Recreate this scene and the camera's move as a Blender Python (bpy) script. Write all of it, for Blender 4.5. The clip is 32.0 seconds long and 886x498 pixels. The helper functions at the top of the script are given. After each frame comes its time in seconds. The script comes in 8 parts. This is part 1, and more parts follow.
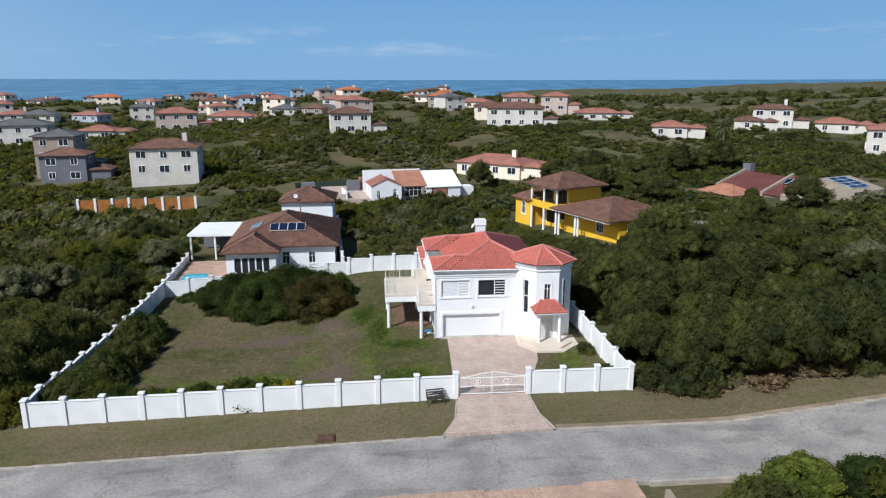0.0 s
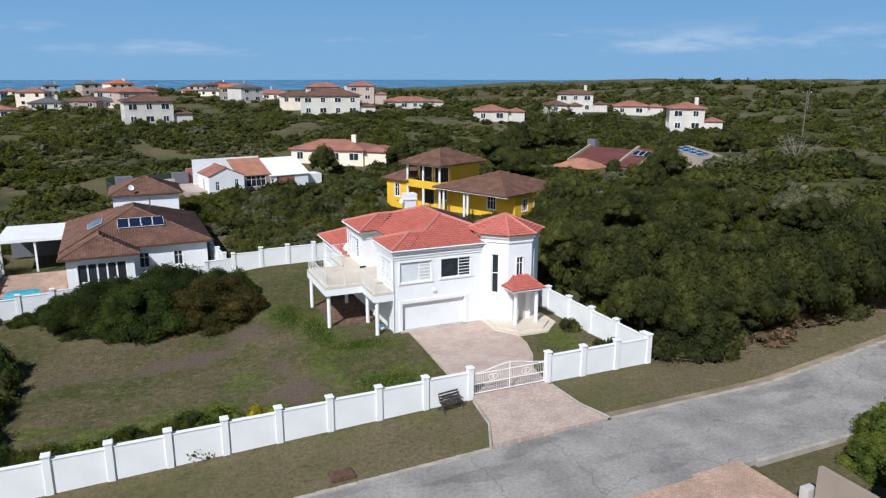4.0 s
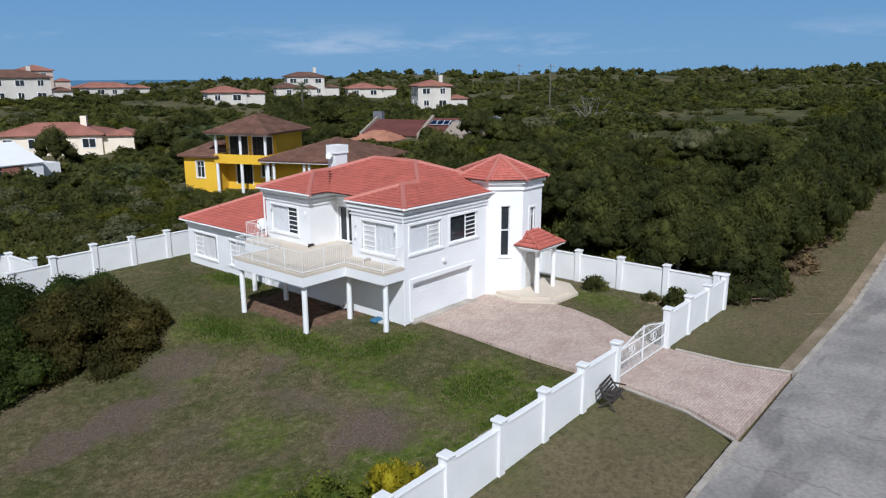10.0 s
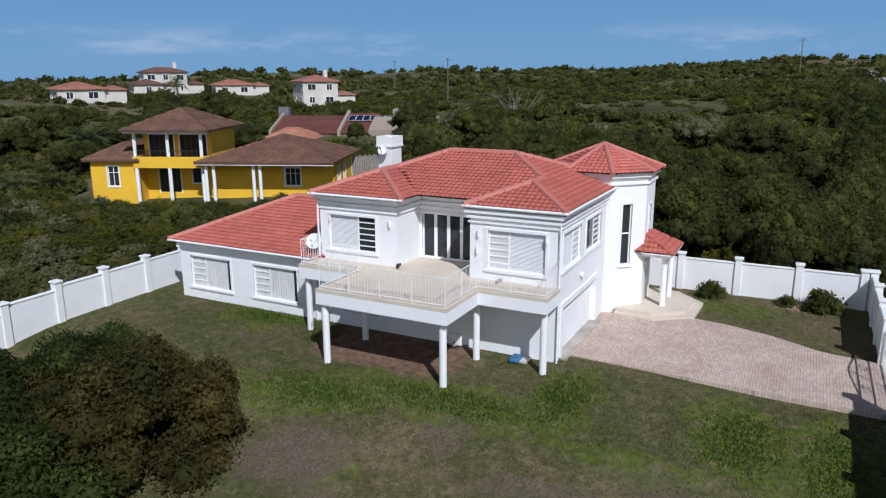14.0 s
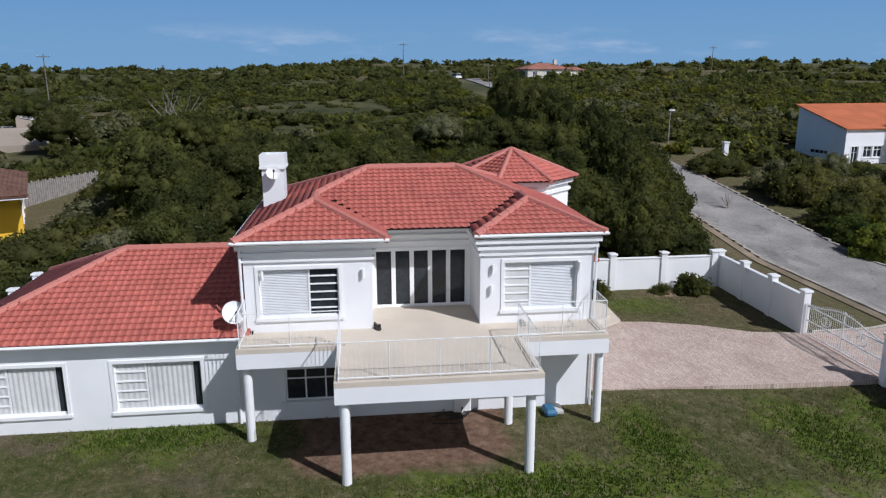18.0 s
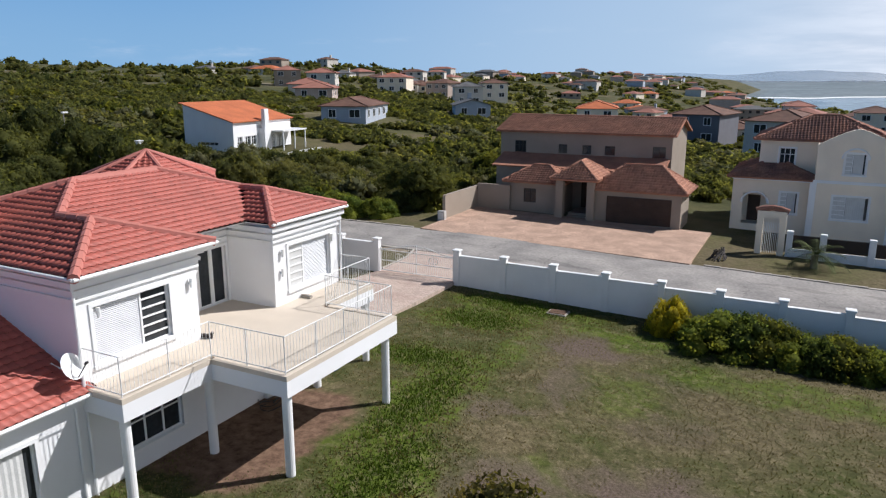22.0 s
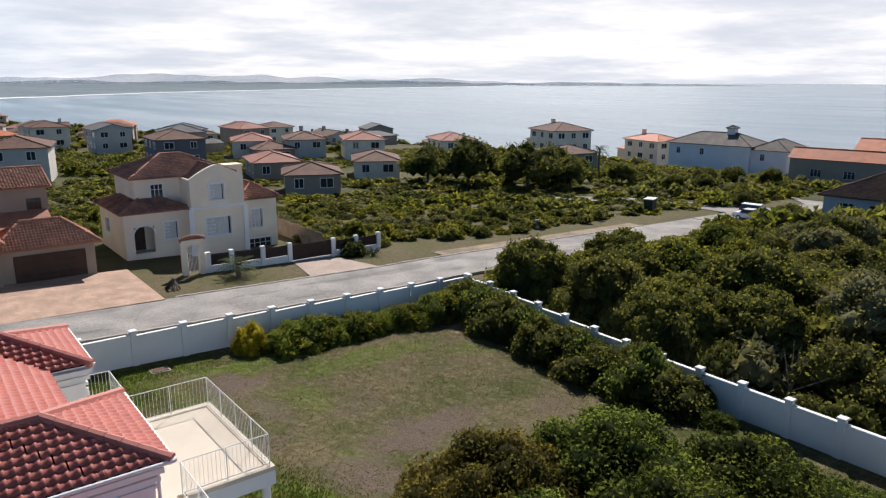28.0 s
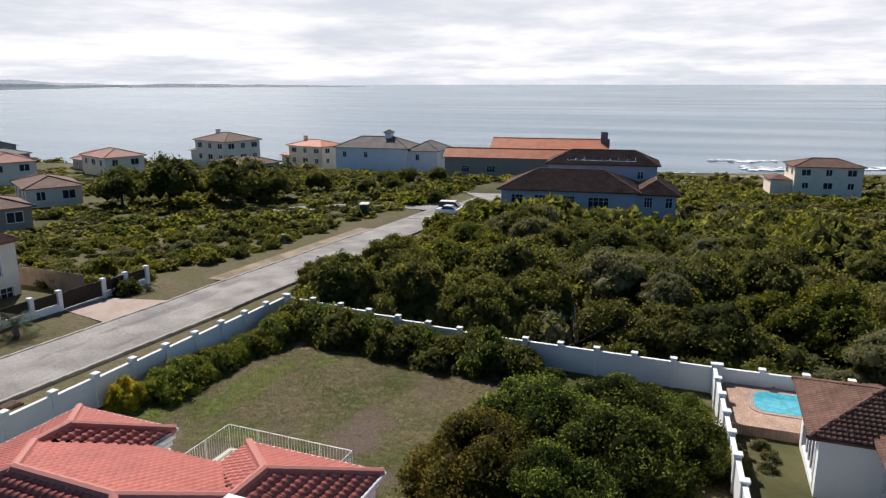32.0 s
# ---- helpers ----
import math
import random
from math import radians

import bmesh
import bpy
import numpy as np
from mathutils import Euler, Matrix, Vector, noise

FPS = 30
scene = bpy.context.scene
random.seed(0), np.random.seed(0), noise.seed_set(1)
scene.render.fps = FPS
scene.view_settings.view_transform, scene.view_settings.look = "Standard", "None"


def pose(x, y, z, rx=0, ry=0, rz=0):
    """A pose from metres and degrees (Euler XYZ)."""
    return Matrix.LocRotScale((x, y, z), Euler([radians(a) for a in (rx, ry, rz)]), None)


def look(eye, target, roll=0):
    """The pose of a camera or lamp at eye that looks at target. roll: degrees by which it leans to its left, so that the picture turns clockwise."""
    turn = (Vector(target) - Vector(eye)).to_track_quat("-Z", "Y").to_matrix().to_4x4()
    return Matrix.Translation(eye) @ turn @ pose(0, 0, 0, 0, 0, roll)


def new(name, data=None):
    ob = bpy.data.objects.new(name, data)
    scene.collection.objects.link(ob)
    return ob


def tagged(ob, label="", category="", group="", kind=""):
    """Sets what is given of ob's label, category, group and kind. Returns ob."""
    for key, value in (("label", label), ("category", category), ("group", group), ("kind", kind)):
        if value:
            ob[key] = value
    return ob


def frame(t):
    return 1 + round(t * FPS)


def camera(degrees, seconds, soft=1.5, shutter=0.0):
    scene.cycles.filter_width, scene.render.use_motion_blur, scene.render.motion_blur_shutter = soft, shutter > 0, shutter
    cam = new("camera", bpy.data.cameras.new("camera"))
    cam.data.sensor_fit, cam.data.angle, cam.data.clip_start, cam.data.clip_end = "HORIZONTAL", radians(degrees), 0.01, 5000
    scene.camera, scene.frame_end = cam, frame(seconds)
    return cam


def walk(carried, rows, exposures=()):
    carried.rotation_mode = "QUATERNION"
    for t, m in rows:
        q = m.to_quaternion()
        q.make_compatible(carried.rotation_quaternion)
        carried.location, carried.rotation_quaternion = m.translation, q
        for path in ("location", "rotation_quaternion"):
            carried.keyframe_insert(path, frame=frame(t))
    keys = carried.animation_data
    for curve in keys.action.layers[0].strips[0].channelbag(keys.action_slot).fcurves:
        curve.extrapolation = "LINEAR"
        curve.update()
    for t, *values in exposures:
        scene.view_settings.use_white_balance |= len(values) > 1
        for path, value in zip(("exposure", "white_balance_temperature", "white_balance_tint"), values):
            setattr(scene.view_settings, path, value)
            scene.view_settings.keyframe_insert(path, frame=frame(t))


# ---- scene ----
cam = camera(64.1, 32.0, 1.25)
PATH = [
    (0, (-0.927, 7.758, 22.14), (-0.743, 9.692, 21.665), 0.1),
    (0.5, (-2.454, 9.393, 21.484), (-2.189, 11.318, 21.009), 0.1),
    (1, (-4.024, 10.806, 20.962), (-3.679, 12.718, 20.487), 0.1),
    (1.5, (-5.596, 12.291, 20.447), (-5.165, 14.186, 19.973), 0.1),
    (2, (-7.089, 13.64, 19.99), (-6.581, 15.515, 19.516), 0.1),
    (2.5, (-8.447, 14.845, 19.522), (-7.871, 16.701, 19.048), 0.1),
    (3, (-9.758, 16.317, 19.049), (-9.116, 18.151, 18.575), 0.1),
    (3.5, (-10.951, 17.99, 18.562), (-10.242, 19.799, 18.088), 0.1),
    (4, (-12.172, 19.899, 18.016), (-11.394, 21.679, 17.543), 0.1),
    (4.5, (-13.259, 21.636, 17.529), (-12.414, 23.386, 17.056), 0.1),
    (6.5, (-16.446, 28.247, 15.588), (-15.373, 29.868, 15.116), 0.0),
    (7, (-17.321, 30.113, 15.058), (-16.186, 31.691, 14.586), 0.0),
    (7.5, (-18.067, 32.033, 14.496), (-16.873, 33.566, 14.025), 0.0),
    (8, (-18.739, 33.777, 14.039), (-17.492, 35.268, 13.568), -0.0),
    (8.5, (-19.434, 35.717, 13.594), (-18.133, 37.161, 13.124), -0.1),
    (9, (-20.14, 37.834, 13.172), (-18.784, 39.226, 12.701), -0.0),
    (9.5, (-20.697, 39.711, 12.832), (-19.284, 41.046, 12.361), -0.0),
    (10, (-21.181, 41.628, 12.449), (-19.697, 42.884, 11.978), -0.1),
    (10.5, (-21.561, 43.395, 12.103), (-20.016, 44.574, 11.633), -0.1),
    (11, (-21.889, 45.359, 11.758), (-20.281, 46.452, 11.288), -0.0),
    (11.5, (-22.128, 47.481, 11.399), (-20.46, 48.479, 10.929), 0.0),
    (12, (-22.266, 49.503, 11.193), (-20.571, 50.455, 10.723), 0.0),
    (12.5, (-22.19, 51.514, 11.112), (-20.495, 52.466, 10.642), -0.0),
    (13, (-22.078, 53.376, 11.126), (-20.383, 54.328, 10.657), -0.0),
    (13.5, (-21.858, 55.328, 11.118), (-20.155, 56.265, 10.649), -0.1),
    (15.5, (-20.546, 63.623, 11.072), (-18.67, 64.133, 10.603), -0.0),
    (16, (-19.939, 65.609, 11.074), (-18.017, 65.907, 10.606), 0.1),
    (16.5, (-19.475, 67.41, 11.092), (-17.534, 67.516, 10.624), -0.0),
    (17, (-18.972, 69.456, 11.042), (-17.027, 69.431, 10.574), -0.0),
    (17.5, (-18.484, 71.308, 11.017), (-16.544, 71.18, 10.549), -0.1),
    (18, (-17.998, 73.057, 10.998), (-16.066, 72.834, 10.53), -0.1),
    (18.5, (-17.457, 75.002, 10.968), (-15.544, 74.657, 10.501), -0.1),
    (19, (-16.94, 76.932, 10.962), (-15.067, 76.411, 10.495), -0.1),
    (19.5, (-16.347, 79.038, 10.963), (-14.552, 78.29, 10.496), -0.0),
    (20, (-15.719, 80.961, 10.906), (-14.053, 79.957, 10.44), 0.0),
    (20.5, (-15.08, 82.734, 10.911), (-13.564, 81.515, 10.445), 0.1),
    (21, (-14.294, 84.513, 10.948), (-12.966, 83.092, 10.483), 0.1),
    (21.5, (-13.427, 86.123, 10.95), (-12.307, 84.533, 10.485), 0.0),
    (22, (-12.241, 87.756, 10.924), (-11.347, 86.029, 10.459), 0.0),
    (22.5, (-10.992, 89.066, 10.948), (-10.284, 87.255, 10.483), 0.0),
    (23, (-9.667, 90.132, 10.972), (-9.14, 88.26, 10.509), 0.0),
    (23.5, (-8.3, 91.134, 11.031), (-7.967, 89.217, 10.567), 0.0),
    (24, (-6.764, 92.066, 11.203), (-6.645, 90.125, 10.74), -0.1),
    (24.5, (-4.923, 92.796, 11.571), (-5.029, 90.853, 11.108), -0.1),
    (25, (-3.219, 93.371, 12.07), (-3.506, 91.447, 11.607), -0.0),
    (25.5, (-1.502, 93.719, 12.622), (-1.935, 91.822, 12.159), -0.0),
    (27.5, (5.992, 93.873, 14.656), (4.95, 92.23, 14.192), -0.0),
    (28, (7.812, 93.149, 14.974), (6.622, 91.61, 14.512), 0.1),
    (28.5, (9.472, 92.66, 15.351), (8.158, 91.225, 14.889), 0.0),
    (29, (11.153, 92.024, 15.686), (9.728, 90.698, 15.224), 0.0),
    (29.5, (12.894, 91.224, 16.007), (11.37, 90.013, 15.545), 0.1),
    (30, (14.513, 90.39, 16.253), (12.914, 89.28, 15.793), -0.0),
    (30.5, (16.036, 89.407, 16.467), (14.372, 88.398, 16.007), -0.1),
    (31, (17.376, 88.356, 16.632), (15.661, 87.436, 16.171), -0.1),
    (31.5, (18.743, 87.132, 16.898), (16.979, 86.309, 16.439), -0.1),
    (32, (20.139, 85.733, 17.272), (18.337, 84.997, 16.812), -0.1),
]
walk(cam, [(t, look(eye, target, roll)) for t, eye, target, roll in PATH],
     [(0, 0.0, 5900, 10), (4.5, -0.03, 5900, 10), (8, -0.24, 5800, 10), (10, -0.24, 5780, 10), (13, -0.30, 5750, 11), (19, -0.28, 5850, 13), (21.5, -0.05, 6100, 13), (23, 0.28, 6350, 13), (28, 0.22, 6500, 13), (32, 0.18, 6500, 13)])

# ---- world, sun and exposure ----
SUN_AZ, SUN_EL = radians(224), radians(44.5)      # the way to the sun, counter-clockwise from +x
world = bpy.data.worlds.new("sky")
scene.world = world
world.use_nodes = True
wn, wl = world.node_tree.nodes, world.node_tree.links
sky = wn.new("ShaderNodeTexSky")
sky.sky_type, sky.sun_disc = "NISHITA", False
sky.sun_elevation, sky.sun_rotation = SUN_EL, math.pi / 2 - SUN_AZ
sky.altitude, sky.air_density, sky.dust_density, sky.ozone_density = 30, 0.8, 0.3, 3.0
# haze and clouds: banks of cloud over the bay, thin streaks elsewhere
geo = wn.new("ShaderNodeTexCoord")
sep = wn.new("ShaderNodeSeparateXYZ")
wl.new(geo.outputs["Generated"], sep.inputs[0])


def wmath(op, *args, clamp=False):
    k = wn.new("ShaderNodeMath")
    k.operation, k.use_clamp = op, clamp
    for i, v in enumerate(args):
        if isinstance(v, (int, float)):
            k.inputs[i].default_value = v
        else:
            wl.new(v, k.inputs[i])
    return k.outputs[0]


def wramp(v, a, b, lo=0.0, hi=1.0):
    k = wn.new("ShaderNodeMapRange")
    k.interpolation_type = "SMOOTHSTEP"
    for s, x in zip(("From Min", "From Max", "To Min", "To Max"), (a, b, lo, hi)):
        k.inputs[s].default_value = x
    wl.new(v, k.inputs["Value"])
    return k.outputs["Result"]


def wmix(fac, a, b):
    k = wn.new("ShaderNodeMix")
    k.data_type = "RGBA"
    wl.new(fac, k.inputs["Factor"])
    for s, c in (("A", a), ("B", b)):
        if isinstance(c, tuple):
            k.inputs[s].default_value = (*c, 1)
        else:
            wl.new(c, k.inputs[s])
    return k.outputs["Result"]


up_z = wmath("MAXIMUM", sep.outputs["Z"], 0.0)
seaward = wmath("ADD", wmath("MULTIPLY", sep.outputs["X"], -0.86), wmath("MULTIPLY", sep.outputs["Y"], -0.5))
flat = wn.new("ShaderNodeCombineXYZ")
wl.new(wmath("DIVIDE", sep.outputs["X"], wmath("ADD", up_z, 0.10)), flat.inputs[0])
wl.new(wmath("DIVIDE", sep.outputs["Y"], wmath("ADD", up_z, 0.10)), flat.inputs[1])
puff = wn.new("ShaderNodeTexNoise")
puff.inputs["Scale"].default_value, puff.inputs["Detail"].default_value, puff.inputs["Roughness"].default_value = 0.55, 8, 0.6
wl.new(flat.outputs[0], puff.inputs["Vector"])
bank = wmath("MULTIPLY", wramp(seaward, 0.30, 0.78), wramp(up_z, 0.34, 0.62, 1.0, 0.0))
cloud = wmath("ADD", wmath("MULTIPLY", wramp(puff.outputs["Fac"], 0.62, 0.80), 0.03), wmath("MULTIPLY", bank, wramp(puff.outputs["Fac"], 0.25, 0.62, 0.72, 1.0)), clamp=True)
blue = wmix(wramp(up_z, 0.0, 0.26), (0.24, 0.43, 0.64), (0.085, 0.270, 0.57))
shade = wmix(wramp(puff.outputs["Fac"], 0.35, 0.66), (0.66, 0.68, 0.72), (0.96, 0.96, 0.97))
scaled = wn.new("ShaderNodeVectorMath")
scaled.operation = "SCALE"
scaled.inputs["Scale"].default_value = 0.035
wl.new(sky.outputs[0], scaled.inputs[0])
pale = wmix(wramp(seaward, -0.35, 0.5, 0.0, 0.75), blue, (0.50, 0.62, 0.74))
low_blue = wmix(wramp(up_z, 0.25, 0.6), pale, scaled.outputs[0])
stretch = wn.new("ShaderNodeMapping")
stretch.inputs["Scale"].default_value = (3.2, 3.2, 17.0)
wl.new(geo.outputs["Generated"], stretch.inputs["Vector"])
low_puff = wn.new("ShaderNodeTexNoise")
low_puff.inputs["Scale"].default_value, low_puff.inputs["Detail"].default_value, low_puff.inputs["Roughness"].default_value = 1.5, 7, 0.62
wl.new(stretch.outputs["Vector"], low_puff.inputs["Vector"])
row = wmath("MULTIPLY", wmath("MULTIPLY", wramp(up_z, 0.018, 0.04), wramp(up_z, 0.04, 0.078, 1.0, 0.0)), wramp(low_puff.outputs["Fac"], 0.50, 0.74, 0.0, 0.6))
low_blue = wmix(row, low_blue, (0.62, 0.70, 0.80))
final = wmix(cloud, low_blue, shade)
wl.new(final, wn["Background"].inputs[0])
wn["Background"].inputs[1].default_value = 1.0
sun = new("sun", bpy.data.lights.new("sun", "SUN"))
sun.data.energy, sun.data.angle, sun.data.color = 4.9, radians(0.6), (1.0, 0.97, 0.93)
SUN_DIR = Vector((math.cos(SUN_AZ) * math.cos(SUN_EL), math.sin(SUN_AZ) * math.cos(SUN_EL), math.sin(SUN_EL)))
sun.matrix_world = look(SUN_DIR * 200, (0, 0, 0))

# ---- materials ----
def material(name, colour, rough=0.8, scale=3.0, vary=0.15, fine=40.0, bump=0.15, metal=0.0, second=None, spec=0.3, island=0.0, each=0.0, through_light=0.0, glow=1.9):
    """A surface of one colour, with stains at a large scale, grain at a fine one, and relief."""
    m = bpy.data.materials.new(name)
    m.use_nodes = True
    n, l = m.node_tree.nodes, m.node_tree.links
    b = n["Principled BSDF"]
    b.inputs["Roughness"].default_value, b.inputs["Metallic"].default_value = rough, metal
    b.inputs["Specular IOR Level"].default_value = spec
    co = n.new("ShaderNodeTexCoord")
    big, small = n.new("ShaderNodeTexNoise"), n.new("ShaderNodeTexNoise")
    for node, sc, det in ((big, scale, 5), (small, fine, 3)):
        node.inputs["Scale"].default_value, node.inputs["Detail"].default_value = sc, det
        l.new(co.outputs["Object"], node.inputs["Vector"])
    mix = n.new("ShaderNodeMix")
    mix.data_type = "RGBA"
    dark = second or tuple(c * (1 - vary) for c in colour)
    lite = colour if second else tuple(min(1, c * (1 + vary * 0.6)) for c in colour)
    mix.inputs["A"].default_value, mix.inputs["B"].default_value = (*dark, 1), (*lite, 1)
    ramp = n.new("ShaderNodeMapRange")
    ramp.inputs["From Min"].default_value, ramp.inputs["From Max"].default_value = 0.35, 0.65
    l.new(big.outputs["Fac"], ramp.inputs["Value"])
    l.new(ramp.outputs["Result"], mix.inputs["Factor"])
    hsv = n.new("ShaderNodeHueSaturation")
    l.new(mix.outputs["Result"], hsv.inputs["Color"])
    val = n.new("ShaderNodeMapRange")
    val.inputs["From Min"].default_value, val.inputs["From Max"].default_value = 0.3, 0.7
    val.inputs["To Min"].default_value, val.inputs["To Max"].default_value = 1 - vary, 1 + vary
    l.new(small.outputs["Fac"], val.inputs["Value"])
    out = val.outputs["Result"]
    for amount, source in ((island, ("ShaderNodeNewGeometry", "Random Per Island")), (each, ("ShaderNodeObjectInfo", "Random"))):
        if amount:
            node, span, mul = n.new(source[0]), n.new("ShaderNodeMapRange"), n.new("ShaderNodeMath")
            span.inputs["To Min"].default_value, span.inputs["To Max"].default_value = 1 - amount, 1 + amount
            mul.operation = "MULTIPLY"
            l.new(node.outputs[source[1]], span.inputs["Value"])
            l.new(span.outputs["Result"], mul.inputs[0])
            l.new(out, mul.inputs[1])
            out = mul.outputs[0]
    l.new(out, hsv.inputs["Value"])
    l.new(hsv.outputs["Color"], b.inputs["Base Color"])
    if through_light:
        tr, mx = n.new("ShaderNodeBsdfTranslucent"), n.new("ShaderNodeMixShader")
        mx.inputs[0].default_value = through_light
        warm = n.new("ShaderNodeMix")
        warm.data_type, warm.blend_type = "RGBA", "MULTIPLY"
        warm.inputs["Factor"].default_value = 1.0
        warm.inputs["B"].default_value = (glow, glow * 0.92, glow * 0.52, 1)
        l.new(hsv.outputs["Color"], warm.inputs["A"])
        l.new(warm.outputs["Result"], tr.inputs["Color"])
        l.new(b.outputs[0], mx.inputs[1])
        l.new(tr.outputs[0], mx.inputs[2])
        l.new(mx.outputs[0], n["Material Output"].inputs["Surface"])
    if bump:
        bp = n.new("ShaderNodeBump")
        bp.inputs["Strength"].default_value, bp.inputs["Distance"].default_value = bump, 0.02
        l.new(small.outputs["Fac"], bp.inputs["Height"])
        l.new(bp.outputs["Normal"], b.inputs["Normal"])
    return m


def glass_material(name, colour=(0.03, 0.035, 0.04)):
    m = material(name, colour, 0.06, 2, 0.2, 9, 0.02, 0, None, 0.35)
    return m


WHITE = material("white_plaster", (0.80, 0.80, 0.79), 0.85, 0.6, 0.05, 60, 0.12)
PLASTER = material("house_plaster", (0.82, 0.82, 0.82), 0.8, 0.5, 0.04, 80, 0.1)
BLIND = material("pale_grey_blind", (0.64, 0.65, 0.66), 0.7, 2, 0.04, 50, 0.05)
TRIM = material("white_trim", (0.83, 0.83, 0.82), 0.6, 1, 0.03, 50, 0.05)
METAL = material("white_painted_metal", (0.80, 0.80, 0.78), 0.4, 4, 0.05, 50, 0.05)
RED = material("terracotta_tile", (0.430, 0.116, 0.086), 0.6, 0.5, 0.10, 25, 0.25, spec=0.4, island=0.11, each=0.11)
CAPRED = material("pale_ridge_cap", (0.50, 0.185, 0.145), 0.65, 0.6, 0.08, 25, 0.2, spec=0.35)
# near-black deck colour that stands in for the shade in the tile gaps
GAPSHADE = material("gap_shade_roof_deck", (0.045, 0.022, 0.018), 0.95, 2, 0.2, 20, 0.1)
BROWN = material("brown_roof_tile", (0.16, 0.085, 0.06), 0.85, 0.8, 0.25, 20, 0.3, island=0.15)
ORANGE = material("orange_roof_sheet", (0.50, 0.15, 0.06), 0.7, 0.6, 0.15, 20, 0.2)
REDFAR = material("faded_red_roof", (0.33, 0.145, 0.105), 0.8, 0.4, 0.2, 8, 0.2)
GREY = material("grey_roof", (0.12, 0.12, 0.12), 0.8, 0.5, 0.2, 10, 0.2)
BURGUNDY = material("dark_red_roof_tile", (0.135, 0.048, 0.040), 0.85, 0.5, 0.2, 8, 0.3)
YELLOW = material("yellow_plaster", (0.78, 0.47, 0.035), 0.85, 0.5, 0.06, 50, 0.1)
CREAM = material("cream_plaster", (0.86, 0.75, 0.60), 0.85, 0.5, 0.07, 50, 0.1)
TAUPE = material("taupe_plaster", (0.33, 0.275, 0.22), 0.85, 0.5, 0.08, 50, 0.1)
BLUEGREY = material("grey_blue_plaster", (0.40, 0.44, 0.50), 0.85, 0.5, 0.08, 50, 0.1)
DARKGREY = material("dark_grey_plaster", (0.16, 0.16, 0.18), 0.85, 0.5, 0.08, 50, 0.1)
GLASS = glass_material("dark_window_glass")
POOLBLUE = glass_material("pool_water", (0.06, 0.42, 0.52))
SOLAR = glass_material("solar_glass", (0.012, 0.02, 0.05))
BLACK = material("black_metal", (0.03, 0.03, 0.032), 0.5, 4, 0.1, 40, 0.05)
BENCH = material("weathered_dark_wood", (0.06, 0.05, 0.045), 0.8, 3, 0.3, 60, 0.3)
ASPHALT = material("worn_pale_asphalt", (0.350, 0.325, 0.297), 0.95, 0.35, 0.16, 6, 0.3, second=(0.230, 0.216, 0.202))
KERB = material("concrete_kerb", (0.40, 0.36, 0.31), 0.95, 1.0, 0.2, 30, 0.3)
PAVER = material("pink_brick_paver", (0.50, 0.40, 0.335), 0.9, 0.7, 0.18, 25, 0.3, second=(0.43, 0.325, 0.27), each=0.12)
PAVE_ORANGE = material("orange_brick_paving", (0.50, 0.34, 0.25), 0.9, 0.7, 0.18, 14, 0.3)
DECKTILE = material("beige_deck_tile", (0.62, 0.54, 0.44), 0.75, 0.8, 0.06, 30, 0.08)
WOOD = material("grey_timber", (0.28, 0.22, 0.17), 0.9, 1, 0.25, 40, 0.3)
WOODW = material("pale_painted_door", (0.55, 0.53, 0.50), 0.6, 2, 0.1, 40, 0.1)
TERRA = material("brown_terracotta_tile", (0.46, 0.215, 0.135), 0.8, 0.8, 0.2, 20, 0.3, second=(0.34, 0.16, 0.105), island=0.2)
CREAMROOF = material("mottled_red_brown_tile", (0.40, 0.185, 0.12), 0.85, 0.6, 0.25, 20, 0.3, second=(0.22, 0.11, 0.085), island=0.2)
GREYROOF = material("grey_brown_roof_tile", (0.14, 0.12, 0.105), 0.85, 0.6, 0.25, 20, 0.3)
DARKWOOD = material("dark_brown_timber", (0.055, 0.032, 0.022), 0.6, 2, 0.2, 40, 0.15)
PINK = material("pinkish_plaster", (0.50, 0.40, 0.34), 0.85, 0.5, 0.08, 50, 0.1)
LEAFY = material("dark_green_leaf", (0.125, 0.131, 0.038), 0.9, 0.22, 0.3, 2.0, 0, second=(0.037, 0.045, 0.017), spec=0.06, island=0.18, through_light=0.5, glow=2.5)
OLIVE = material("olive_scrub_leaf", (0.124, 0.122, 0.042), 0.9, 0.18, 0.3, 1.2, 0, second=(0.055, 0.064, 0.022), spec=0.06, island=0.18, through_light=0.52, glow=2.5)
GREYLEAF = material("grey_green_leaf", (0.168, 0.162, 0.088), 0.9, 0.3, 0.25, 2, 0, second=(0.093, 0.104, 0.050), spec=0.06, island=0.25, through_light=0.4)
BRIGHTLEAF = material("fresh_yellow_green_leaf", (0.129, 0.129, 0.024), 0.9, 0.3, 0.3, 2, 0, second=(0.051, 0.066, 0.016), spec=0.06, island=0.18, through_light=0.58, glow=2.4)
YELLOWLEAF = material("yellow_green_leaf", (0.40, 0.31, 0.015), 0.8, 0.4, 0.3, 3, 0, second=(0.18, 0.18, 0.015), spec=0.1, island=0.3, through_light=0.38)
REDBUSH = material("red_brown_twig", (0.185, 0.125, 0.070), 0.9, 0.3, 0.3, 3, 0, second=(0.090, 0.080, 0.038), spec=0.05, island=0.35, through_light=0.3)
GARDEN = material("mid_green_leaf", (0.091, 0.119, 0.034), 0.9, 0.5, 0.3, 3.0, 0, second=(0.027, 0.041, 0.014), spec=0.06, island=0.28, through_light=0.6, glow=2.8)
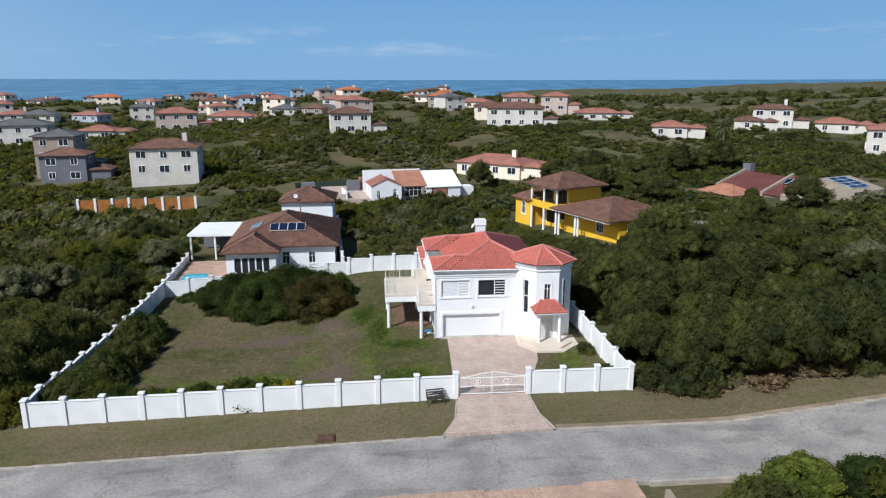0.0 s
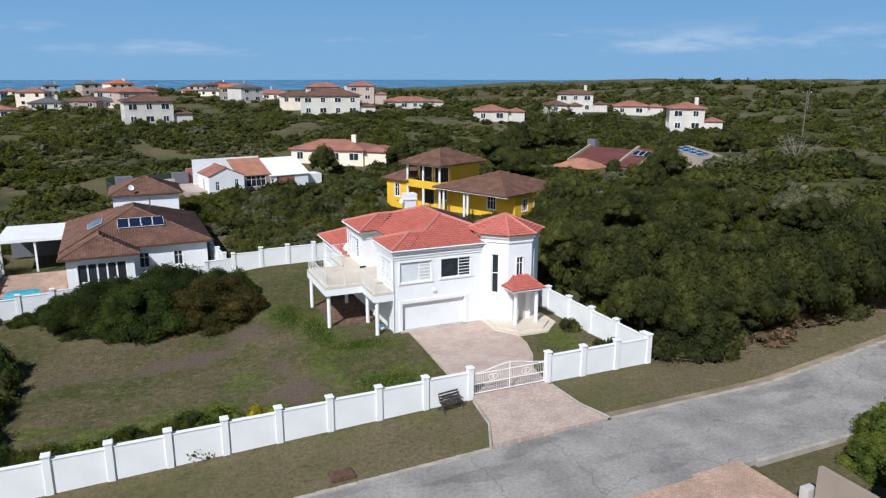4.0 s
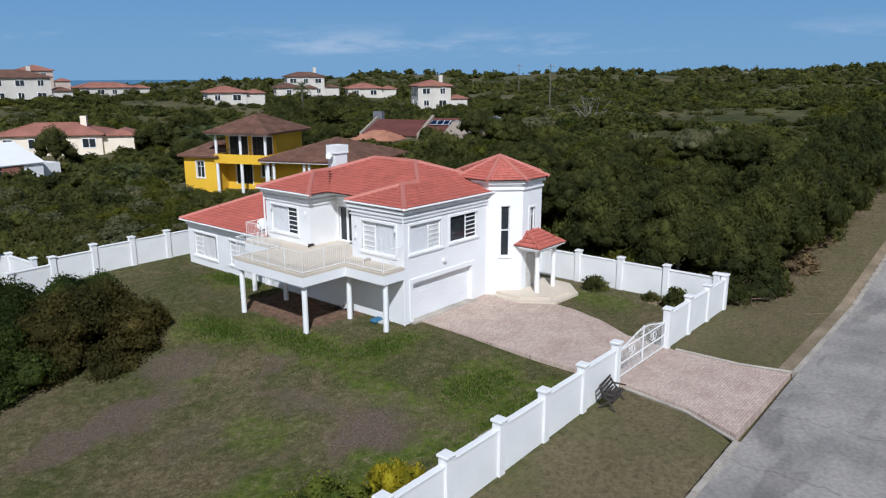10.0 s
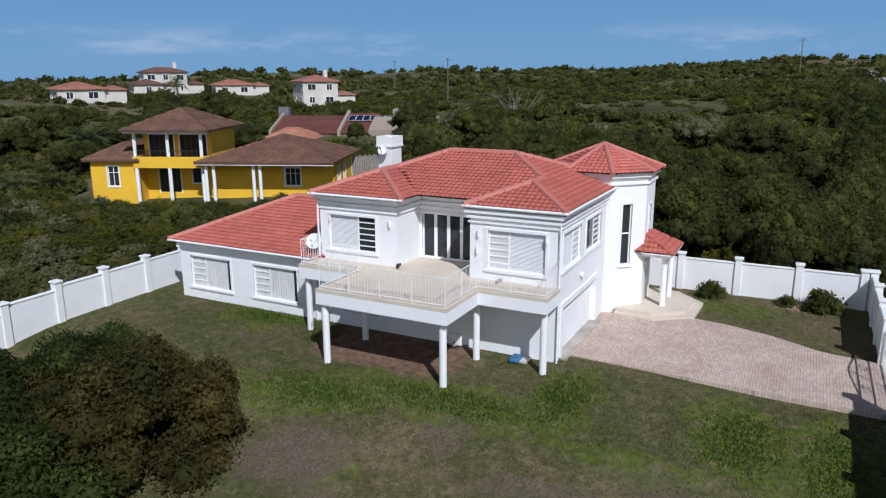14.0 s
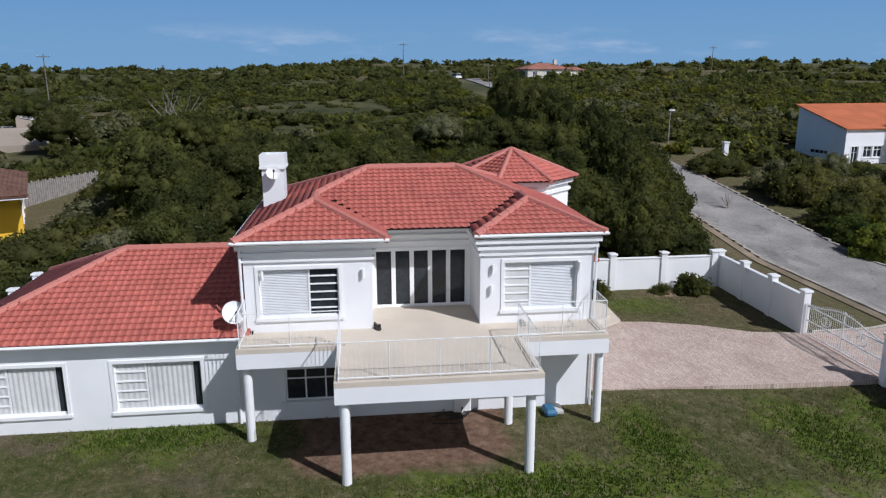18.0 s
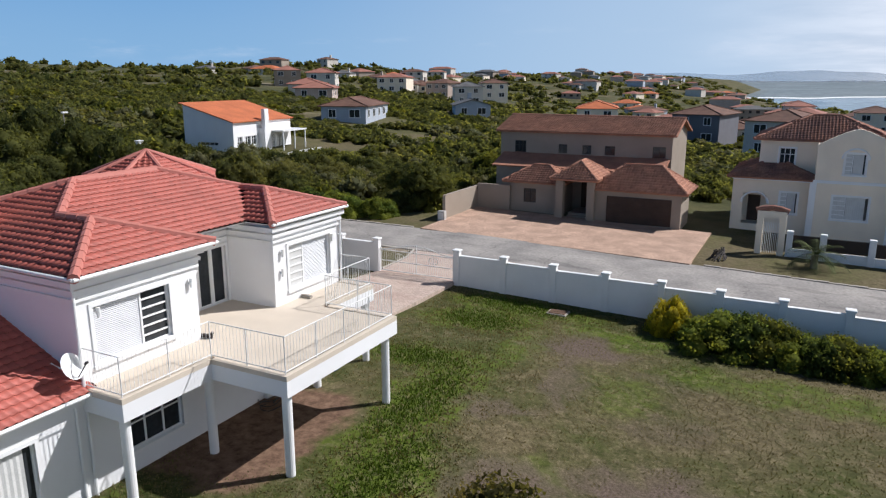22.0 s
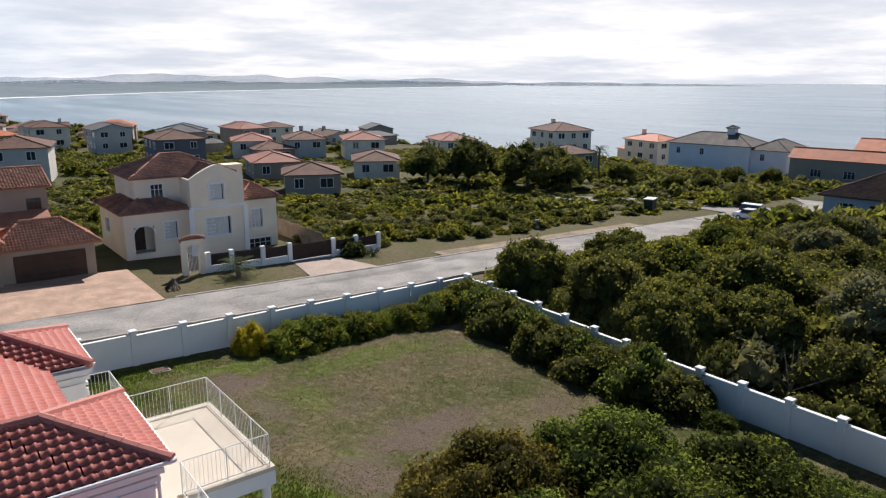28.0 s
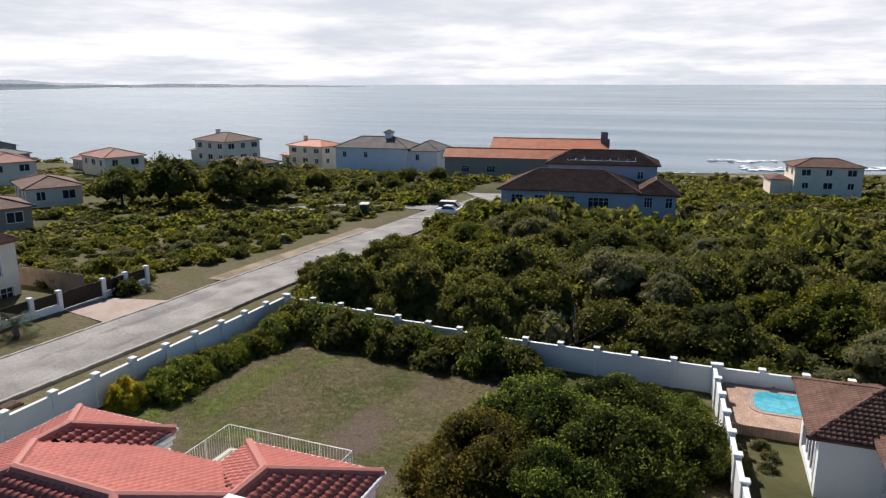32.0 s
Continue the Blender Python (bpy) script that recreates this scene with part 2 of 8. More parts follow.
SHRUBDARK = material("dark_shrub_leaf", (0.070, 0.084, 0.026), 0.9, 0.45, 0.3, 3.0, 0, second=(0.030, 0.041, 0.014), spec=0.05, island=0.28, through_light=0.6, glow=3)
BROWNLEAF = material("olive_brown_shrub_leaf", (0.112, 0.092, 0.032), 0.9, 0.45, 0.3, 3.0, 0, second=(0.048, 0.049, 0.018), spec=0.05, island=0.3, through_light=0.55, glow=2.4)
HEDGE = material("yellowish_hedge_leaf", (0.207, 0.227, 0.041), 0.9, 0.5, 0.3, 3.0, 0, second=(0.076, 0.110, 0.024), spec=0.06, island=0.3, through_light=0.5)
PALMLEAF = material("grey_green_palm_leaf", (0.075, 0.092, 0.036), 0.85, 0.6, 0.25, 6, 0, spec=0.08, each=0.3)
DEADWOOD = material("bleached_dead_wood", (0.30, 0.27, 0.24), 0.9, 3, 0.2, 30, 0.3)
VERGE = material("sandy_verge", (0.33, 0.26, 0.18), 0.95, 0.5, 0.25, 16, 0.4, second=(0.19, 0.15, 0.095))
RUST = material("rusty_iron", (0.13, 0.075, 0.05), 0.85, 4, 0.3, 40, 0.3)
DARKGREEN = material("dark_green_paint", (0.03, 0.05, 0.035), 0.6, 2, 0.15, 40, 0.1)
CARWHITE = material("white_car_paint", (0.78, 0.78, 0.78), 0.25, 2, 0.02, 30, 0, spec=0.6)
BLUEPLASTIC = material("blue_plastic", (0.05, 0.16, 0.28), 0.5, 4, 0.2, 30, 0.1)
FARWHITE = material("weathered_cream_plaster", (0.60, 0.56, 0.50), 0.9, 0.3, 0.10, 5, 0.1)
# far shore and mountains: the haze is put into these pale blue-grey colours
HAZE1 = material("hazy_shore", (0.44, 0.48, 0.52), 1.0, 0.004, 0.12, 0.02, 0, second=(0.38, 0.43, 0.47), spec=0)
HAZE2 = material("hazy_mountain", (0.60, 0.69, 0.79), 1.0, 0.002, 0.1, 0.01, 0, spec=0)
ORANGEWOOD = material("orange_varnished_timber", (0.36, 0.14, 0.035), 0.7, 1, 0.2, 30, 0.2)
TURF = material("grass_blade", (0.112, 0.108, 0.040), 0.9, 0.17, 0.2, 3, 0, second=(0.205, 0.170, 0.100), spec=0.05, island=0.18, through_light=0.25)
LUSH = material("lush_grass_blade", (0.070, 0.115, 0.016), 0.8, 0.4, 0.2, 3, 0, second=(0.052, 0.088, 0.014), spec=0.05, island=0.2, through_light=0.40, glow=1.3)
BARK = material("grey_bark", (0.17, 0.145, 0.12), 0.9, 2, 0.3, 30, 0.4)


def set_bricks(m, width, height, joint, darker, turn=0.0):
    """Lays brick courses with recessed joints into a paving material."""
    n, l = m.node_tree.nodes, m.node_tree.links
    b = n["Principled BSDF"]
    old = b.inputs["Base Color"].links[0].from_socket
    co, mp, br, mul, bp = (n.new("ShaderNode" + k) for k in ("TexCoord", "Mapping", "TexBrick", "Mix", "Bump"))
    mp.inputs["Rotation"].default_value = (0, 0, math.radians(turn))
    l.new(co.outputs["Object"], mp.inputs["Vector"])
    l.new(mp.outputs["Vector"], br.inputs["Vector"])
    br.inputs["Scale"].default_value = 1.0
    br.inputs["Brick Width"].default_value, br.inputs["Row Height"].default_value, br.inputs["Mortar Size"].default_value = width, height, joint
    br.inputs["Color1"].default_value, br.inputs["Color2"].default_value, br.inputs["Mortar"].default_value = (0.87, 0.86, 0.86, 1), (1.12, 1.12, 1.12, 1), (darker, darker, darker, 1)
    mul.data_type, mul.blend_type = "RGBA", "MULTIPLY"
    mul.inputs["Factor"].default_value = 1.0
    l.new(old, mul.inputs["A"])
    l.new(br.outputs["Color"], mul.inputs["B"])
    l.new(mul.outputs["Result"], b.inputs["Base Color"])
    bp.inputs["Strength"].default_value, bp.inputs["Distance"].default_value = 0.4, 0.01
    bp.invert = True
    l.new(br.outputs["Fac"], bp.inputs["Height"])
    l.new(bp.outputs["Normal"], b.inputs["Normal"])


set_bricks(PAVER, 0.22, 0.11, 0.008, 0.62)
set_bricks(PAVE_ORANGE, 0.22, 0.11, 0.008, 0.6, 45)


def wear_asphalt(m):
    """Cracks and tarred repairs on the street."""
    n, l = m.node_tree.nodes, m.node_tree.links
    b = n["Principled BSDF"]
    old = b.inputs["Base Color"].links[0].from_socket
    co, mp, vo, no, mr, k1, mp2, no2, mr2, k2 = (n.new("ShaderNode" + k) for k in ("TexCoord", "Mapping", "TexVoronoi", "TexNoise", "MapRange", "Mix", "Mapping", "TexNoise", "MapRange", "Mix"))
    l.new(co.outputs["Object"], no.inputs["Vector"])
    no.inputs["Scale"].default_value, no.inputs["Detail"].default_value = 1.2, 4
    add = n.new("ShaderNodeMixRGB")
    add.blend_type = "ADD"
    add.inputs[0].default_value = 1.0
    l.new(co.outputs["Object"], add.inputs[1])
    l.new(no.outputs["Color"], add.inputs[2])
    l.new(add.outputs[0], vo.inputs["Vector"])
    vo.feature = "DISTANCE_TO_EDGE"
    vo.inputs["Scale"].default_value = 0.16
    mr.inputs["From Min"].default_value, mr.inputs["From Max"].default_value = 0.001, 0.006
    mr.inputs["To Min"].default_value, mr.inputs["To Max"].default_value = 0.72, 1.0
    l.new(vo.outputs["Distance"], mr.inputs["Value"])
    mp2.inputs["Scale"].default_value = (0.10, 0.33, 1)
    l.new(co.outputs["Object"], mp2.inputs["Vector"])
    l.new(mp2.outputs["Vector"], no2.inputs["Vector"])
    no2.inputs["Scale"].default_value, no2.inputs["Detail"].default_value = 1.6, 6
    mr2.inputs["From Min"].default_value, mr2.inputs["From Max"].default_value = 0.57, 0.61
    mr2.inputs["To Min"].default_value, mr2.inputs["To Max"].default_value = 1.0, 0.78
    l.new(no2.outputs["Fac"], mr2.inputs["Value"])
    src = old
    for k, f in ((k1, mr), (k2, mr2)):
        k.data_type, k.blend_type = "RGBA", "MULTIPLY"
        k.inputs["Factor"].default_value = 1.0
        l.new(src, k.inputs["A"])
        l.new(f.outputs["Result"], k.inputs["B"])
        src = k.outputs["Result"]
    l.new(src, b.inputs["Base Color"])


wear_asphalt(ASPHALT)


def veil(m, clear):
    """Mixes transparency into a far shore's material, to imitate haze in front of it."""
    n, l = m.node_tree.nodes, m.node_tree.links
    tr, mx = n.new("ShaderNodeBsdfTransparent"), n.new("ShaderNodeMixShader")
    mx.inputs[0].default_value = clear
    l.new(n["Principled BSDF"].outputs[0], mx.inputs[1])
    l.new(tr.outputs[0], mx.inputs[2])
    l.new(mx.outputs[0], n["Material Output"].inputs["Surface"])


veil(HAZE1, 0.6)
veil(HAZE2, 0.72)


# ---- geometry helpers ----
def mesh_from(bm, name, mat):
    me = bpy.data.meshes.new(name)
    bm.normal_update()
    bm.to_mesh(me)
    bm.free()
    me.materials.append(mat)
    return me


def part(name, bm, mat, parent=None, label="", smooth=False):
    """Links a bmesh as one mesh object, under a thing where one is given."""
    ob = new(name, mesh_from(bm, name, mat))
    ob.parent = parent
    if label:
        ob["label"] = label
    if smooth:
        for p in ob.data.polygons:
            p.use_smooth = True
    return ob


def thing(name, label, category, group="", kind="", at=None):
    ob = new(name)
    if at is not None:
        ob.matrix_world = at
    return tagged(ob, label, category, group, kind)


def add_box(bm, x0, x1, y0, y1, z0, z1, bevel=0.0, m=None):
    v = [bm.verts.new((x, y, z)) for z in (z0, z1) for y in (y0, y1) for x in (x0, x1)]
    fs = [bm.faces.new([v[i] for i in q]) for q in ((0, 2, 3, 1), (4, 5, 7, 6), (0, 1, 5, 4), (2, 6, 7, 3), (0, 4, 6, 2), (1, 3, 7, 5))]
    if bevel:
        es = list({e for f in fs for e in f.edges})
        r = bmesh.ops.bevel(bm, geom=es, offset=bevel, segments=1, affect="EDGES")
        v = list({w for f in r["faces"] for w in f.verts} | {w for w in v if w.is_valid})
    if m is not None:
        bmesh.ops.transform(bm, matrix=m, verts=[w for w in v if w.is_valid])
    return v


def box(x0, x1, y0, y1, z0, z1, bevel=0.0):
    bm = bmesh.new()
    add_box(bm, x0, x1, y0, y1, z0, z1, bevel)
    return bm


def prism(points, z0, z1):
    """An upright solid on a plan outline given counter-clockwise; z1 may be a list, one height a corner."""
    bm = bmesh.new()
    tops = z1 if isinstance(z1, (list, tuple)) else [z1] * len(points)
    lows = z0 if isinstance(z0, (list, tuple)) else [z0] * len(points)
    a = [bm.verts.new((x, y, z)) for (x, y), z in zip(points, lows)]
    b = [bm.verts.new((x, y, z)) for (x, y), z in zip(points, tops)]
    k = len(points)
    bm.faces.new(a[::-1])
    bm.faces.new(b)
    for i in range(k):
        bm.faces.new((a[i], a[(i + 1) % k], b[(i + 1) % k], b[i]))
    return bm


def tube(points, r, sides=8, bm=None, taper=None):
    """A round bar along points."""
    bm = bm or bmesh.new()
    rings = []
    pts = [Vector(p) for p in points]
    for i, p in enumerate(pts):
        d = (pts[min(i + 1, len(pts) - 1)] - pts[max(i - 1, 0)]).normalized()
        a = d.orthogonal().normalized()
        c = d.cross(a)
        rr = r if taper is None else r + (taper - r) * i / max(1, len(pts) - 1)
        rings.append([bm.verts.new(p + rr * (math.cos(t) * a + math.sin(t) * c)) for t in (2 * math.pi * j / sides for j in range(sides))])
    for u, w in zip(rings, rings[1:]):
        for j in range(sides):
            bm.faces.new((u[j], u[(j + 1) % sides], w[(j + 1) % sides], w[j]))
    bm.faces.new(rings[0][::-1])
    bm.faces.new(rings[-1])
    return bm


def step(a, b, t):
    t = min(1.0, max(0.0, (t - a) / (b - a)))
    return t * t * (3 - 2 * t)


def arrays_mesh(name, verts, faces, mat):
    """A mesh from numpy arrays of triangles or quads."""
    me = bpy.data.meshes.new(name)
    k = faces.shape[1]
    me.vertices.add(len(verts))
    me.vertices.foreach_set("co", verts.astype(np.float32).ravel())
    me.loops.add(faces.size)
    me.loops.foreach_set("vertex_index", faces.astype(np.int32).ravel())
    me.polygons.add(len(faces))
    me.polygons.foreach_set("loop_start", np.arange(0, faces.size, k, dtype=np.int32))
    me.update(calc_edges=True)
    me.materials.append(mat)
    return me

# ---- terrain ----
def ss(a, b, t):
    t = np.clip((t - a) / (b - a), 0, 1)
    return t * t * (3 - 2 * t)


def hills(x, y):
    return np.sin(x * 0.011 + 1.3) * np.cos(y * 0.009 - 0.4) + 0.5 * np.sin(x * 0.027 + y * 0.019) + 0.35 * np.sin(y * 0.043 - x * 0.031 + 2)


def ground_z(x, y):
    """The height of the ground; it falls to the sea beyond the coast."""
    x, y = np.asarray(x, float), np.asarray(y, float)
    r = np.hypot(x - 5, y - 62)
    lot = -0.030 * np.clip(9 - x, 0, 34) * (1 + 0.9 * ss(53, 72, y))
    lot = lot * (1 - ss(-8.5, -0.5, x) * ss(57, 63.5, y) * ss(97, 89, y))      # levelled round the house
    west = -0.025 * np.clip(-28 - x, 0, 150) - 0.085 * np.clip(-122 - x, 0, 210) * (1 - ss(150, 300, y))
    fall = west * (1 - 0.9 * ss(120, 260, y)) + lot * (1 - ss(96, 160, y))
    rise_y = (7.0 * ss(140, 218, y) + 2 * ss(215, 420, y)) * (1 - 0.75 * ss(20, 160, x)) * (1 - 0.5 * ss(-25, -100, x))
    rise_x = (1 - 0.55 * ss(230, 480, y)) * 19 * (1 - np.exp(-np.clip(x - 22, 0, 3000) / (170 + 250 * ss(80, 200, y))))
    south = -9 * ss(20, -350, y) * (1 - ss(60, 300, x))
    bumps = hills(x, y) * (1.5 + 1.6 * ss(60, 300, x)) * ss(70, 320, r) - 16 * ss(380, 1200, y) * (1 - ss(150, 420, x)) - 26 * ss(650, 1250, y) * (1 - ss(650, 1500, x))
    z = fall + rise_y + rise_x + south + bumps
    coast = -330 - 0.28 * np.clip(y - 60, 0, 3000) + 0.48 * np.clip(-50 - y, 0, 900)
    coast = np.where(y > 1500, coast + (y - 1500) * 2.2, coast)
    d = x - coast
    return np.where(d < 130, z * ss(-10, 130, d) - 32 * (1 - ss(-60, 130, d)), z) - 34 * ss(2200, 2900, r)


def gz(x, y):
    return float(ground_z(x, y))


def sheet(name, us, vs, fz, mat, smooth=True):
    X, Y = np.meshgrid(us, vs)
    v = np.stack([X.ravel(), Y.ravel(), fz(X, Y).ravel()], 1)
    w = len(us)
    i = np.arange(len(vs) - 1)[:, None] * w + np.arange(w - 1)[None, :]
    i = i.ravel()
    ob = new(name, arrays_mesh(name, v, np.stack([i, i + 1, i + w + 1, i + w], 1), mat))
    ob.data.polygons.foreach_set("use_smooth", [smooth] * len(ob.data.polygons))
    return ob


def ground_material():
    """Dry grass and green grass in patches, with bare soil; sandy scrub further off."""
    m = bpy.data.materials.new("lawn_and_scrub_ground")
    m.use_nodes = True
    n, l = m.node_tree.nodes, m.node_tree.links
    b = n["Principled BSDF"]
    b.inputs["Roughness"].default_value, b.inputs["Specular IOR Level"].default_value = 0.95, 0.1
    co = n.new("ShaderNodeTexCoord")

    def noise_node(scale, detail=4, rough=0.55):
        k = n.new("ShaderNodeTexNoise")
        k.inputs["Scale"].default_value, k.inputs["Detail"].default_value, k.inputs["Roughness"].default_value = scale, detail, rough
        l.new(co.outputs["Object"], k.inputs["Vector"])
        return k.outputs["Fac"]

    def mix(fac, a, c, lo=0.45, hi=0.55):
        r, k = n.new("ShaderNodeMapRange"), n.new("ShaderNodeMix")
        k.data_type = "RGBA"
        r.inputs["From Min"].default_value, r.inputs["From Max"].default_value = lo, hi
        l.new(fac, r.inputs["Value"])
        l.new(r.outputs["Result"], k.inputs["Factor"])
        for slot, colour in (("A", a), ("B", c)):
            if isinstance(colour, tuple):
                k.inputs[slot].default_value = (*colour, 1)
            else:
                l.new(colour, k.inputs[slot])
        return k.outputs["Result"]

    def between(v, a, b, soft):
        k1, k2, k = n.new("ShaderNodeMapRange"), n.new("ShaderNodeMapRange"), n.new("ShaderNodeMath")
        k.operation = "MULTIPLY"
        for q, lo, hi in ((k1, a - soft, a + soft), (k2, b + soft, b - soft)):
            q.inputs["From Min"].default_value, q.inputs["From Max"].default_value = lo, hi
            l.new(v, q.inputs["Value"])
        l.new(k1.outputs["Result"], k.inputs[0])
        l.new(k2.outputs["Result"], k.inputs[1])
        return k.outputs[0]

    sep = n.new("ShaderNodeSeparateXYZ")
    l.new(co.outputs["Object"], sep.inputs[0])
    inside = n.new("ShaderNodeMath")
    inside.operation = "MULTIPLY"
    l.new(between(sep.outputs["X"], -24.8, 17.4, 0.3), inside.inputs[0])
    l.new(between(sep.outputs["Y"], 53.7, 88, 0.3), inside.inputs[1])
    blades, clumps = noise_node(11, 3, 0.75), noise_node(2.6, 5, 0.72)
    fine = noise_node(5.5, 6, 0.82)
    dry = mix(fine, mix(clumps, (0.052, 0.042, 0.022), (0.086, 0.070, 0.036), 0.36, 0.68), mix(clumps, (0.120, 0.098, 0.050), (0.225, 0.188, 0.105), 0.36, 0.68), 0.36, 0.66)
    green = mix(fine, mix(clumps, (0.030, 0.042, 0.009), (0.058, 0.078, 0.016), 0.36, 0.68), mix(clumps, (0.052, 0.060, 0.017), (0.108, 0.104, 0.042), 0.36, 0.68), 0.36, 0.66)
    patchy = noise_node(0.17, 6, 0.66)

    def maths(op, a, c):
        k = n.new("ShaderNodeMath")
        k.operation = op
        for i, v in enumerate((a, c)):
            if isinstance(v, (int, float)):
                k.inputs[i].default_value = v
            else:
                l.new(v, k.inputs[i])
        return k.outputs[0]

    wob = n.new("ShaderNodeTexNoise")
    wob.inputs["Scale"].default_value, wob.inputs["Detail"].default_value = 0.55, 6
    l.new(co.outputs["Object"], wob.inputs["Vector"])
    off, amp, bent = n.new("ShaderNodeVectorMath"), n.new("ShaderNodeVectorMath"), n.new("ShaderNodeVectorMath")
    off.operation, amp.operation, bent.operation = "SUBTRACT", "SCALE", "ADD"
    off.inputs[1].default_value = (0.5, 0.5, 0.5)
    amp.inputs["Scale"].default_value = 3.4
    l.new(wob.outputs["Color"], off.inputs[0])
    l.new(off.outputs[0], amp.inputs[0])
    l.new(co.outputs["Object"], bent.inputs[0])
    l.new(amp.outputs[0], bent.inputs[1])

    def spots(places):
        """Soft worn or lush spots of the lawn: x, y, two radii, turn, strength."""
        total = None
        for px, py, ra, rb, turn, power in places:
            mp, flat_, ln, r = n.new("ShaderNodeMapping"), n.new("ShaderNodeVectorMath"), n.new("ShaderNodeVectorMath"), n.new("ShaderNodeMapRange")
            mp.vector_type = "TEXTURE"
            mp.inputs["Location"].default_value, mp.inputs["Rotation"].default_value, mp.inputs["Scale"].default_value = (px, py, 0), (0, 0, radians(turn)), (ra, rb, 1)
            flat_.operation, ln.operation = "MULTIPLY", "LENGTH"
            flat_.inputs[1].default_value = (1, 1, 0)
            l.new(bent.outputs[0], mp.inputs["Vector"])
            l.new(mp.outputs["Vector"], flat_.inputs[0])
            l.new(flat_.outputs[0], ln.inputs[0])
            r.interpolation_type = "SMOOTHSTEP"
            for key, v in (("From Min", 1.25), ("From Max", 0.35), ("To Min", 0.0), ("To Max", power)):
                r.inputs[key].default_value = v
            l.new(ln.outputs["Value"], r.inputs["Value"])
            total = r.outputs["Result"] if total is None else maths("MAXIMUM", total, r.outputs["Result"])
        return total

    grain = noise_node(1.3, 7, 0.75)
    east = between(sep.outputs["X"], -7, 12, 4)
    turf = mix(maths("ADD", patchy, maths("MULTIPLY", east, 0.13)), dry, green, 0.47, 0.66)
    vivid = mix(clumps, (0.043, 0.066, 0.009), (0.112, 0.146, 0.022), 0.34, 0.66)
    lush_at = spots([(-1.0, 68.0, 1.6, 5.5, 0, 1.0), (1.0, 64.3, 3.6, 1.6, 0, 0.9), (3.2, 79.5, 1.5, 4.0, 0, 0.9), (0.0, 55.6, 5.0, 1.5, 0, 1.0), (0.9, 58.4, 3.6, 2.4, 20, 0.85), (-6.0, 57.2, 4.0, 1.5, 0, 0.7),
                     (-2.4, 72.5, 1.8, 4.5, 10, 0.85), (-2.2, 61.5, 1.3, 5.0, 0, 0.55), (-12.5, 59.5, 7.0, 1.8, 4, 0.55), (-7.0, 63.0, 2.2, 2.6, 0, 0.45), (14.5, 60.0, 2.0, 3.6, 0, 0.55), (-18.5, 61.5, 2.5, 1.6, 0, 0.5), (-5.6, 69.4, 1.5, 1.8, 0, 0.5)])
    turf = mix(maths("MULTIPLY", lush_at, maths("ADD", grain, 0.42)), turf, vivid, 0.20, 0.60)
    straw = mix(blades, (0.130, 0.100, 0.058), (0.290, 0.240, 0.150), 0.35, 0.68)
    turf = mix(noise_node(1.9, 9, 0.82), turf, straw, 0.50, 0.70)
    worn = spots([(-10.2, 68.6, 5.6, 1.9, 6, 0.9), (-4.6, 63.2, 1.0, 5.0, 3, 0.7), (-4.2, 59.4, 2.8, 2.0, 20, 0.9), (-5.6, 71.2, 2.4, 3.0, 20, 0.85), (-3.2, 66.9, 2.3, 1.0, 30, 0.7), (-8.6, 60.8, 3.4, 1.3, 10, 0.5), (-9.0, 64.4, 2.6, 1.2, 25, 0.55), (3.0, 84.0, 1.0, 3.0, 0, 0.7), (0.6, 78.5, 1.2, 2.0, 0, 0.6), (-17.5, 69.6, 3.0, 2.0, 0, 0.6), (-13.0, 73.0, 3.6, 1.2, 0, 0.55)])
    earth = mix(blades, (0.078, 0.057, 0.045), (0.172, 0.130, 0.101), 0.35, 0.66)
    soil = mix(maths("MULTIPLY", worn, maths("ADD", grain, 0.25)), turf, earth, 0.28, 0.72)
    sand = spots([(-21.2, 57.6, 2.2, 1.0, 30, 1.0), (16.2, 57.2, 0.7, 1.6, 0, 0.8)])
    soil = mix(maths("MULTIPLY", sand, maths("ADD", grain, 0.3)), soil, (0.38, 0.27, 0.19), 0.3, 0.7)
    under = maths("MULTIPLY", between(sep.outputs["X"], 0.3, 5.5, 1.1), between(sep.outputs["Y"], 68.6, 75.4, 1.2))
    soil = mix(maths("ADD", under, maths("MULTIPLY", noise_node(0.9, 6, 0.7), 0.9)), soil, mix(clumps, (0.095, 0.056, 0.038), (0.235, 0.150, 0.102), 0.35, 0.66), 0.86, 1.10)
    rough_grass = mix(fine, mix(clumps, (0.062, 0.052, 0.026), (0.130, 0.108, 0.058), 0.36, 0.68), mix(patchy, (0.200, 0.160, 0.098), (0.130, 0.132, 0.052), 0.42, 0.60), 0.38, 0.68)
    scrub = mix(noise_node(0.09, 6, 0.7), (0.040, 0.046, 0.018), (0.105, 0.100, 0.045), 0.38, 0.62)
    wild = mix(noise_node(0.035, 5, 0.6), scrub, rough_grass, 0.45, 0.58)
    sandy = mix(noise_node(0.016, 7, 0.72), wild, (0.34, 0.29, 0.21), 0.60, 0.68)
    near = n.new("ShaderNodeMath")
    near.operation = "MULTIPLY"
    l.new(between(sep.outputs["X"], -75, 70, 8), near.inputs[0])
    l.new(between(sep.outputs["Y"], 30, 56, 3), near.inputs[1])
    outer = mix(near.outputs[0], sandy, rough_grass, 0.0, 1.0)
    soil = mix(inside.outputs[0], outer, soil, 0.0, 1.0)
    l.new(soil, b.inputs["Base Color"])
    bp = n.new("ShaderNodeBump")
    bp.inputs["Strength"].default_value, bp.inputs["Distance"].default_value = 0.6, 0.05
    l.new(clumps, bp.inputs["Height"])
    l.new(bp.outputs["Normal"], b.inputs["Normal"])
    return m


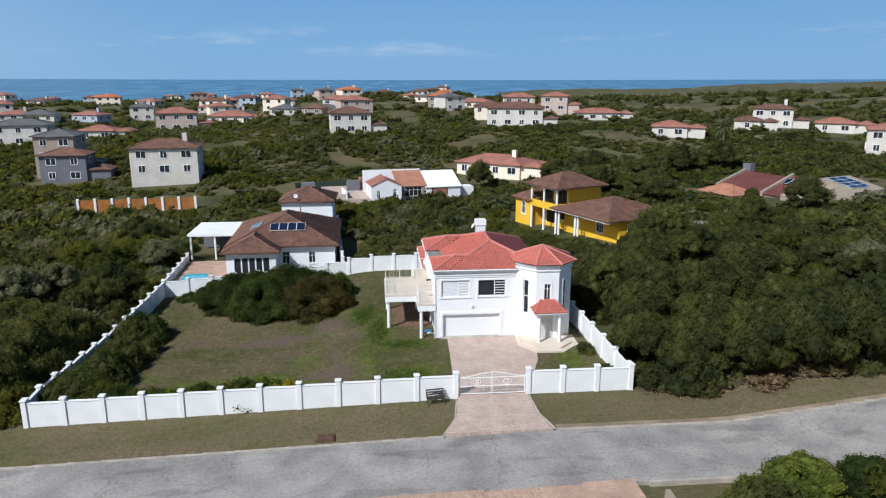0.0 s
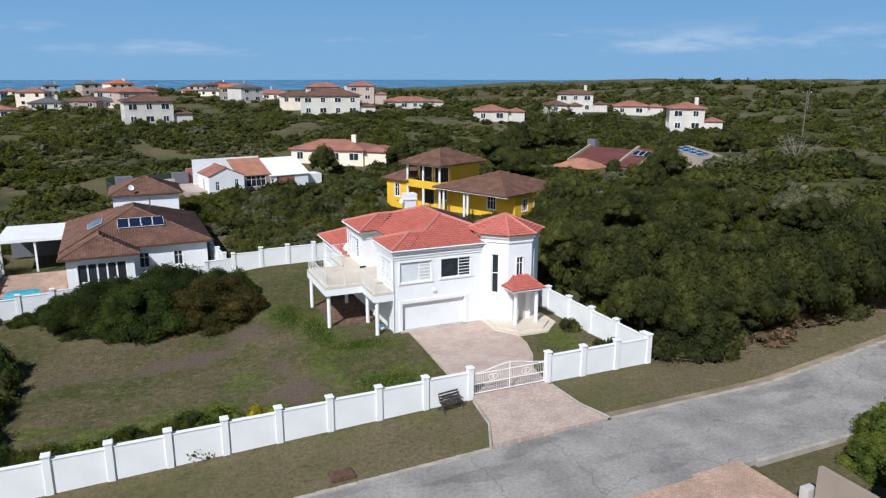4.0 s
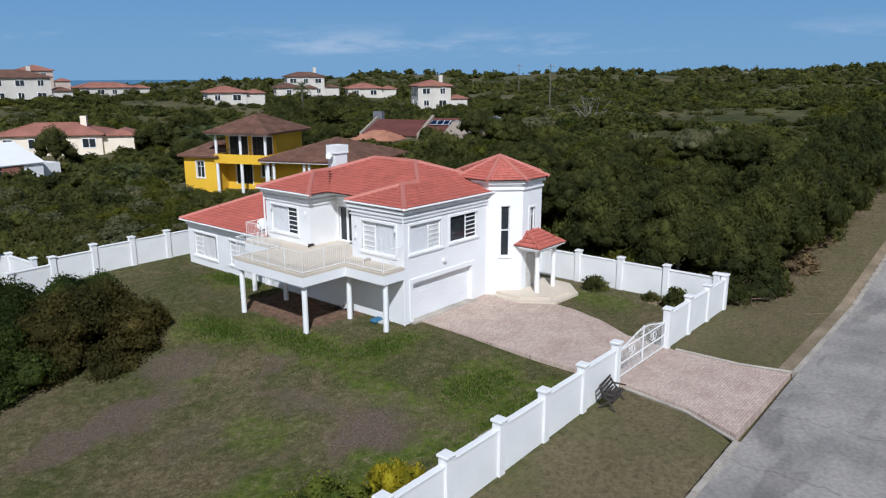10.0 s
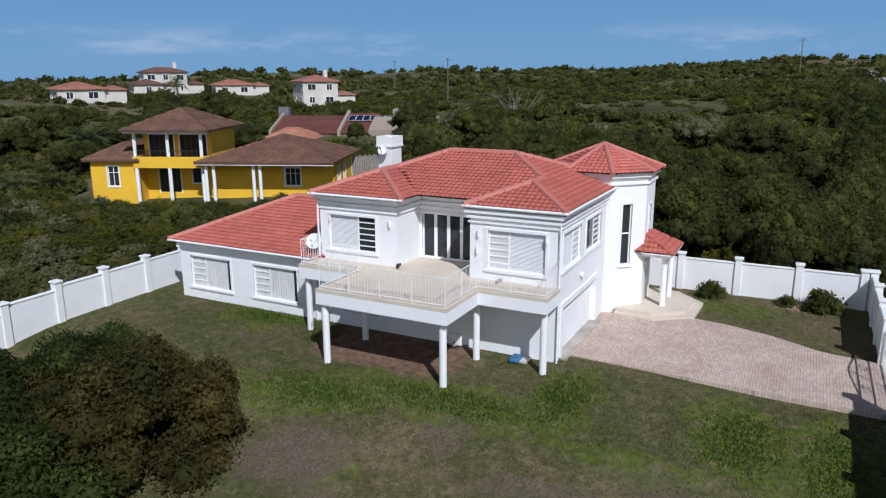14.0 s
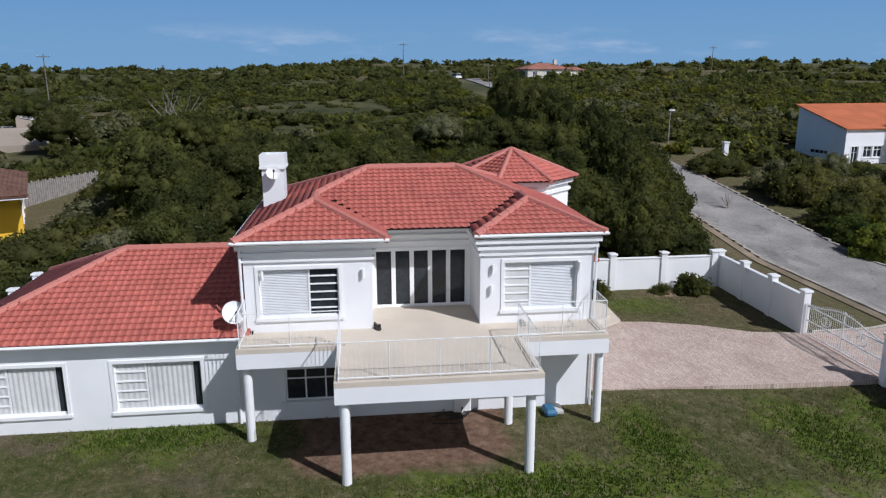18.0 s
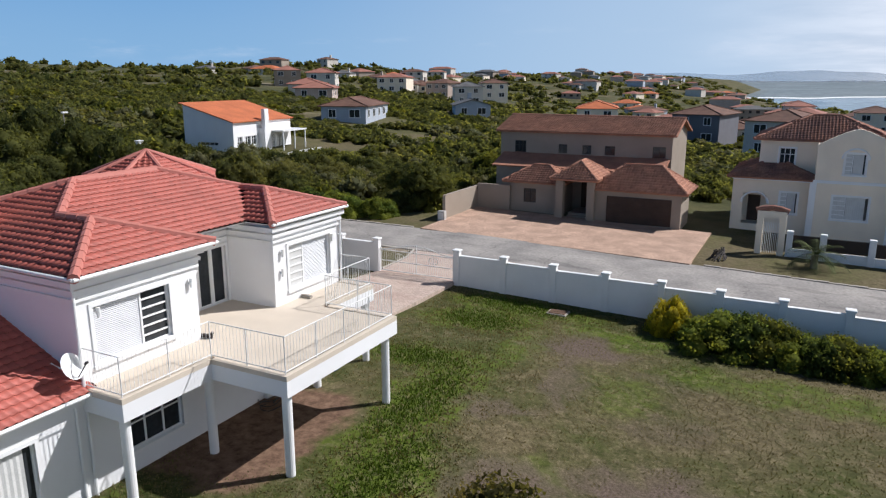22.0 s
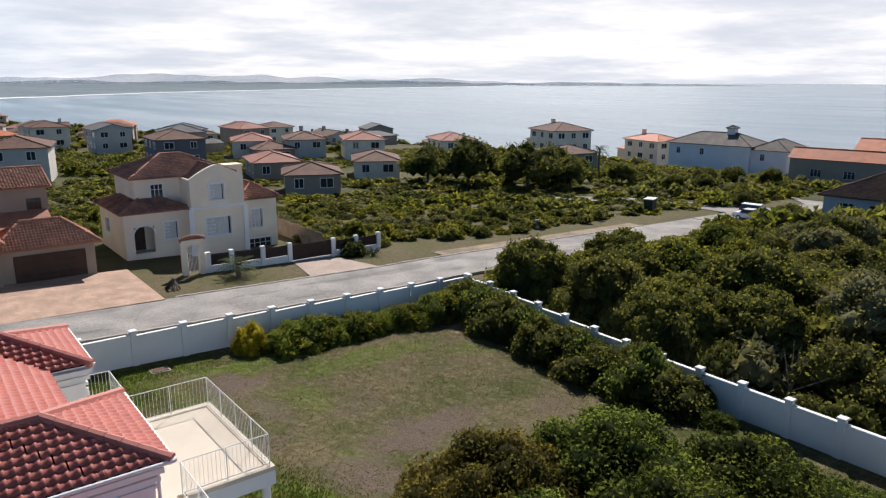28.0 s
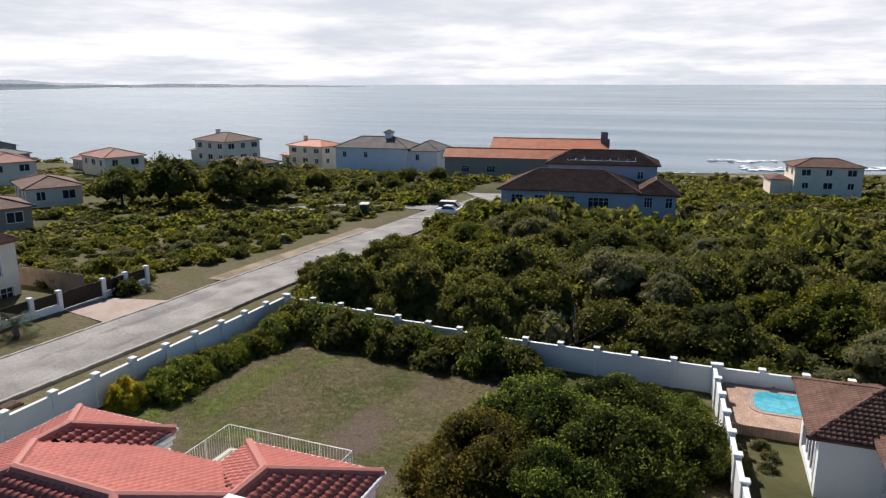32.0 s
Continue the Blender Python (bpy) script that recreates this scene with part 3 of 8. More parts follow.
def sea_material():
    m = bpy.data.materials.new("sea_water")
    m.use_nodes = True
    n, l = m.node_tree.nodes, m.node_tree.links
    b = n["Principled BSDF"]
    b.inputs["Base Color"].default_value = (0.018, 0.085, 0.15, 1)
    b.inputs["Roughness"].default_value = 0.22
    co, k, k2, bp, mp = (n.new("ShaderNode" + s) for s in ("TexCoord", "TexNoise", "TexNoise", "Bump", "Mapping"))
    mp.inputs["Scale"].default_value = (0.08, 0.025, 1)
    mp.inputs["Rotation"].default_value = (0, 0, 0.3)
    l.new(co.outputs["Object"], mp.inputs["Vector"])
    l.new(mp.outputs["Vector"], k.inputs["Vector"])
    k.inputs["Scale"].default_value, k.inputs["Detail"].default_value = 1.0, 6
    bp.inputs["Strength"].default_value, bp.inputs["Distance"].default_value = 0.28, 1.2
    l.new(k.outputs["Fac"], bp.inputs["Height"])
    l.new(bp.outputs["Normal"], b.inputs["Normal"])
    # long swells and paler, smoother lanes on the water
    mp2, ramp, hue = n.new("ShaderNodeMapping"), n.new("ShaderNodeMapRange"), n.new("ShaderNodeMix")
    mp2.inputs["Scale"].default_value, mp2.inputs["Rotation"].default_value = (0.016, 0.0022, 1), (0, 0, 0.35)
    l.new(co.outputs["Object"], mp2.inputs["Vector"])
    l.new(mp2.outputs["Vector"], k2.inputs["Vector"])
    k2.inputs["Scale"].default_value, k2.inputs["Detail"].default_value = 1.0, 5
    for key, v in (("From Min", 0.36), ("From Max", 0.64), ("To Min", 0.16), ("To Max", 0.27)):
        ramp.inputs[key].default_value = v
    l.new(k2.outputs["Fac"], ramp.inputs["Value"])
    l.new(ramp.outputs["Result"], b.inputs["Roughness"])
    hue.data_type = "RGBA"
    hue.inputs["A"].default_value, hue.inputs["B"].default_value = (0.020, 0.090, 0.150, 1), (0.036, 0.125, 0.18, 1)
    l.new(k2.outputs["Fac"], hue.inputs["Factor"])
    l.new(hue.outputs["Result"], b.inputs["Base Color"])
    return m


def spaced(c, near, count, far):
    """Coordinates that lie close together round c and spread out to the distance."""
    k = math.asinh(far / near)
    return c + near * np.sinh(np.linspace(-k, k, count))


def turf_z(x, y):
    """The ground sheet, sunk a little under the street."""
    b = -0.035 * np.clip(x - 50, 0, 1000)
    return ground_z(x, y) - 0.4 * ss(ROAD0 - 1.0, ROAD0 + 0.6, y - b) * ss(ROAD1 + 1.0, ROAD1 - 0.6, y - b) * ss(-92, -84, x) * ss(212, 200, x)


ROAD0, ROAD1 = 42.1, 48.3
ground = sheet("ground", spaced(0, 40, 341, 4900), spaced(62, 36, 381, 4900), turf_z, ground_material())
tagged(ground, "sloping dry and green grass with scrubland reaching the coast", "ground", kind="structure")
sea = sheet("sea", np.linspace(-4930, 4930, 60), np.linspace(-4930, 4930, 60), lambda x, y: -25 + 20 * ((x * x + y * y) / 4900 ** 2), sea_material())
tagged(sea, "calm blue-green bay and open sea", "water", kind="structure")

# lines of broken white water along the shore
FOAM = material("white_sea_foam", (0.82, 0.84, 0.84), 0.9, 0.2, 0.08, 3, 0.2)
foam_rng = np.random.default_rng(5)
fv, ff = [], []
for line, (off, spread, k) in enumerate(((12, 7, 700), (-22, 9, 600), (-62, 6, 260))):
    ys = foam_rng.uniform(-60, 300, k)
    ys = ys[np.sin(ys * 0.05 + line * 1.7) + 0.5 * np.sin(ys * 0.13 + line) > -0.3 + 0.35 * line]
    for yy in ys:
        xx = -330 - 0.28 * max(0, yy - 60) + off + 6 * math.sin(yy * 0.06 + line) + foam_rng.normal(0, spread * 0.5)
        a, b = foam_rng.uniform(1.2, 5.5), foam_rng.uniform(0.6, 2.2)
        base = len(fv)
        for t in range(6):
            fv.append((xx + b * math.cos(t * math.pi / 3) * foam_rng.uniform(0.6, 1.2), yy + a * math.sin(t * math.pi / 3) * foam_rng.uniform(0.6, 1.2), -24.66 + foam_rng.uniform(0, 0.5)))
        ff += [(base, base + 1, base + 2, base + 3), (base, base + 3, base + 4, base + 5)]
surf = new("surf", arrays_mesh("surf", np.array(fv), np.array(ff), FOAM))
tagged(surf, "white breaking surf along the rocky shore", "water", kind="stuff")

# ---- road ----


def strip(name, y0, y1, x0, x1, lift, mat, step_x=1.5, thick=0.6):
    xs = np.arange(x0, x1 + 0.01, step_x)
    bm = bmesh.new()
    rows = []
    for x in xs:
        a, c = (y0(x), y1(x)) if callable(y0) else (y0, y1)
        z0, z1 = gz(x, a), gz(x, c)
        rows.append([bm.verts.new(p) for p in ((x, a, z0 - thick), (x, a, z0 + lift), (x, c, z1 + lift), (x, c, z1 - thick))])
    for u, w in zip(rows, rows[1:]):
        for j in range(3):
            bm.faces.new((u[j], w[j], w[j + 1], u[j + 1]))
    return part(name, bm, mat)


def bend(x):
    return -0.035 * max(0, x - 50)


road = strip("road", lambda x: ROAD0 + bend(x), lambda x: ROAD1 + bend(x), -84, 200, 0.03, ASPHALT)
tagged(road, "pale worn asphalt street with patches and cracks", "road", kind="structure")

# ---- builders of walls, windows and roofs ----
def square_corner(o, p, q):
    """Whether the outline turns left by about a right angle at p."""
    a, b = (p[0] - o[0], p[1] - o[1]), (q[0] - p[0], q[1] - p[1])
    return (a[0] * b[1] - a[1] * b[0]) > 0.9 * math.hypot(*a) * math.hypot(*b)


def grown(pts, d):
    """A right-angled outline moved outwards by d."""
    out = []
    for i, p in enumerate(pts):
        o, q = pts[i - 1], pts[(i + 1) % len(pts)]
        na, nb = [Vector((t[1] - s[1], s[0] - t[0])).normalized() for s, t in ((o, p), (p, q))]
        n = na if (na - nb).length < 0.01 else na + nb
        out.append((p[0] + d * n.x, p[1] + d * n.y))
    return out


def wall_bm(p0, p1, z0, z1, openings=(), thick=0.24, bm=None, trim=False):
    """A wall whose outer face runs from p0 to p1 with the outside on its right hand; openings (u0, u1, za, zb) go through it."""
    bm = bm or bmesh.new()
    p0, p1 = Vector((*p0, 0)), Vector((*p1, 0))
    length = (p1 - p0).length
    d = (p1 - p0) / length
    m = Matrix.Translation(p0) @ Matrix(((d.x, -d.y, 0, 0), (d.y, d.x, 0, 0), (0, 0, 1, 0), (0, 0, 0, 1)))
    start = thick if trim else 0
    us = sorted({start, length, *[o[0] for o in openings], *[o[1] for o in openings]})
    for a, b in zip(us, us[1:]):
        holes = sorted((o[2], o[3]) for o in openings if o[0] < (a + b) / 2 < o[1])
        z = z0
        for lo, hi in holes + [(z1, z1)]:
            if lo - z > 0.001:
                add_box(bm, a, b, 0, thick, z, lo, 0, m)
            z = hi
    bmesh.ops.remove_doubles(bm, verts=bm.verts, dist=0.0005)
    return bm


def folded(a, b, y0, y1, z0, z1, k, upright, m):
    """A sheet in k even folds, as of a blind (level folds) or a curtain (upright ones)."""
    bm = bmesh.new()
    rows = []
    for i in range(2 * k + 1):
        u, y = i / (2 * k), (y0, y1)[i % 2]
        ends = ((a + (b - a) * u, y, z0), (a + (b - a) * u, y, z1)) if upright else ((a, y, z0 + (z1 - z0) * u), (b, y, z0 + (z1 - z0) * u))
        rows.append([bm.verts.new(m @ Vector(p)) for p in ends])
    for p, q in zip(rows, rows[1:]):
        bm.faces.new((p[0], q[0], q[1], p[1]))
    return bm


def frame_of(p0, p1):
    p0, p1 = Vector((*p0, 0)), Vector((*p1, 0))
    d = (p1 - p0).normalized()
    return Matrix.Translation(p0) @ Matrix(((d.x, -d.y, 0, 0), (d.y, d.x, 0, 0), (0, 0, 1, 0), (0, 0, 0, 1)))


def boxes(specs, m=None):
    bm = bmesh.new()
    for s in specs:
        add_box(bm, *s, 0, m)
    return bm


def window(parent, m, u0, u1, z0, z1, kind="plain", fine=True, frame_mat=None, name="window"):
    """A window in the wall frame m. kind: plain, blind_left, blind_right, bars, curtain, slit, doors, arch_free."""
    fm = frame_mat or TRIM
    w, h, t, y = u1 - u0, z1 - z0, 0.05, 0.10
    glass = part(name, boxes([(u0 + 0.01, u1 - 0.01, y + 0.02, y + 0.04, z0 + 0.01, z1 - 0.01)], m), GLASS, parent)
    part("frame", boxes([(u0, u0 + t, y - 0.02, y + 0.06, z0, z1), (u1 - t, u1, y - 0.02, y + 0.06, z0, z1), (u0 + t, u1 - t, y - 0.02, y + 0.06, z1 - t, z1), (u0 + t, u1 - t, y - 0.02, y + 0.06, z0, z0 + t)], m), fm, glass)
    mid = (u0 + u1) / 2
    closed = kind.endswith("_closed")
    kind = kind.replace("_closed", "")
    if kind in ("blind_left", "blind_right"):
        c = u0 + w * (0.62 if kind == "blind_left" else 0.36)
        part("mullion", boxes([(c - 0.03, c + 0.03, y - 0.02, y + 0.05, z0 + t, z1 - t)], m), fm, glass)
        a, b = (u0 + t, c - 0.03) if kind == "blind_left" else (c + 0.03, u1 - t)
        k = int(h / 0.055)
        part("blind", folded(a, b, y - 0.004, y + 0.014, z0 + t, z1 - t, k, False, m), BLIND, glass, "lowered pale slatted blind")
        a, b = (c + 0.03, u1 - t) if kind == "blind_left" else (u0 + t, c - 0.03)
        if closed:
            part("blind", boxes([(a, b, y + 0.004, y + 0.012, z0 + t, z1 - t)], m), CURTAIN, glass, "pale blind drawn behind the louvres")
        for i in range(1, 6):
            zz = z0 + h * i / 6
            part("louvre_bar", boxes([(a, b, y - 0.03, y + 0.015, zz - 0.022, zz + 0.022)], m), fm, glass)
    elif kind in ("bars", "curtain"):
        c = u0 + w * 0.36
        part("mullion", boxes([(c - 0.03, c + 0.03, y - 0.02, y + 0.05, z0 + t, z1 - t)], m), fm, glass)
        for i in range(1, 5):
            zz = z0 + h * i / 5
            part("louvre_bar", boxes([(u0 + t, c - 0.03, y - 0.03, y + 0.015, zz - 0.022, zz + 0.022)], m), fm, glass)
        if kind == "curtain":
            k = 9
            part("curtain", folded(u0 + t, c - 0.04, y + 0.002, y + 0.016, z0 + t, z1 - t, 5, True, m), CURTAIN, glass)
            part("curtain", folded(c + 0.05, u1 - t - 0.12 * (u1 - c), y - 0.005, y + 0.016, z0 + t, z1 - t, k, True, m), CURTAIN, glass, "drawn pale curtain in folds")
    elif kind == "louvred":
        c = u0 + w * 0.60
        part("mullion", boxes([(c - 0.03, c + 0.03, y - 0.02, y + 0.05, z0 + t, z1 - t)], m), fm, glass)
        for i in range(1, 6):
            zz = z0 + h * i / 6
            part("louvre_bar", boxes([(c + 0.03, u1 - t, y - 0.03, y + 0.015, zz - 0.022, zz + 0.022)], m), fm, glass)
    elif kind == "slit":
        zz = z0 + h * 0.52
        part("bar", boxes([(u0 + t, u1 - t, y - 0.03, y + 0.018, zz - 0.03, zz + 0.03)], m), fm, glass)
    elif kind == "doors":
        k = 5
        for i in range(1, k):
            c = u0 + w * i / k
            part("stile", boxes([(c - 0.075, c + 0.075, y - 0.03, y + 0.05, z0 + t, z1 - t)], m), fm, glass)
    elif kind == "plain":
        n = 1 if w < 1.1 else 2 if w < 2.2 else 3
        for i in range(1, n + 1):
            c = u0 + w * i / (n + 1)
            part("mullion", boxes([(c - 0.025, c + 0.025, y - 0.02, y + 0.05, z0 + t, z1 - t)], m), fm, glass)
        if h > 0.8:
            part("transom", boxes([(u0 + t, u1 - t, y - 0.024, y + 0.018, z0 + h * 0.68 - 0.02, z0 + h * 0.68 + 0.02)], m), fm, glass)
    if fine:
        s = 0.11
        part("surround", boxes([(u0 - s, u0, -0.035, 0.02, z0 - s, z1 + s), (u1, u1 + s, -0.035, 0.02, z0 - s, z1 + s), (u0, u1, -0.035, 0.02, z1, z1 + s)], m), TRIM, glass)
        if kind not in ("doors",):
            part("sill", boxes([(u0 - s - 0.03, u1 + s + 0.03, -0.075, 0.08, z0 - s, z0 - 0.005)], m), TRIM, glass)
    return glass


CURTAIN = material("pale_curtain", (0.62, 0.62, 0.60), 0.9, 2, 0.08, 30, 0.2)


def tile_template():
    """One roof tile 0.235 wide and 0.29 long: a shallow pan and a roll, with a thick lower lip. x across, y up the slope, z out."""
    us = (-0.002, 0.05, 0.11, 0.165, 0.205, 0.237)
    zs = (0.008, 0.000, 0.004, 0.034, 0.036, 0.010)
    k = len(us)
    v = [(u, 0.0, z + 0.036) for u, z in zip(us, zs)] + [(u, 0.305, z + 0.002) for u, z in zip(us, zs)] + [(u, 0.004, z + 0.021) for u, z in zip(us, zs)]
    f = [(i, i + 1, i + k + 1, i + k) for i in range(k - 1)] + [(i + 2 * k, i + 2 * k + 1, i + 1, i) for i in range(k - 1)]
    return np.array(v), np.array(f)


TILE_V, TILE_F = tile_template()


def tile_places(poly, wide=0.235, course=0.285):
    """Origins and axes of the tiles that fill a sloping polygon whose first edge is the eave."""
    P = [Vector(p) for p in poly]
    x = (P[1] - P[0]).normalized()
    nrm = Vector((0, 0, 0))
    for a, b in zip(P, P[1:] + P[:1]):
        nrm += a.cross(b)
    nrm.normalize()
    if nrm.z < 0:
        nrm = -nrm
    y = nrm.cross(x)
    if y.z < 0:
        y = -y
    Q = [((p - P[0]).dot(x), (p - P[0]).dot(y)) for p in P]
    top = max(q[1] for q in Q)
    out = []
    for r in range(int(top / course) + 1):
        yy = r * course + 0.14
        xs = []
        for (ax, ay), (bx, by) in zip(Q, Q[1:] + Q[:1]):
            if (ay - yy) * (by - yy) < 0:
                xs.append(ax + (bx - ax) * (yy - ay) / (by - ay))
        xs.sort()
        for a, b in zip(xs[::2], xs[1::2]):
            for i in range(math.ceil(a / wide - 0.5), math.floor(b / wide - 0.5) + 1):
                out.append(P[0] + x * (i * wide) + y * (r * course))
    return out, x, y, nrm


def tiled_slopes(parent, polys, mat, singles=0, name="roof_tiles"):
    """Covers sloping polygons with tiles; the first `singles` of them are parts of their own, the rest are joined."""
    V, F, base, made = [], [], 0, 0
    one = None
    for poly in polys:
        places, x, y, nrm = tile_places(poly)
        R = np.array([x, y, nrm])
        for o in places:
            if made < singles:
                if one is None:
                    one = arrays_mesh("roof_tile", TILE_V, TILE_F, mat)
                ob = new("roof_tile", one)
                ob.parent = parent
                ob.matrix_world = Matrix.Translation(o) @ Matrix((x, y, nrm)).transposed().to_4x4()
                made += 1
                continue
            V.append(TILE_V @ R + np.array(o))
            F.append(TILE_F + base)
            base += len(TILE_V)
    if V:
        ob = new(name, arrays_mesh(name, np.concatenate(V), np.concatenate(F), mat))
        ob.parent = parent
        ob["kind"] = "stuff"


def poly_bm(polys, thick=0.0):
    bm = bmesh.new()
    for p in polys:
        bm.faces.new([bm.verts.new(q) for q in p])
    bmesh.ops.remove_doubles(bm, verts=bm.verts, dist=0.001)
    bmesh.ops.recalc_face_normals(bm, faces=bm.faces)
    return bm


def ridge_caps(parent, lines, mat, r=0.11, single=False):
    """Round caps along hips and ridges: one run of lapped caps a line, or each cap a piece."""
    for a, b in lines:
        a, b = Vector(a), Vector(b)
        d = b - a
        k = max(1, int(d.length / 0.42))
        if single:
            one = mesh_from(tube([(0, 0, 0), (0, 0, d.length / k * 1.06)], r, 8, None, r * 0.88), "ridge_cap", mat)
            turn = d.to_track_quat("Z", "Y").to_matrix().to_4x4()
            for i in range(k):
                ob = new("ridge_cap", one)
                ob.parent, ob.matrix_world = parent, Matrix.Translation(a + d * (i / k)) @ turn
            continue
        part("ridge_cap", tube([a + d * (i / k) for i in range(k + 1)], r, 8), mat, parent)


def hip_polys(x0, x1, y0, y1, z, rise):
    """The four slopes of a hipped roof over a rectangle, each with its eave first, and its hips and ridge."""
    w, l = x1 - x0, y1 - y0
    a, b, c, d = (x0, y0, z), (x1, y0, z), (x1, y1, z), (x0, y1, z)
    if abs(w - l) < 0.05:
        e = ((x0 + x1) / 2, (y0 + y1) / 2, z + rise)
        return [[a, b, e], [b, c, e], [c, d, e], [d, a, e]], [(a, e), (b, e), (c, e), (d, e)]
    if w > l:
        e, f = (x0 + l / 2, (y0 + y1) / 2, z + rise), (x1 - l / 2, (y0 + y1) / 2, z + rise)
        return [[a, b, f, e], [b, c, f], [c, d, e, f], [d, a, e]], [(a, e), (d, e), (b, f), (c, f), (e, f)]
    e, f = ((x0 + x1) / 2, y0 + w / 2, z + rise), ((x0 + x1) / 2, y1 - w / 2, z + rise)
    return [[a, b, e], [b, c, f, e], [c, d, f], [d, a, e, f]], [(a, e), (b, e), (c, f), (d, f), (e, f)]


def gable_polys(x0, x1, y0, y1, z, rise):
    """A gabled roof with its ridge along the longer side."""
    if x1 - x0 >= y1 - y0:
        m = (y0 + y1) / 2
        return [[(x0, y0, z), (x1, y0, z), (x1, m, z + rise), (x0, m, z + rise)], [(x1, y1, z), (x0, y1, z), (x0, m, z + rise), (x1, m, z + rise)]], [((x0, m, z + rise), (x1, m, z + rise))]
    m = (x0 + x1) / 2
    return [[(x1, y0, z), (x1, y1, z), (m, y1, z + rise), (m, y0, z + rise)], [(x0, y1, z), (x0, y0, z), (m, y0, z + rise), (m, y1, z + rise)]], [((m, y0, z + rise), (m, y1, z + rise))]


def outline_house(parent, pts, z0, z1, mat, openings=None, fine=False, frame_mat=None):
    """Outer walls round a plan outline, counter-clockwise, one mesh a side, with windows; openings[i] are those of side i."""
    openings = openings or {}
    k = len(pts)
    for i in range(k):
        p, q = pts[i], pts[(i + 1) % k]
        ops = openings.get(i, ())
        part("wall", wall_bm(p, q, z0, z1, [o[:4] for o in ops], 0.24, None, square_corner(pts[i - 1], p, q)), mat, parent)
        m = frame_of(p, q)
        for o in ops:
            if o[4:5] == ("void",):
                continue
            window(parent, m, *o[:4], o[4] if len(o) > 4 else "plain", fine, frame_mat, o[5] if len(o) > 5 else "window")


# ---- the main house ----
main = thing("house", "white two-storey villa with red tile roofs and raised deck", "house")
FLOOR2, EAVE = 3.1, 6.02
XW, YF, YB, XE = 3.95, 65.5, 76.82, 13.1
# lower storey and upper storey
outline_house(main, [(XW, YB), (XW, YF), (11.1, YF), (XE, YF), (XE, YB)], -0.6, FLOOR2 - 0.15, PLASTER,
              {0: [(1.1, 3.05, 0.67, 1.8, "plain")], 1: [(0.62, 5.55, 0.0, 2.12, "void")]}, True)
UP = [(XW, YB), (XW, 72.8), (6.05, 72.8), (6.05, 69.3), (XW, 69.3), (XW, YF), (11.1, YF), (XE, YF), (XE, YB)]
outline_house(main, UP, FLOOR2 - 0.15, EAVE, PLASTER, {
    0: [(0.45, 2.95, 3.58, 5.17, "blind_left")],
    2: [(0.12, 3.36, FLOOR2 + 0.02, 5.17, "doors", "folding_door")],
    4: [(0.8, 3.25, 3.55, 5.17, "blind_right_closed")],
    5: [(0.48, 2.9, 3.68, 5.17, "blind_left_closed"), (3.66, 6.05, 3.72, 5.15, "louvred")]}, True)
part("upper_floor", boxes([(XW + 0.05, XE - 0.05, YF + 0.05, YB - 0.05, FLOOR2 - 0.3, FLOOR2 - 0.02)]), DECKTILE, main)
# cornice bands under the eaves
for d, a, b in ((0.07, 5.42, 5.50), (0.12, 5.62, 5.74), (0.2, 5.84, 5.99)):
    part("cornice", prism(grown(UP, d), a, b), TRIM, main)
# garage door
gm = frame_of((XW, YF), (11.1, YF))
gd = part("garage_door", boxes([(0.55, 5.62, 0.242, 0.29, -0.02, 2.16)], gm), TRIM, main, "closed white sectional garage door with fine ribs")
for i in range(12):
    part("door_slat", boxes([(0.63, 5.54, 0.222, 0.242, 0.02 + 0.175 * i, 0.178 + 0.175 * i)], gm), PLASTER, gd)
part("door_surround", boxes([(0.40, 0.62, -0.06, -0.002, -0.1, 2.36), (5.55, 5.77, -0.06, -0.002, -0.1, 2.36), (0.62, 5.55, -0.06, -0.002, 2.12, 2.36)], gm), TRIM, main)
part("threshold", boxes([(0.40, 5.77, -0.32, 0.24, -0.2, 0.075)], gm), KERB, main, "grey concrete threshold")
wl_ = part("wall_lamp", tube([(3.1, -0.02, 2.9), (3.1, -0.14, 2.9)], 0.13, 12), TRIM, main, "round white bulkhead lamp")
wl_.data.transform(gm)
# main roof: a hip and two projecting hipped bays
RZ, SL = 6.15, 0.365
x0, x1, y0, y1 = 4.95, 13.45, 65.2, 77.05
main_polys, main_lines = hip_polys(x0, x1, y0, y1, RZ, SL * (x1 - x0) / 2)
bays, bay_lines = [], []
for a, b, XB in ((65.2, 69.5, 3.72), (72.3, 77.05, 3.55)):
    mid, hw = (a + b) / 2, (b - a) / 2
    ap, back = (XB + hw, mid, RZ + SL * hw), (x0 + hw, mid, RZ + SL * hw)
    bays.append([(XB, b, RZ), (XB, a, RZ), ap])
    bays.append([(XB, a, RZ), (x0, a, RZ), back, ap])
    bays.append([(x0, b, RZ), (XB, b, RZ), ap, back])
    bay_lines += [((XB, a, RZ), ap), ((XB, b, RZ), ap), (ap, back)]
west = [(x0, 72.3, RZ), (x0, 69.5, RZ), (x0 + 2.15, 67.35, RZ + SL * 2.15), main_lines[0][1], main_lines[2][1], (x0 + 2.375, 74.675, RZ + SL * 2.375)]
slopes = [main_polys[0], main_polys[1], main_polys[2], west] + bays
# deck under the tiles, coloured dark to imitate shade in their joints
part("roof_deck", poly_bm([[(p[0], p[1], p[2] - 0.02) for p in q] for q in slopes]), GAPSHADE, main)
tiled_slopes(main, bays[:1] + bays[3:4] + [west] + bays[1:3] + bays[4:] + main_polys[:3], RED, 300)
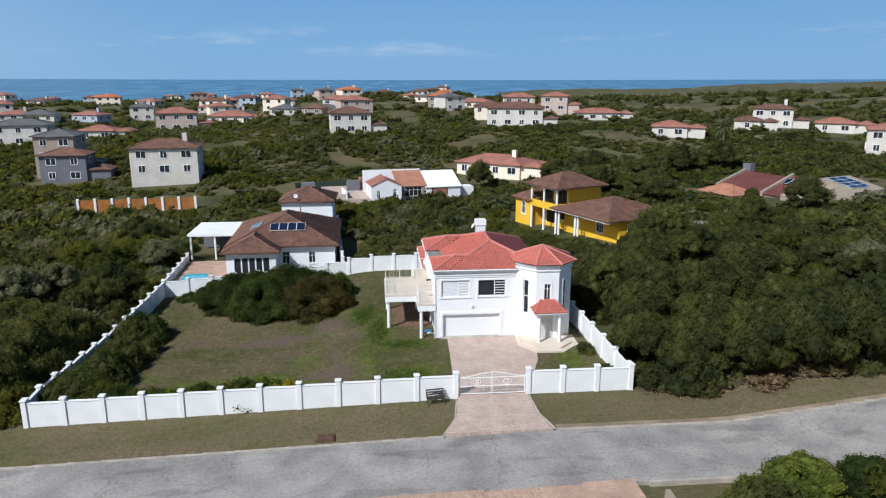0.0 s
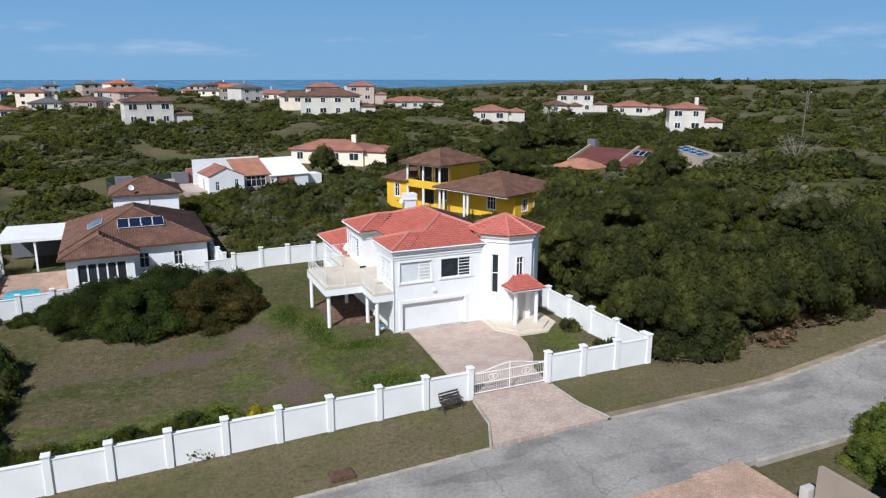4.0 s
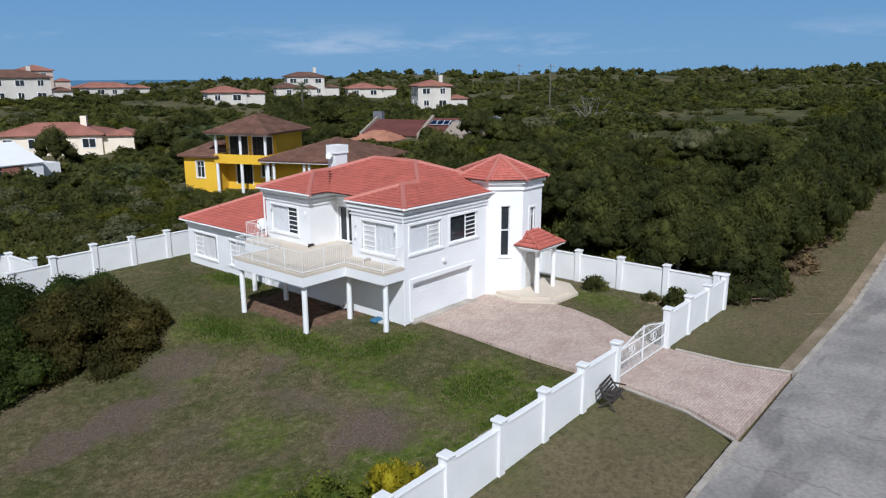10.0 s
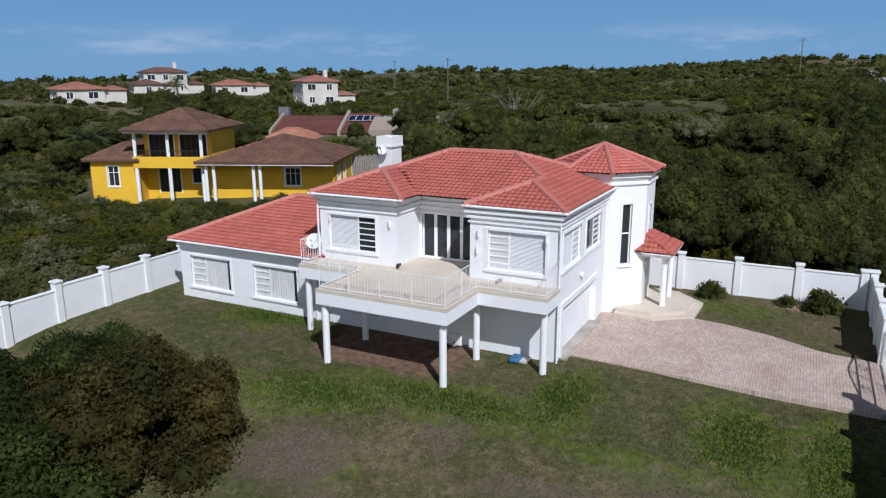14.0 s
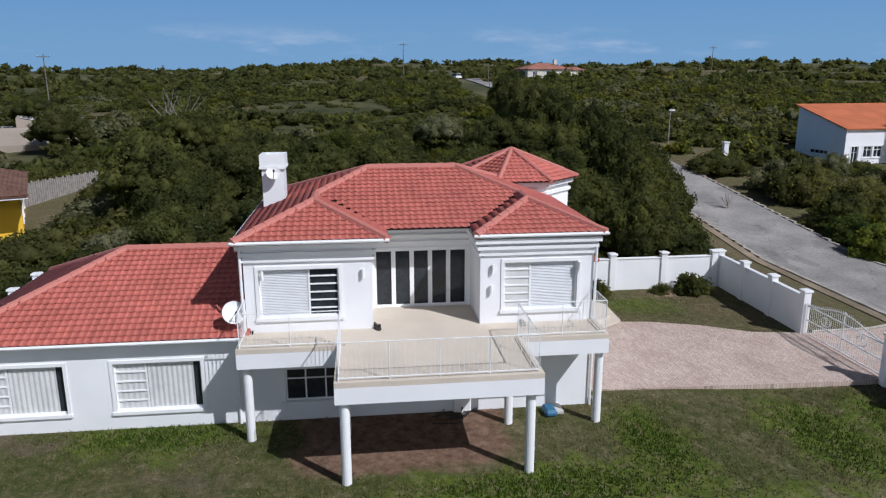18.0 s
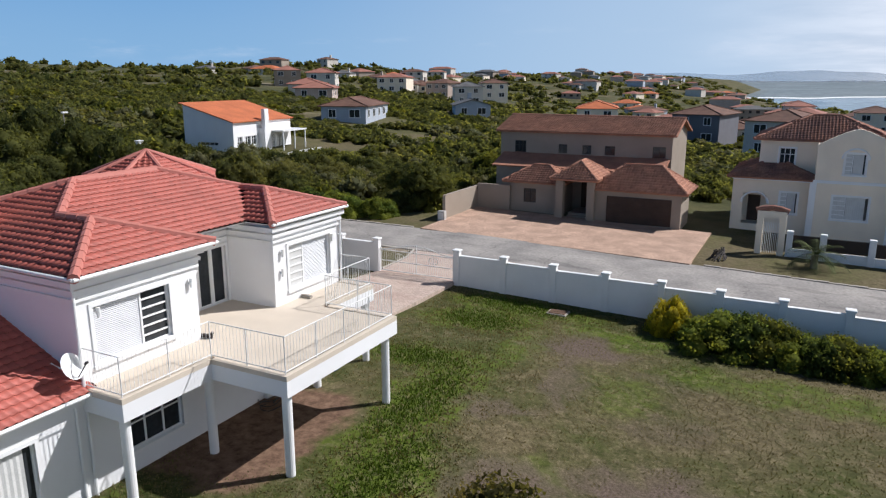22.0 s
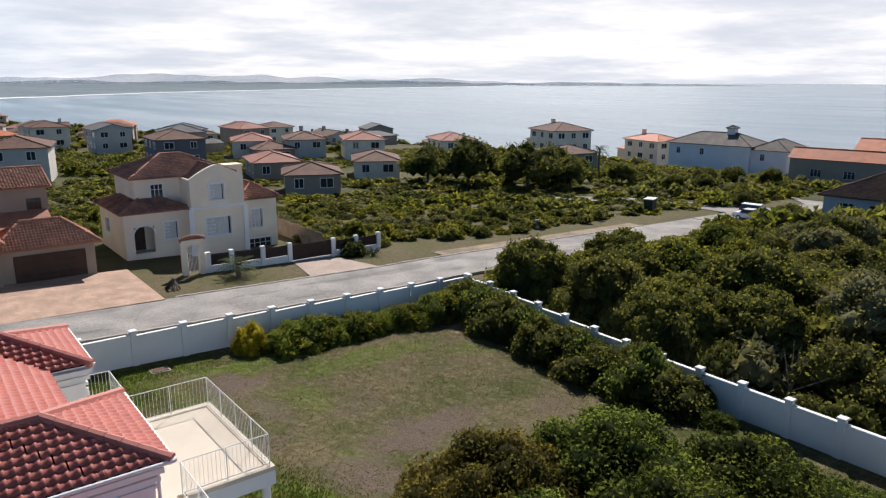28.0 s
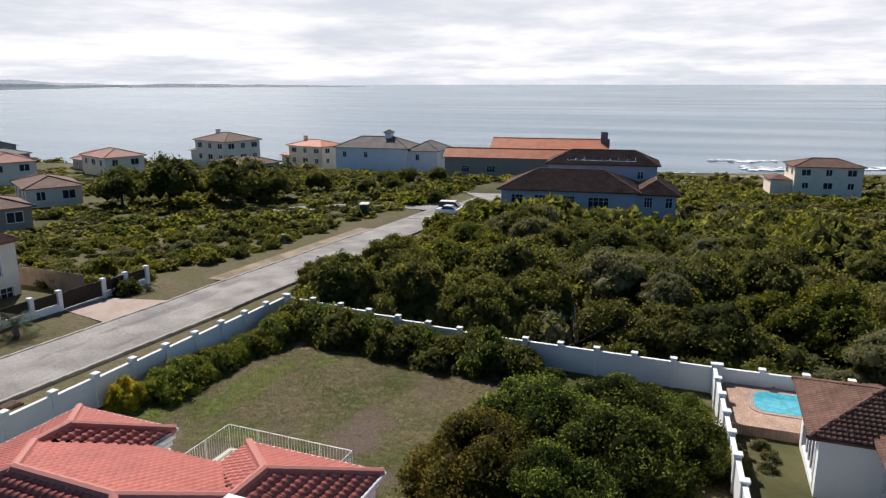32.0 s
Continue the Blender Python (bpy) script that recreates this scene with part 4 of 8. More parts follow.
ridge_caps(main, [(main_lines[1][0], main_lines[1][1]), (main_lines[2][0], main_lines[2][1]), main_lines[4], ((x0 + 2.15, 67.35, RZ + SL * 2.15), main_lines[0][1]), ((x0 + 2.375, 74.675, RZ + SL * 2.375), main_lines[3][1])] + bay_lines, CAPRED, 0.15, True)
part("soffit", boxes([(3.77, 13.4, 65.3, 69.45, RZ - 0.07, RZ - 0.035), (5.0, 13.4, 69.45, 72.35, RZ - 0.07, RZ - 0.035), (3.6, 13.4, 72.35, 77.0, RZ - 0.07, RZ - 0.035)]), TRIM, main)
for a, b in (((3.68, 65.15), (3.68, 69.55)), ((3.51, 72.25), (3.51, 77.1)), ((3.68, 65.15), (11.3, 65.15)), ((3.51, 77.1), (13.5, 77.1))):
    part("gutter", tube([(*a, RZ - 0.03), (*b, RZ - 0.03)], 0.055, 8), TRIM, main)
for px, py in ((3.88, 65.44), (3.88, 76.9), (11.0, 65.42)):
    part("downpipe", tube([(px, py, RZ - 0.1), (px, py, 0.0)], 0.045, 8), TRIM, main)
# tower
TC, TA = Vector((13.3, 66.35)), 2.38


def octagon(apothem):
    r = apothem / math.cos(math.pi / 8)
    return [(TC.x + r * math.cos(t), TC.y + r * math.sin(t)) for t in (math.pi / 8 + math.pi / 4 * i for i in range(8))]


TE = 6.78
oct_pts = octagon(TA)
outline_house(main, oct_pts, -0.6, TE, PLASTER, {4: [(0.70, 1.22, 2.35, 5.3, "slit")], 5: [(0.72, 1.28, 3.68, 5.1, "plain")], 6: [(0.7, 1.2, 2.35, 5.3, "slit")]}, True)
part("tower_cornice", prism(octagon(TA + 0.10), TE - 0.55, TE - 0.42), TRIM, main)
part("tower_cornice", prism(octagon(TA + 0.2), TE - 0.2, TE + 0.0), TRIM, main)
eo = octagon(TA + 0.38)
apex = (TC.x, TC.y, TE + 1.16)
tower_slopes = [[(*eo[i], TE + 0.04), (*eo[(i + 1) % 8], TE + 0.04), apex] for i in range(8)]
part("tower_roof_deck", poly_bm([[(p[0], p[1], p[2] - 0.02) for p in q] for q in tower_slopes]), GAPSHADE, main)
tiled_slopes(main, tower_slopes, RED, 0, "tower_roof_tiles")
ridge_caps(main, [((*e, TE + 0.05), apex) for e in eo], CAPRED, 0.11)
# porch
for px in (12.45, 14.2):
    col = part("porch_column", tube([(px, 62.95, 0.3), (px, 62.95, 2.72)], 0.14, 16), TRIM, main, smooth=False)
part("porch_beam", boxes([(12.2, 14.45, 62.75, 63.15, 2.72, 2.95), (12.2, 12.6, 63.15, 64.0, 2.72, 2.95), (14.05, 14.45, 63.15, 64.0, 2.72, 2.95)]), TRIM, main)
po = [[(11.95, 62.5, 2.98), (14.7, 62.5, 2.98), (13.9, 63.95, 3.72), (12.75, 63.95, 3.72)], [(14.7, 62.5, 2.98), (14.7, 64.3, 2.98), (13.9, 63.95, 3.72)], [(11.95, 64.3, 2.98), (11.95, 62.5, 2.98), (12.75, 63.95, 3.72)]]
part("porch_roof_deck", poly_bm([[(p[0], p[1], p[2] - 0.02) for p in q] for q in po]), GAPSHADE, main)
part("porch_fascia", boxes([(11.95, 14.7, 62.5, 64.0, 2.9, 2.955)]), TRIM, main)
tiled_slopes(main, po, RED, 0, "porch_roof_tiles")
ridge_caps(main, [(po[0][0], po[0][3]), (po[0][1], po[0][2])], RED, 0.08)
dm = frame_of(oct_pts[5], oct_pts[6])
fd = part("front_door", boxes([(0.45, 1.55, -0.03, 0.02, 0.3, 2.4)], dm), WOODW, main, "pale panelled front door")
part("porch_platform", prism([(10.8, 64.9), (10.7, 63.0), (11.9, 61.35), (14.3, 61.25), (15.8, 62.7), (15.9, 65.0)], -0.3, 0.14), DECKTILE, main)
part("porch_step", prism([(11.1, 64.9), (11.05, 63.2), (12.1, 61.8), (14.1, 61.7), (15.3, 62.9), (15.4, 65.0)], 0.14, 0.3), DECKTILE, main)
# single-storey wing
YW = 85.95
outline_house(main, [(XW, YW), (XW, YB + 0.02), (12.7, YB + 0.02), (12.7, YW)], -0.8, 2.98, PLASTER, {0: [(0.7, 3.4, 0.62, 2.25, "curtain"), (4.9, 7.6, 0.62, 2.25, "curtain")]}, True)
m = frame_of((XW, YW), (XW, YB))
part("wing_cornice", boxes([(-0.1, YW - YB - 0.0, -0.12, 0.02, 2.72, 2.98)], m), TRIM, main)
wz, ws = 3.06, 0.41
wx0, wx1, wy1 = 3.62, 13.0, 86.35
hw = (wx1 - wx0) / 2
we, wf = (wx0 + hw, wy1 - hw, wz + ws * hw), (wx0 + hw, 76.62, wz + ws * hw)
wing_slopes = [[(wx0, wy1, wz), (wx0, 76.62, wz), wf, we], [(wx1, wy1, wz), (wx0, wy1, wz), we], [(wx1, 76.62, wz), (wx1, wy1, wz), we, wf]]
part("wing_roof_deck", poly_bm([[(p[0], p[1], p[2] - 0.02) for p in q] for q in wing_slopes]), GAPSHADE, main)
tiled_slopes(main, wing_slopes, RED, 0, "wing_roof_tiles")
ridge_caps(main, [(wing_slopes[0][0], we), ((wx1, wy1, wz), we), (we, wf)], CAPRED, 0.15, True)
part("gutter", tube([(wx0 - 0.04, wy1, wz - 0.03), (wx0 - 0.04, 76.65, wz - 0.03)], 0.055, 8), TRIM, main)
part("downpipe", tube([(3.89, 77.2, 2.9), (3.89, 77.2, -0.2)], 0.045, 8), TRIM, main)
# chimney
ch = part("chimney", boxes([(8.85, 9.8, 75.94, 76.74, 5.6, 7.75)]), PLASTER, main)
part("chimney_cap", boxes([(8.77, 9.88, 75.86, 76.82, 7.75, 7.85), (8.79, 9.86, 75.88, 76.04, 7.85, 8.27), (8.79, 9.86, 76.64, 76.80, 7.85, 8.27), (8.79, 8.95, 76.04, 76.64, 7.85, 8.27), (9.70, 9.86, 76.04, 76.64, 7.85, 8.27)]), TRIM, ch)
# deck
deck_plan = [(-0.35, 73.95), (-0.35, 68.2), (2.4, 68.2), (2.4, 65.4), (3.94, 65.4), (3.94, 76.95), (2.4, 76.95), (2.4, 73.95)]
part("deck_slab", prism(deck_plan, 2.5, 2.98), PLASTER, main)
part("deck_floor", prism([(-0.1, 73.7), (-0.1, 68.45), (2.65, 68.45), (2.65, 65.65), (3.94, 65.65), (3.94, 69.32), (6.04, 69.32), (6.04, 72.78), (3.94, 72.78), (3.94, 76.7), (2.65, 76.7), (2.65, 73.7)], 2.984, 3.1), DECKTILE, main)
edge = [(3.94, 76.95), (2.4, 76.95), (2.4, 73.95), (-0.35, 73.95), (-0.35, 68.2), (2.4, 68.2), (2.4, 65.4), (3.94, 65.4)]
for o, p, q in zip([(9, 76.95)] + edge, edge, edge[1:]):
    part("coping", wall_bm(p, q, 2.984, 3.13, (), 0.25, None, square_corner(o, p, q)), DECKTILE, main, "beige tiled deck edge")
for px, py in ((-0.05, 68.5), (-0.1, 73.7), (2.7, 65.6), (2.72, 76.7), (2.76, 73.75), (2.9, 68.5)):
    part("deck_column", tube([(px, py, -0.6), (px, py, 2.5)], 0.14, 16), TRIM, main)
rail = [(3.92, 76.85), (2.5, 76.85), (2.5, 73.83), (-0.22, 73.83), (-0.22, 68.33), (2.5, 68.33), (2.5, 65.5), (3.92, 65.5)]
BALUSTER = mesh_from(tube([(0, 0, 3.2), (0, 0, 4.2)], 0.006, 4), "baluster", METAL)
for p, q in zip(rail, rail[1:]):
    seg = part("railing", tube([(*p, 4.22), (*q, 4.22)], 0.017, 6), METAL, main, "thin white metal railing")
    part("lower_rail", tube([(*p, 3.21), (*q, 3.21)], 0.018, 5), METAL, seg)
    L = math.dist(p, q)
    k = max(2, round(L / 0.13))
    for i in range(1, k):
        ob = new("baluster", BALUSTER)
        ob.parent, ob.location = seg, (*[a + (b - a) * i / k for a, b in zip(p, q)], 0)
    for i in range(int(L / 1.8) + 1):
        c = [a + (b - a) * i / (int(L / 1.8) + 1) for a, b in zip(p, q)]
        part("post", tube([(*c, 3.1), (*c, 4.22)], 0.017, 6), METAL, seg)
# wall lights beside the windows of the upper floor
for yy, zz in ((76.25, 5.0), (73.1, 5.0), (68.9, 5.0), (68.95, 4.3), (66.0, 5.0)):
    lamp = part("wall_light", tube([(XW - 0.09, yy, zz - 0.14), (XW - 0.09, yy, zz + 0.14)], 0.05, 8), METAL, main, "small grey cylinder wall light")
    part("bracket", boxes([(XW - 0.08, XW, yy - 0.03, yy + 0.03, zz - 0.04, zz + 0.04)]), METAL, lamp)


def dish(x, y, z, yaw, r=0.42, label="white satellite dish on a wall bracket"):
    ob = thing("satellite_dish", label, "satellite dish", at=pose(x, y, z, 62, 0, yaw))
    bm = bmesh.new()
    rings = [[bm.verts.new((r * k / 5 * math.cos(t), r * k / 5 * math.sin(t), 0.10 * (k / 5) ** 2)) for t in (2 * math.pi * j / 20 for j in range(20))] for k in range(1, 6)]
    c = bm.verts.new((0, 0, 0))
    for j in range(20):
        bm.faces.new((c, rings[0][j], rings[0][(j + 1) % 20]))
    for u, w in zip(rings, rings[1:]):
        for j in range(20):
            bm.faces.new((u[j], w[j], w[(j + 1) % 20], u[(j + 1) % 20]))
    part("reflector", bm, METAL, ob)
    part("arm", tube([(0, -r * 0.9, 0.05), (0, -0.1, 0.48)], 0.014, 6), BLACK, ob)
    part("feed_horn", tube([(0, -0.1, 0.44), (0, -0.08, 0.54)], 0.035, 8), BLACK, ob)
    part("mount", tube([(0, 0, -0.01), (0, 0.1, -0.25), (0, 0.32, -0.4)], 0.025, 6), METAL, ob)
    return ob


dish(3.92, 77.20, 3.80, -70, 0.37)
dish(8.65, 76.3, 7.6, -80, 0.26, "white satellite dish fixed to the chimney")

# ---- boundary walls, gate and drive ----
def boundary(name, p, q, count, label, last=True, ease=0.0):
    """A plastered garden wall in stepped panels between square posts with caps."""
    ob = thing(name, label, "garden wall", "boundary walls")
    d = Vector((q[0] - p[0], q[1] - p[1]))
    L = d.length
    ang = math.degrees(math.atan2(d.y, d.x))
    n = count
    at = lambda i: (1 + ease) * i / n - ease * (i / n) ** 2        # bays that narrow along the wall
    for i in range(n + 1):
        c = (p[0] + d.x * at(i), p[1] + d.y * at(i))
        z = gz(*c)
        if i < n or last:
            post = part("post", box(-0.17, 0.17, -0.17, 0.17, -0.6, 1.92, 0.012), WHITE, ob)
            post.matrix_world = pose(c[0], c[1], z, 0, 0, ang)
            cap = part("cap", box(-0.22, 0.22, -0.22, 0.22, 1.92, 2.02, 0.02), WHITE, post)
        if i < n:
            e = (p[0] + d.x * at(i + 1), p[1] + d.y * at(i + 1))
            bay = L * (at(i + 1) - at(i))
            zz = (z + gz(*e)) / 2
            pm = pose(c[0], c[1], zz, 0, 0, ang)
            a = part("panel", box(0.17, bay - 0.17, -0.08, 0.08, -0.7, 1.68), WHITE, ob)
            a.matrix_world = pm
            t = part("coping", box(0.17, bay - 0.17, -0.12, 0.12, 1.68, 1.75, 0.015), WHITE, a)
    return ob


WALL_LABEL = "white plastered garden wall with square capped posts"
boundary("garden_wall", (4.4, 53.9), (-24.8, 53.9), 11, WALL_LABEL, True, 0.05)
boundary("garden_wall", (9.6, 53.9), (17.15, 53.9), 3, WALL_LABEL)
boundary("garden_wall", (17.1, 54.3), (16.6, 88.4), 12, WALL_LABEL, False)
boundary("garden_wall", (-24.7, 85.8), (-4.3, 87.9), 8, WALL_LABEL, False)
boundary("garden_wall", (-4.3, 87.9), (16.6, 88.6), 8, WALL_LABEL)
boundary("garden_wall", (-24.9, 56.4), (-24.7, 85.8), 12, WALL_LABEL, False)
boundary("garden_wall", (-24.8, 54.1), (-24.9, 56.4), 1, WALL_LABEL, False)

gate = thing("driveway_gate", "closed white metal double gate with arched top and scrolls", "gate", at=pose(4.6, 53.9, 0.05))
part("gate_frame", tube([(0.05, 0, 0.1), (4.75, 0, 0.1)], 0.03, 6), METAL, gate)
part("gate_frame", tube([(0.05, 0, 0.68), (4.75, 0, 0.68)], 0.03, 6), METAL, gate)
part("gate_frame", tube([(0.05, 0, 1.3), (4.75, 0, 1.3)], 0.03, 6), METAL, gate)
arch = lambda u: 1.45 + 0.35 * (0.5 - 0.5 * math.cos(2 * math.pi * u))
part("gate_frame", tube([(0.05 + 4.7 * i / 24, 0, arch(i / 24) - 0.1) for i in range(25)], 0.028, 6), METAL, gate)
for i in range(39):
    u = i / 38
    part("gate_bar", tube([(0.05 + 4.7 * u, 0, 0.1), (0.05 + 4.7 * u, 0, arch(u))], 0.008 if i % 19 else 0.035, 5), METAL, gate)
for cx in (1.3, 3.5):
    bm = bmesh.new()
    for s in (-1, 1):
        tube([(cx + s * (0.12 + 0.16 * math.cos(t)), 0, 0.98 + 0.16 * math.sin(t)) for t in (math.pi * 2 * j / 12 for j in range(13))], 0.014, 5, bm)
    tube([(cx + 0.3 * math.cos(t), 0, 0.98 + 0.2 * math.sin(t)) for t in (math.pi * 2 * j / 16 for j in range(17))], 0.014, 5, bm)
    part("scroll", bm, METAL, gate)

drive = part("driveway", prism([(4.95, 65.6), (4.7, 60), (4.6, 57.8), (4.5, 53.5), (4.1, 50.7), (3.1, 48.5), (10.1, 48.5), (9.6, 50.5), (9.5, 53.5), (9.9, 56), (11.0, 57.9), (11.75, 60), (11.95, 61.6), (10.95, 63.4), (11.05, 65.6)], -0.3, 0.05), PAVER)
tagged(drive, "pinkish brick-paved driveway from the street to the garage", "driveway", kind="structure")
for pts, nm in (([(4.42, 53.4), (4.02, 50.7), (3.0, 48.5)], "drive_kerb"), ([(9.6, 53.4), (9.7, 50.5), (10.25, 48.5)], "drive_kerb")):
    ob = part(nm, tube([(x, y, gz(x, y) + 0.05) for x, y in pts], 0.08, 6), KERB)
    tagged(ob, "pale concrete edging beside the brick drive", "kerb", kind="structure")
# ---- neighbouring houses ----
FOOT = [(-25.4, 17.8, 53.2, 89.0), (-120, 300, 40.3, 49.5)]      # plots kept free of scrub: x0, x1, y0, y1


def roof_on(parent, x0, x1, y0, y1, z, kind, mat, rise, over=0.45, tiled=True, caps=True):
    a, b, c, d = x0 - over, x1 + over, y0 - over, y1 + over
    if kind == "hip":
        polys, lines = hip_polys(a, b, c, d, z, rise)
    elif kind == "gable":
        polys, lines = gable_polys(a, b, c, d, z, rise)
    elif kind == "mono":        # rises from y0 to y1
        polys, lines = [[(a, c, z), (b, c, z), (b, d, z + rise), (a, d, z + rise)]], []
    else:
        part("flat_roof", boxes([(a, b, c, d, z, z + 0.16)]), mat, parent)
        return
    bm = poly_bm([[(p[0], p[1], p[2] - 0.02) for p in q] for q in polys])
    bmesh.ops.solidify(bm, geom=bm.faces[:], thickness=0.12)
    part("roof", bm, mat, parent)
    if tiled:
        tiled_slopes(parent, polys, mat)
    if caps and lines:
        ridge_caps(parent, lines, mat, 0.12)
    if kind == "gable":
        if kind:
            if x1 - x0 >= y1 - y0:
                for xx in (x0 + 0.12, x1 - 0.12):
                    g = bmesh.new()
                    vs = [[g.verts.new((xx + s, q, zz)) for q, zz in ((y0, z), (y1, z), ((y0 + y1) / 2, z + rise * 0.93))] for s in (-0.12, 0.12)]
                    g.faces.new(vs[0]), g.faces.new(vs[1][::-1])
                    for i in range(3):
                        g.faces.new((vs[0][i], vs[1][i], vs[1][(i + 1) % 3], vs[0][(i + 1) % 3]))
                    part("gable_wall", g, GABLE[0], parent)
            else:
                for yy in (y0 + 0.12, y1 - 0.12):
                    g = bmesh.new()
                    vs = [[g.verts.new((q, yy + s, zz)) for q, zz in ((x0, z), (x1, z), ((x0 + x1) / 2, z + rise * 0.93))] for s in (-0.12, 0.12)]
                    g.faces.new(vs[0]), g.faces.new(vs[1][::-1])
                    for i in range(3):
                        g.faces.new((vs[0][i], vs[1][i], vs[1][(i + 1) % 3], vs[0][(i + 1) % 3]))
                    part("gable_wall", g, GABLE[0], parent)


GABLE = [PLASTER]


def storey(parent, x0, x1, y0, y1, z0, z1, mat, openings=None, roof=None, fine=False, frame_mat=None):
    GABLE[0] = mat
    outline_house(parent, [(x0, y0), (x1, y0), (x1, y1), (x0, y1)], z0, z1, mat, openings, fine, frame_mat)
    part("ceiling_slab", boxes([(x0 + 0.02, x1 - 0.02, y0 + 0.02, y1 - 0.02, z1 - 0.12, z1 - 0.01)]), mat, parent)
    if roof:
        roof_on(parent, x0, x1, y0, y1, z1, *roof)


def solar_panel(parent, origin, ux, uy, nx, ny, w=1.0, h=1.65, label="dark blue solar panel"):
    o, ux, uy = Vector(origin), Vector(ux).normalized(), Vector(uy).normalized()
    n = ux.cross(uy)
    if n.z < 0:
        n = -n
    for i in range(nx):
        for j in range(ny):
            m = Matrix.Translation(o + ux * (i * (w + 0.04)) + uy * (j * (h + 0.04)) + n * 0.12) @ Matrix((ux, uy, n)).transposed().to_4x4()
            p = part("solar_panel", boxes([(0.03, w - 0.03, 0.03, h - 0.03, 0.0, 0.03)], m), SOLAR, parent, label)
            part("panel_frame", boxes([(0, 0.03, 0, h, -0.01, 0.036), (w - 0.03, w, 0, h, -0.01, 0.036), (0.03, w - 0.03, 0, 0.03, -0.01, 0.036), (0.03, w - 0.03, h - 0.03, h, -0.01, 0.036)], m), METAL, p)


# the house with the pool, behind the back wall
pool_house = thing("house", "white single-storey house with brown tile roof and solar panels", "house", at=pose(-18.7, 90.3, -1.15, 0, 0, 1.5))
storey(pool_house, 0, 5.7, 0, 8, -1, 3.1, PLASTER, {0: [(0.9, 5.0, 0.1, 2.4, "doors", "sliding_door")], 3: [(2.0, 5.0, 0.1, 2.3, "doors", "sliding_door")]}, ("hip", BROWN, 1.35, 0.6), True)
storey(pool_house, 0.02, 12.6, 2.6, 17.6, -1, 3.2, PLASTER, {0: [(6.2, 7.1, 0.9, 2.4), (9.4, 10.2, 0.9, 2.3)], 3: [(4, 6, 0.9, 2.3), (9, 11, 0.9, 2.3)], 1: [(3, 5, 1, 2.3)]}, ("hip", BROWN, 2.75, 0.6), True)
solar_panel(pool_house, (4.6, 5.0, 4.45), (1, 0, 0), (0, 1, 0.399), 4, 1, 1.05, 1.7)
solar_panel(pool_house, (1.9, 7.0, 4.2), (0, 1, 0), (1, 0, 0.399), 3, 1, 0.9, 1.5)
part("vent_pipe", tube([(8, 11, 4.6), (8, 11, 6.4)], 0.07, 8), BROWN, pool_house)
FOOT += [(-26, -4.6, 86.5, 109.5)]
carport = thing("carport", "white flat-roofed carport with dark open side", "carport", at=pose(-25.6, 100.5, -1.0))
part("roof", boxes([(0, 7, 0, 8, 2.7, 3.0)]), WHITE, carport)
part("back_wall", boxes([(0.2, 6.8, 7.6, 7.8, -0.5, 2.7)]), DARKGREY, carport)
part("side_wall", boxes([(6.5, 6.7, 0.5, 7.6, -0.5, 2.7)]), DARKGREY, carport)
for p in ((0.3, 0.3), (3.4, 0.3), (6.6, 0.3)):
    part("post", boxes([(p[0] - 0.1, p[0] + 0.1, p[1] - 0.1, p[1] + 0.1, -0.5, 2.7)]), WHITE, carport)
outbuilding = thing("outbuilding", "white garage block with brown hipped tile roof", "outbuilding", at=pose(-14.9, 112.5, 0.8))
storey(outbuilding, 0, 7.4, 0, 7, -1, 3.3, PLASTER, {}, ("hip", BROWN, 1.7, 0.5))
dish(-12.8, 112.0, 5.0, 20, 0.35, "small white dish on the roof of the garage block")
FOOT += [(-16, -6.6, 111.5, 121)]

pool = thing("swimming_pool", "pale turquoise swimming pool with rounded corners in brick paving", "swimming pool", at=pose(-22.6, 89.6, -1.1, 0, 0, 1.5))


def rounded(x0, x1, y0, y1, r, k=5):
    out = []
    for cx, cy, a in ((x1 - r, y1 - r, 0), (x0 + r, y1 - r, 90), (x0 + r, y0 + r, 180), (x1 - r, y0 + r, 270)):
        out += [(cx + r * math.cos(radians(a + 90 * i / k)), cy + r * math.sin(radians(a + 90 * i / k))) for i in range(k + 1)]
    return out


part("paving", prism(rounded(-2.0, 3.7, -3.2, 8.5, 0.2), -0.9, 0.1), PAVE_ORANGE, pool)
part("coping", prism(rounded(-1.5, 1.9, -1.8, 2.6, 0.9), 0.1, 0.14), PAVER, pool)
part("water", prism(rounded(-1.2, 1.6, -1.5, 2.3, 0.8), 0.14, 0.15), POOLBLUE, pool)
boundary("garden_wall", (-24.75, 86.1), (-25.2, 98.3), 5, WALL_LABEL, True)
boundary("garden_wall", (-5.0, 89.0), (-7.0, 116.0), 8, WALL_LABEL, True)

# the yellow house
yellow = thing("house", "yellow two-storey house with brown tile roofs and a balcony", "house", at=pose(20.3, 115.25, 0.85, 0, 0, -67))
storey(yellow, 0.3, 4.6, 0.3, 9, -2, 3.2, YELLOW, {0: [(1.6, 2.6, 0.8, 2.6)], 3: [(3, 4, 0.9, 2.3)]}, ("hip", BROWN, 1.3, 0.5), True)
storey(yellow, 4.6, 11.0, 2.2, 8, -2, 3.0, YELLOW, {0: [(1.2, 3.2, 0.0, 2.4, "doors", "glass_door"), (4.4, 5.6, 0.9, 2.3)]}, None, True, BLACK)
part("balcony_slab", boxes([(4.5, 11.1, 0.0, 2.2, 2.5, 3.0)]), YELLOW, yellow)
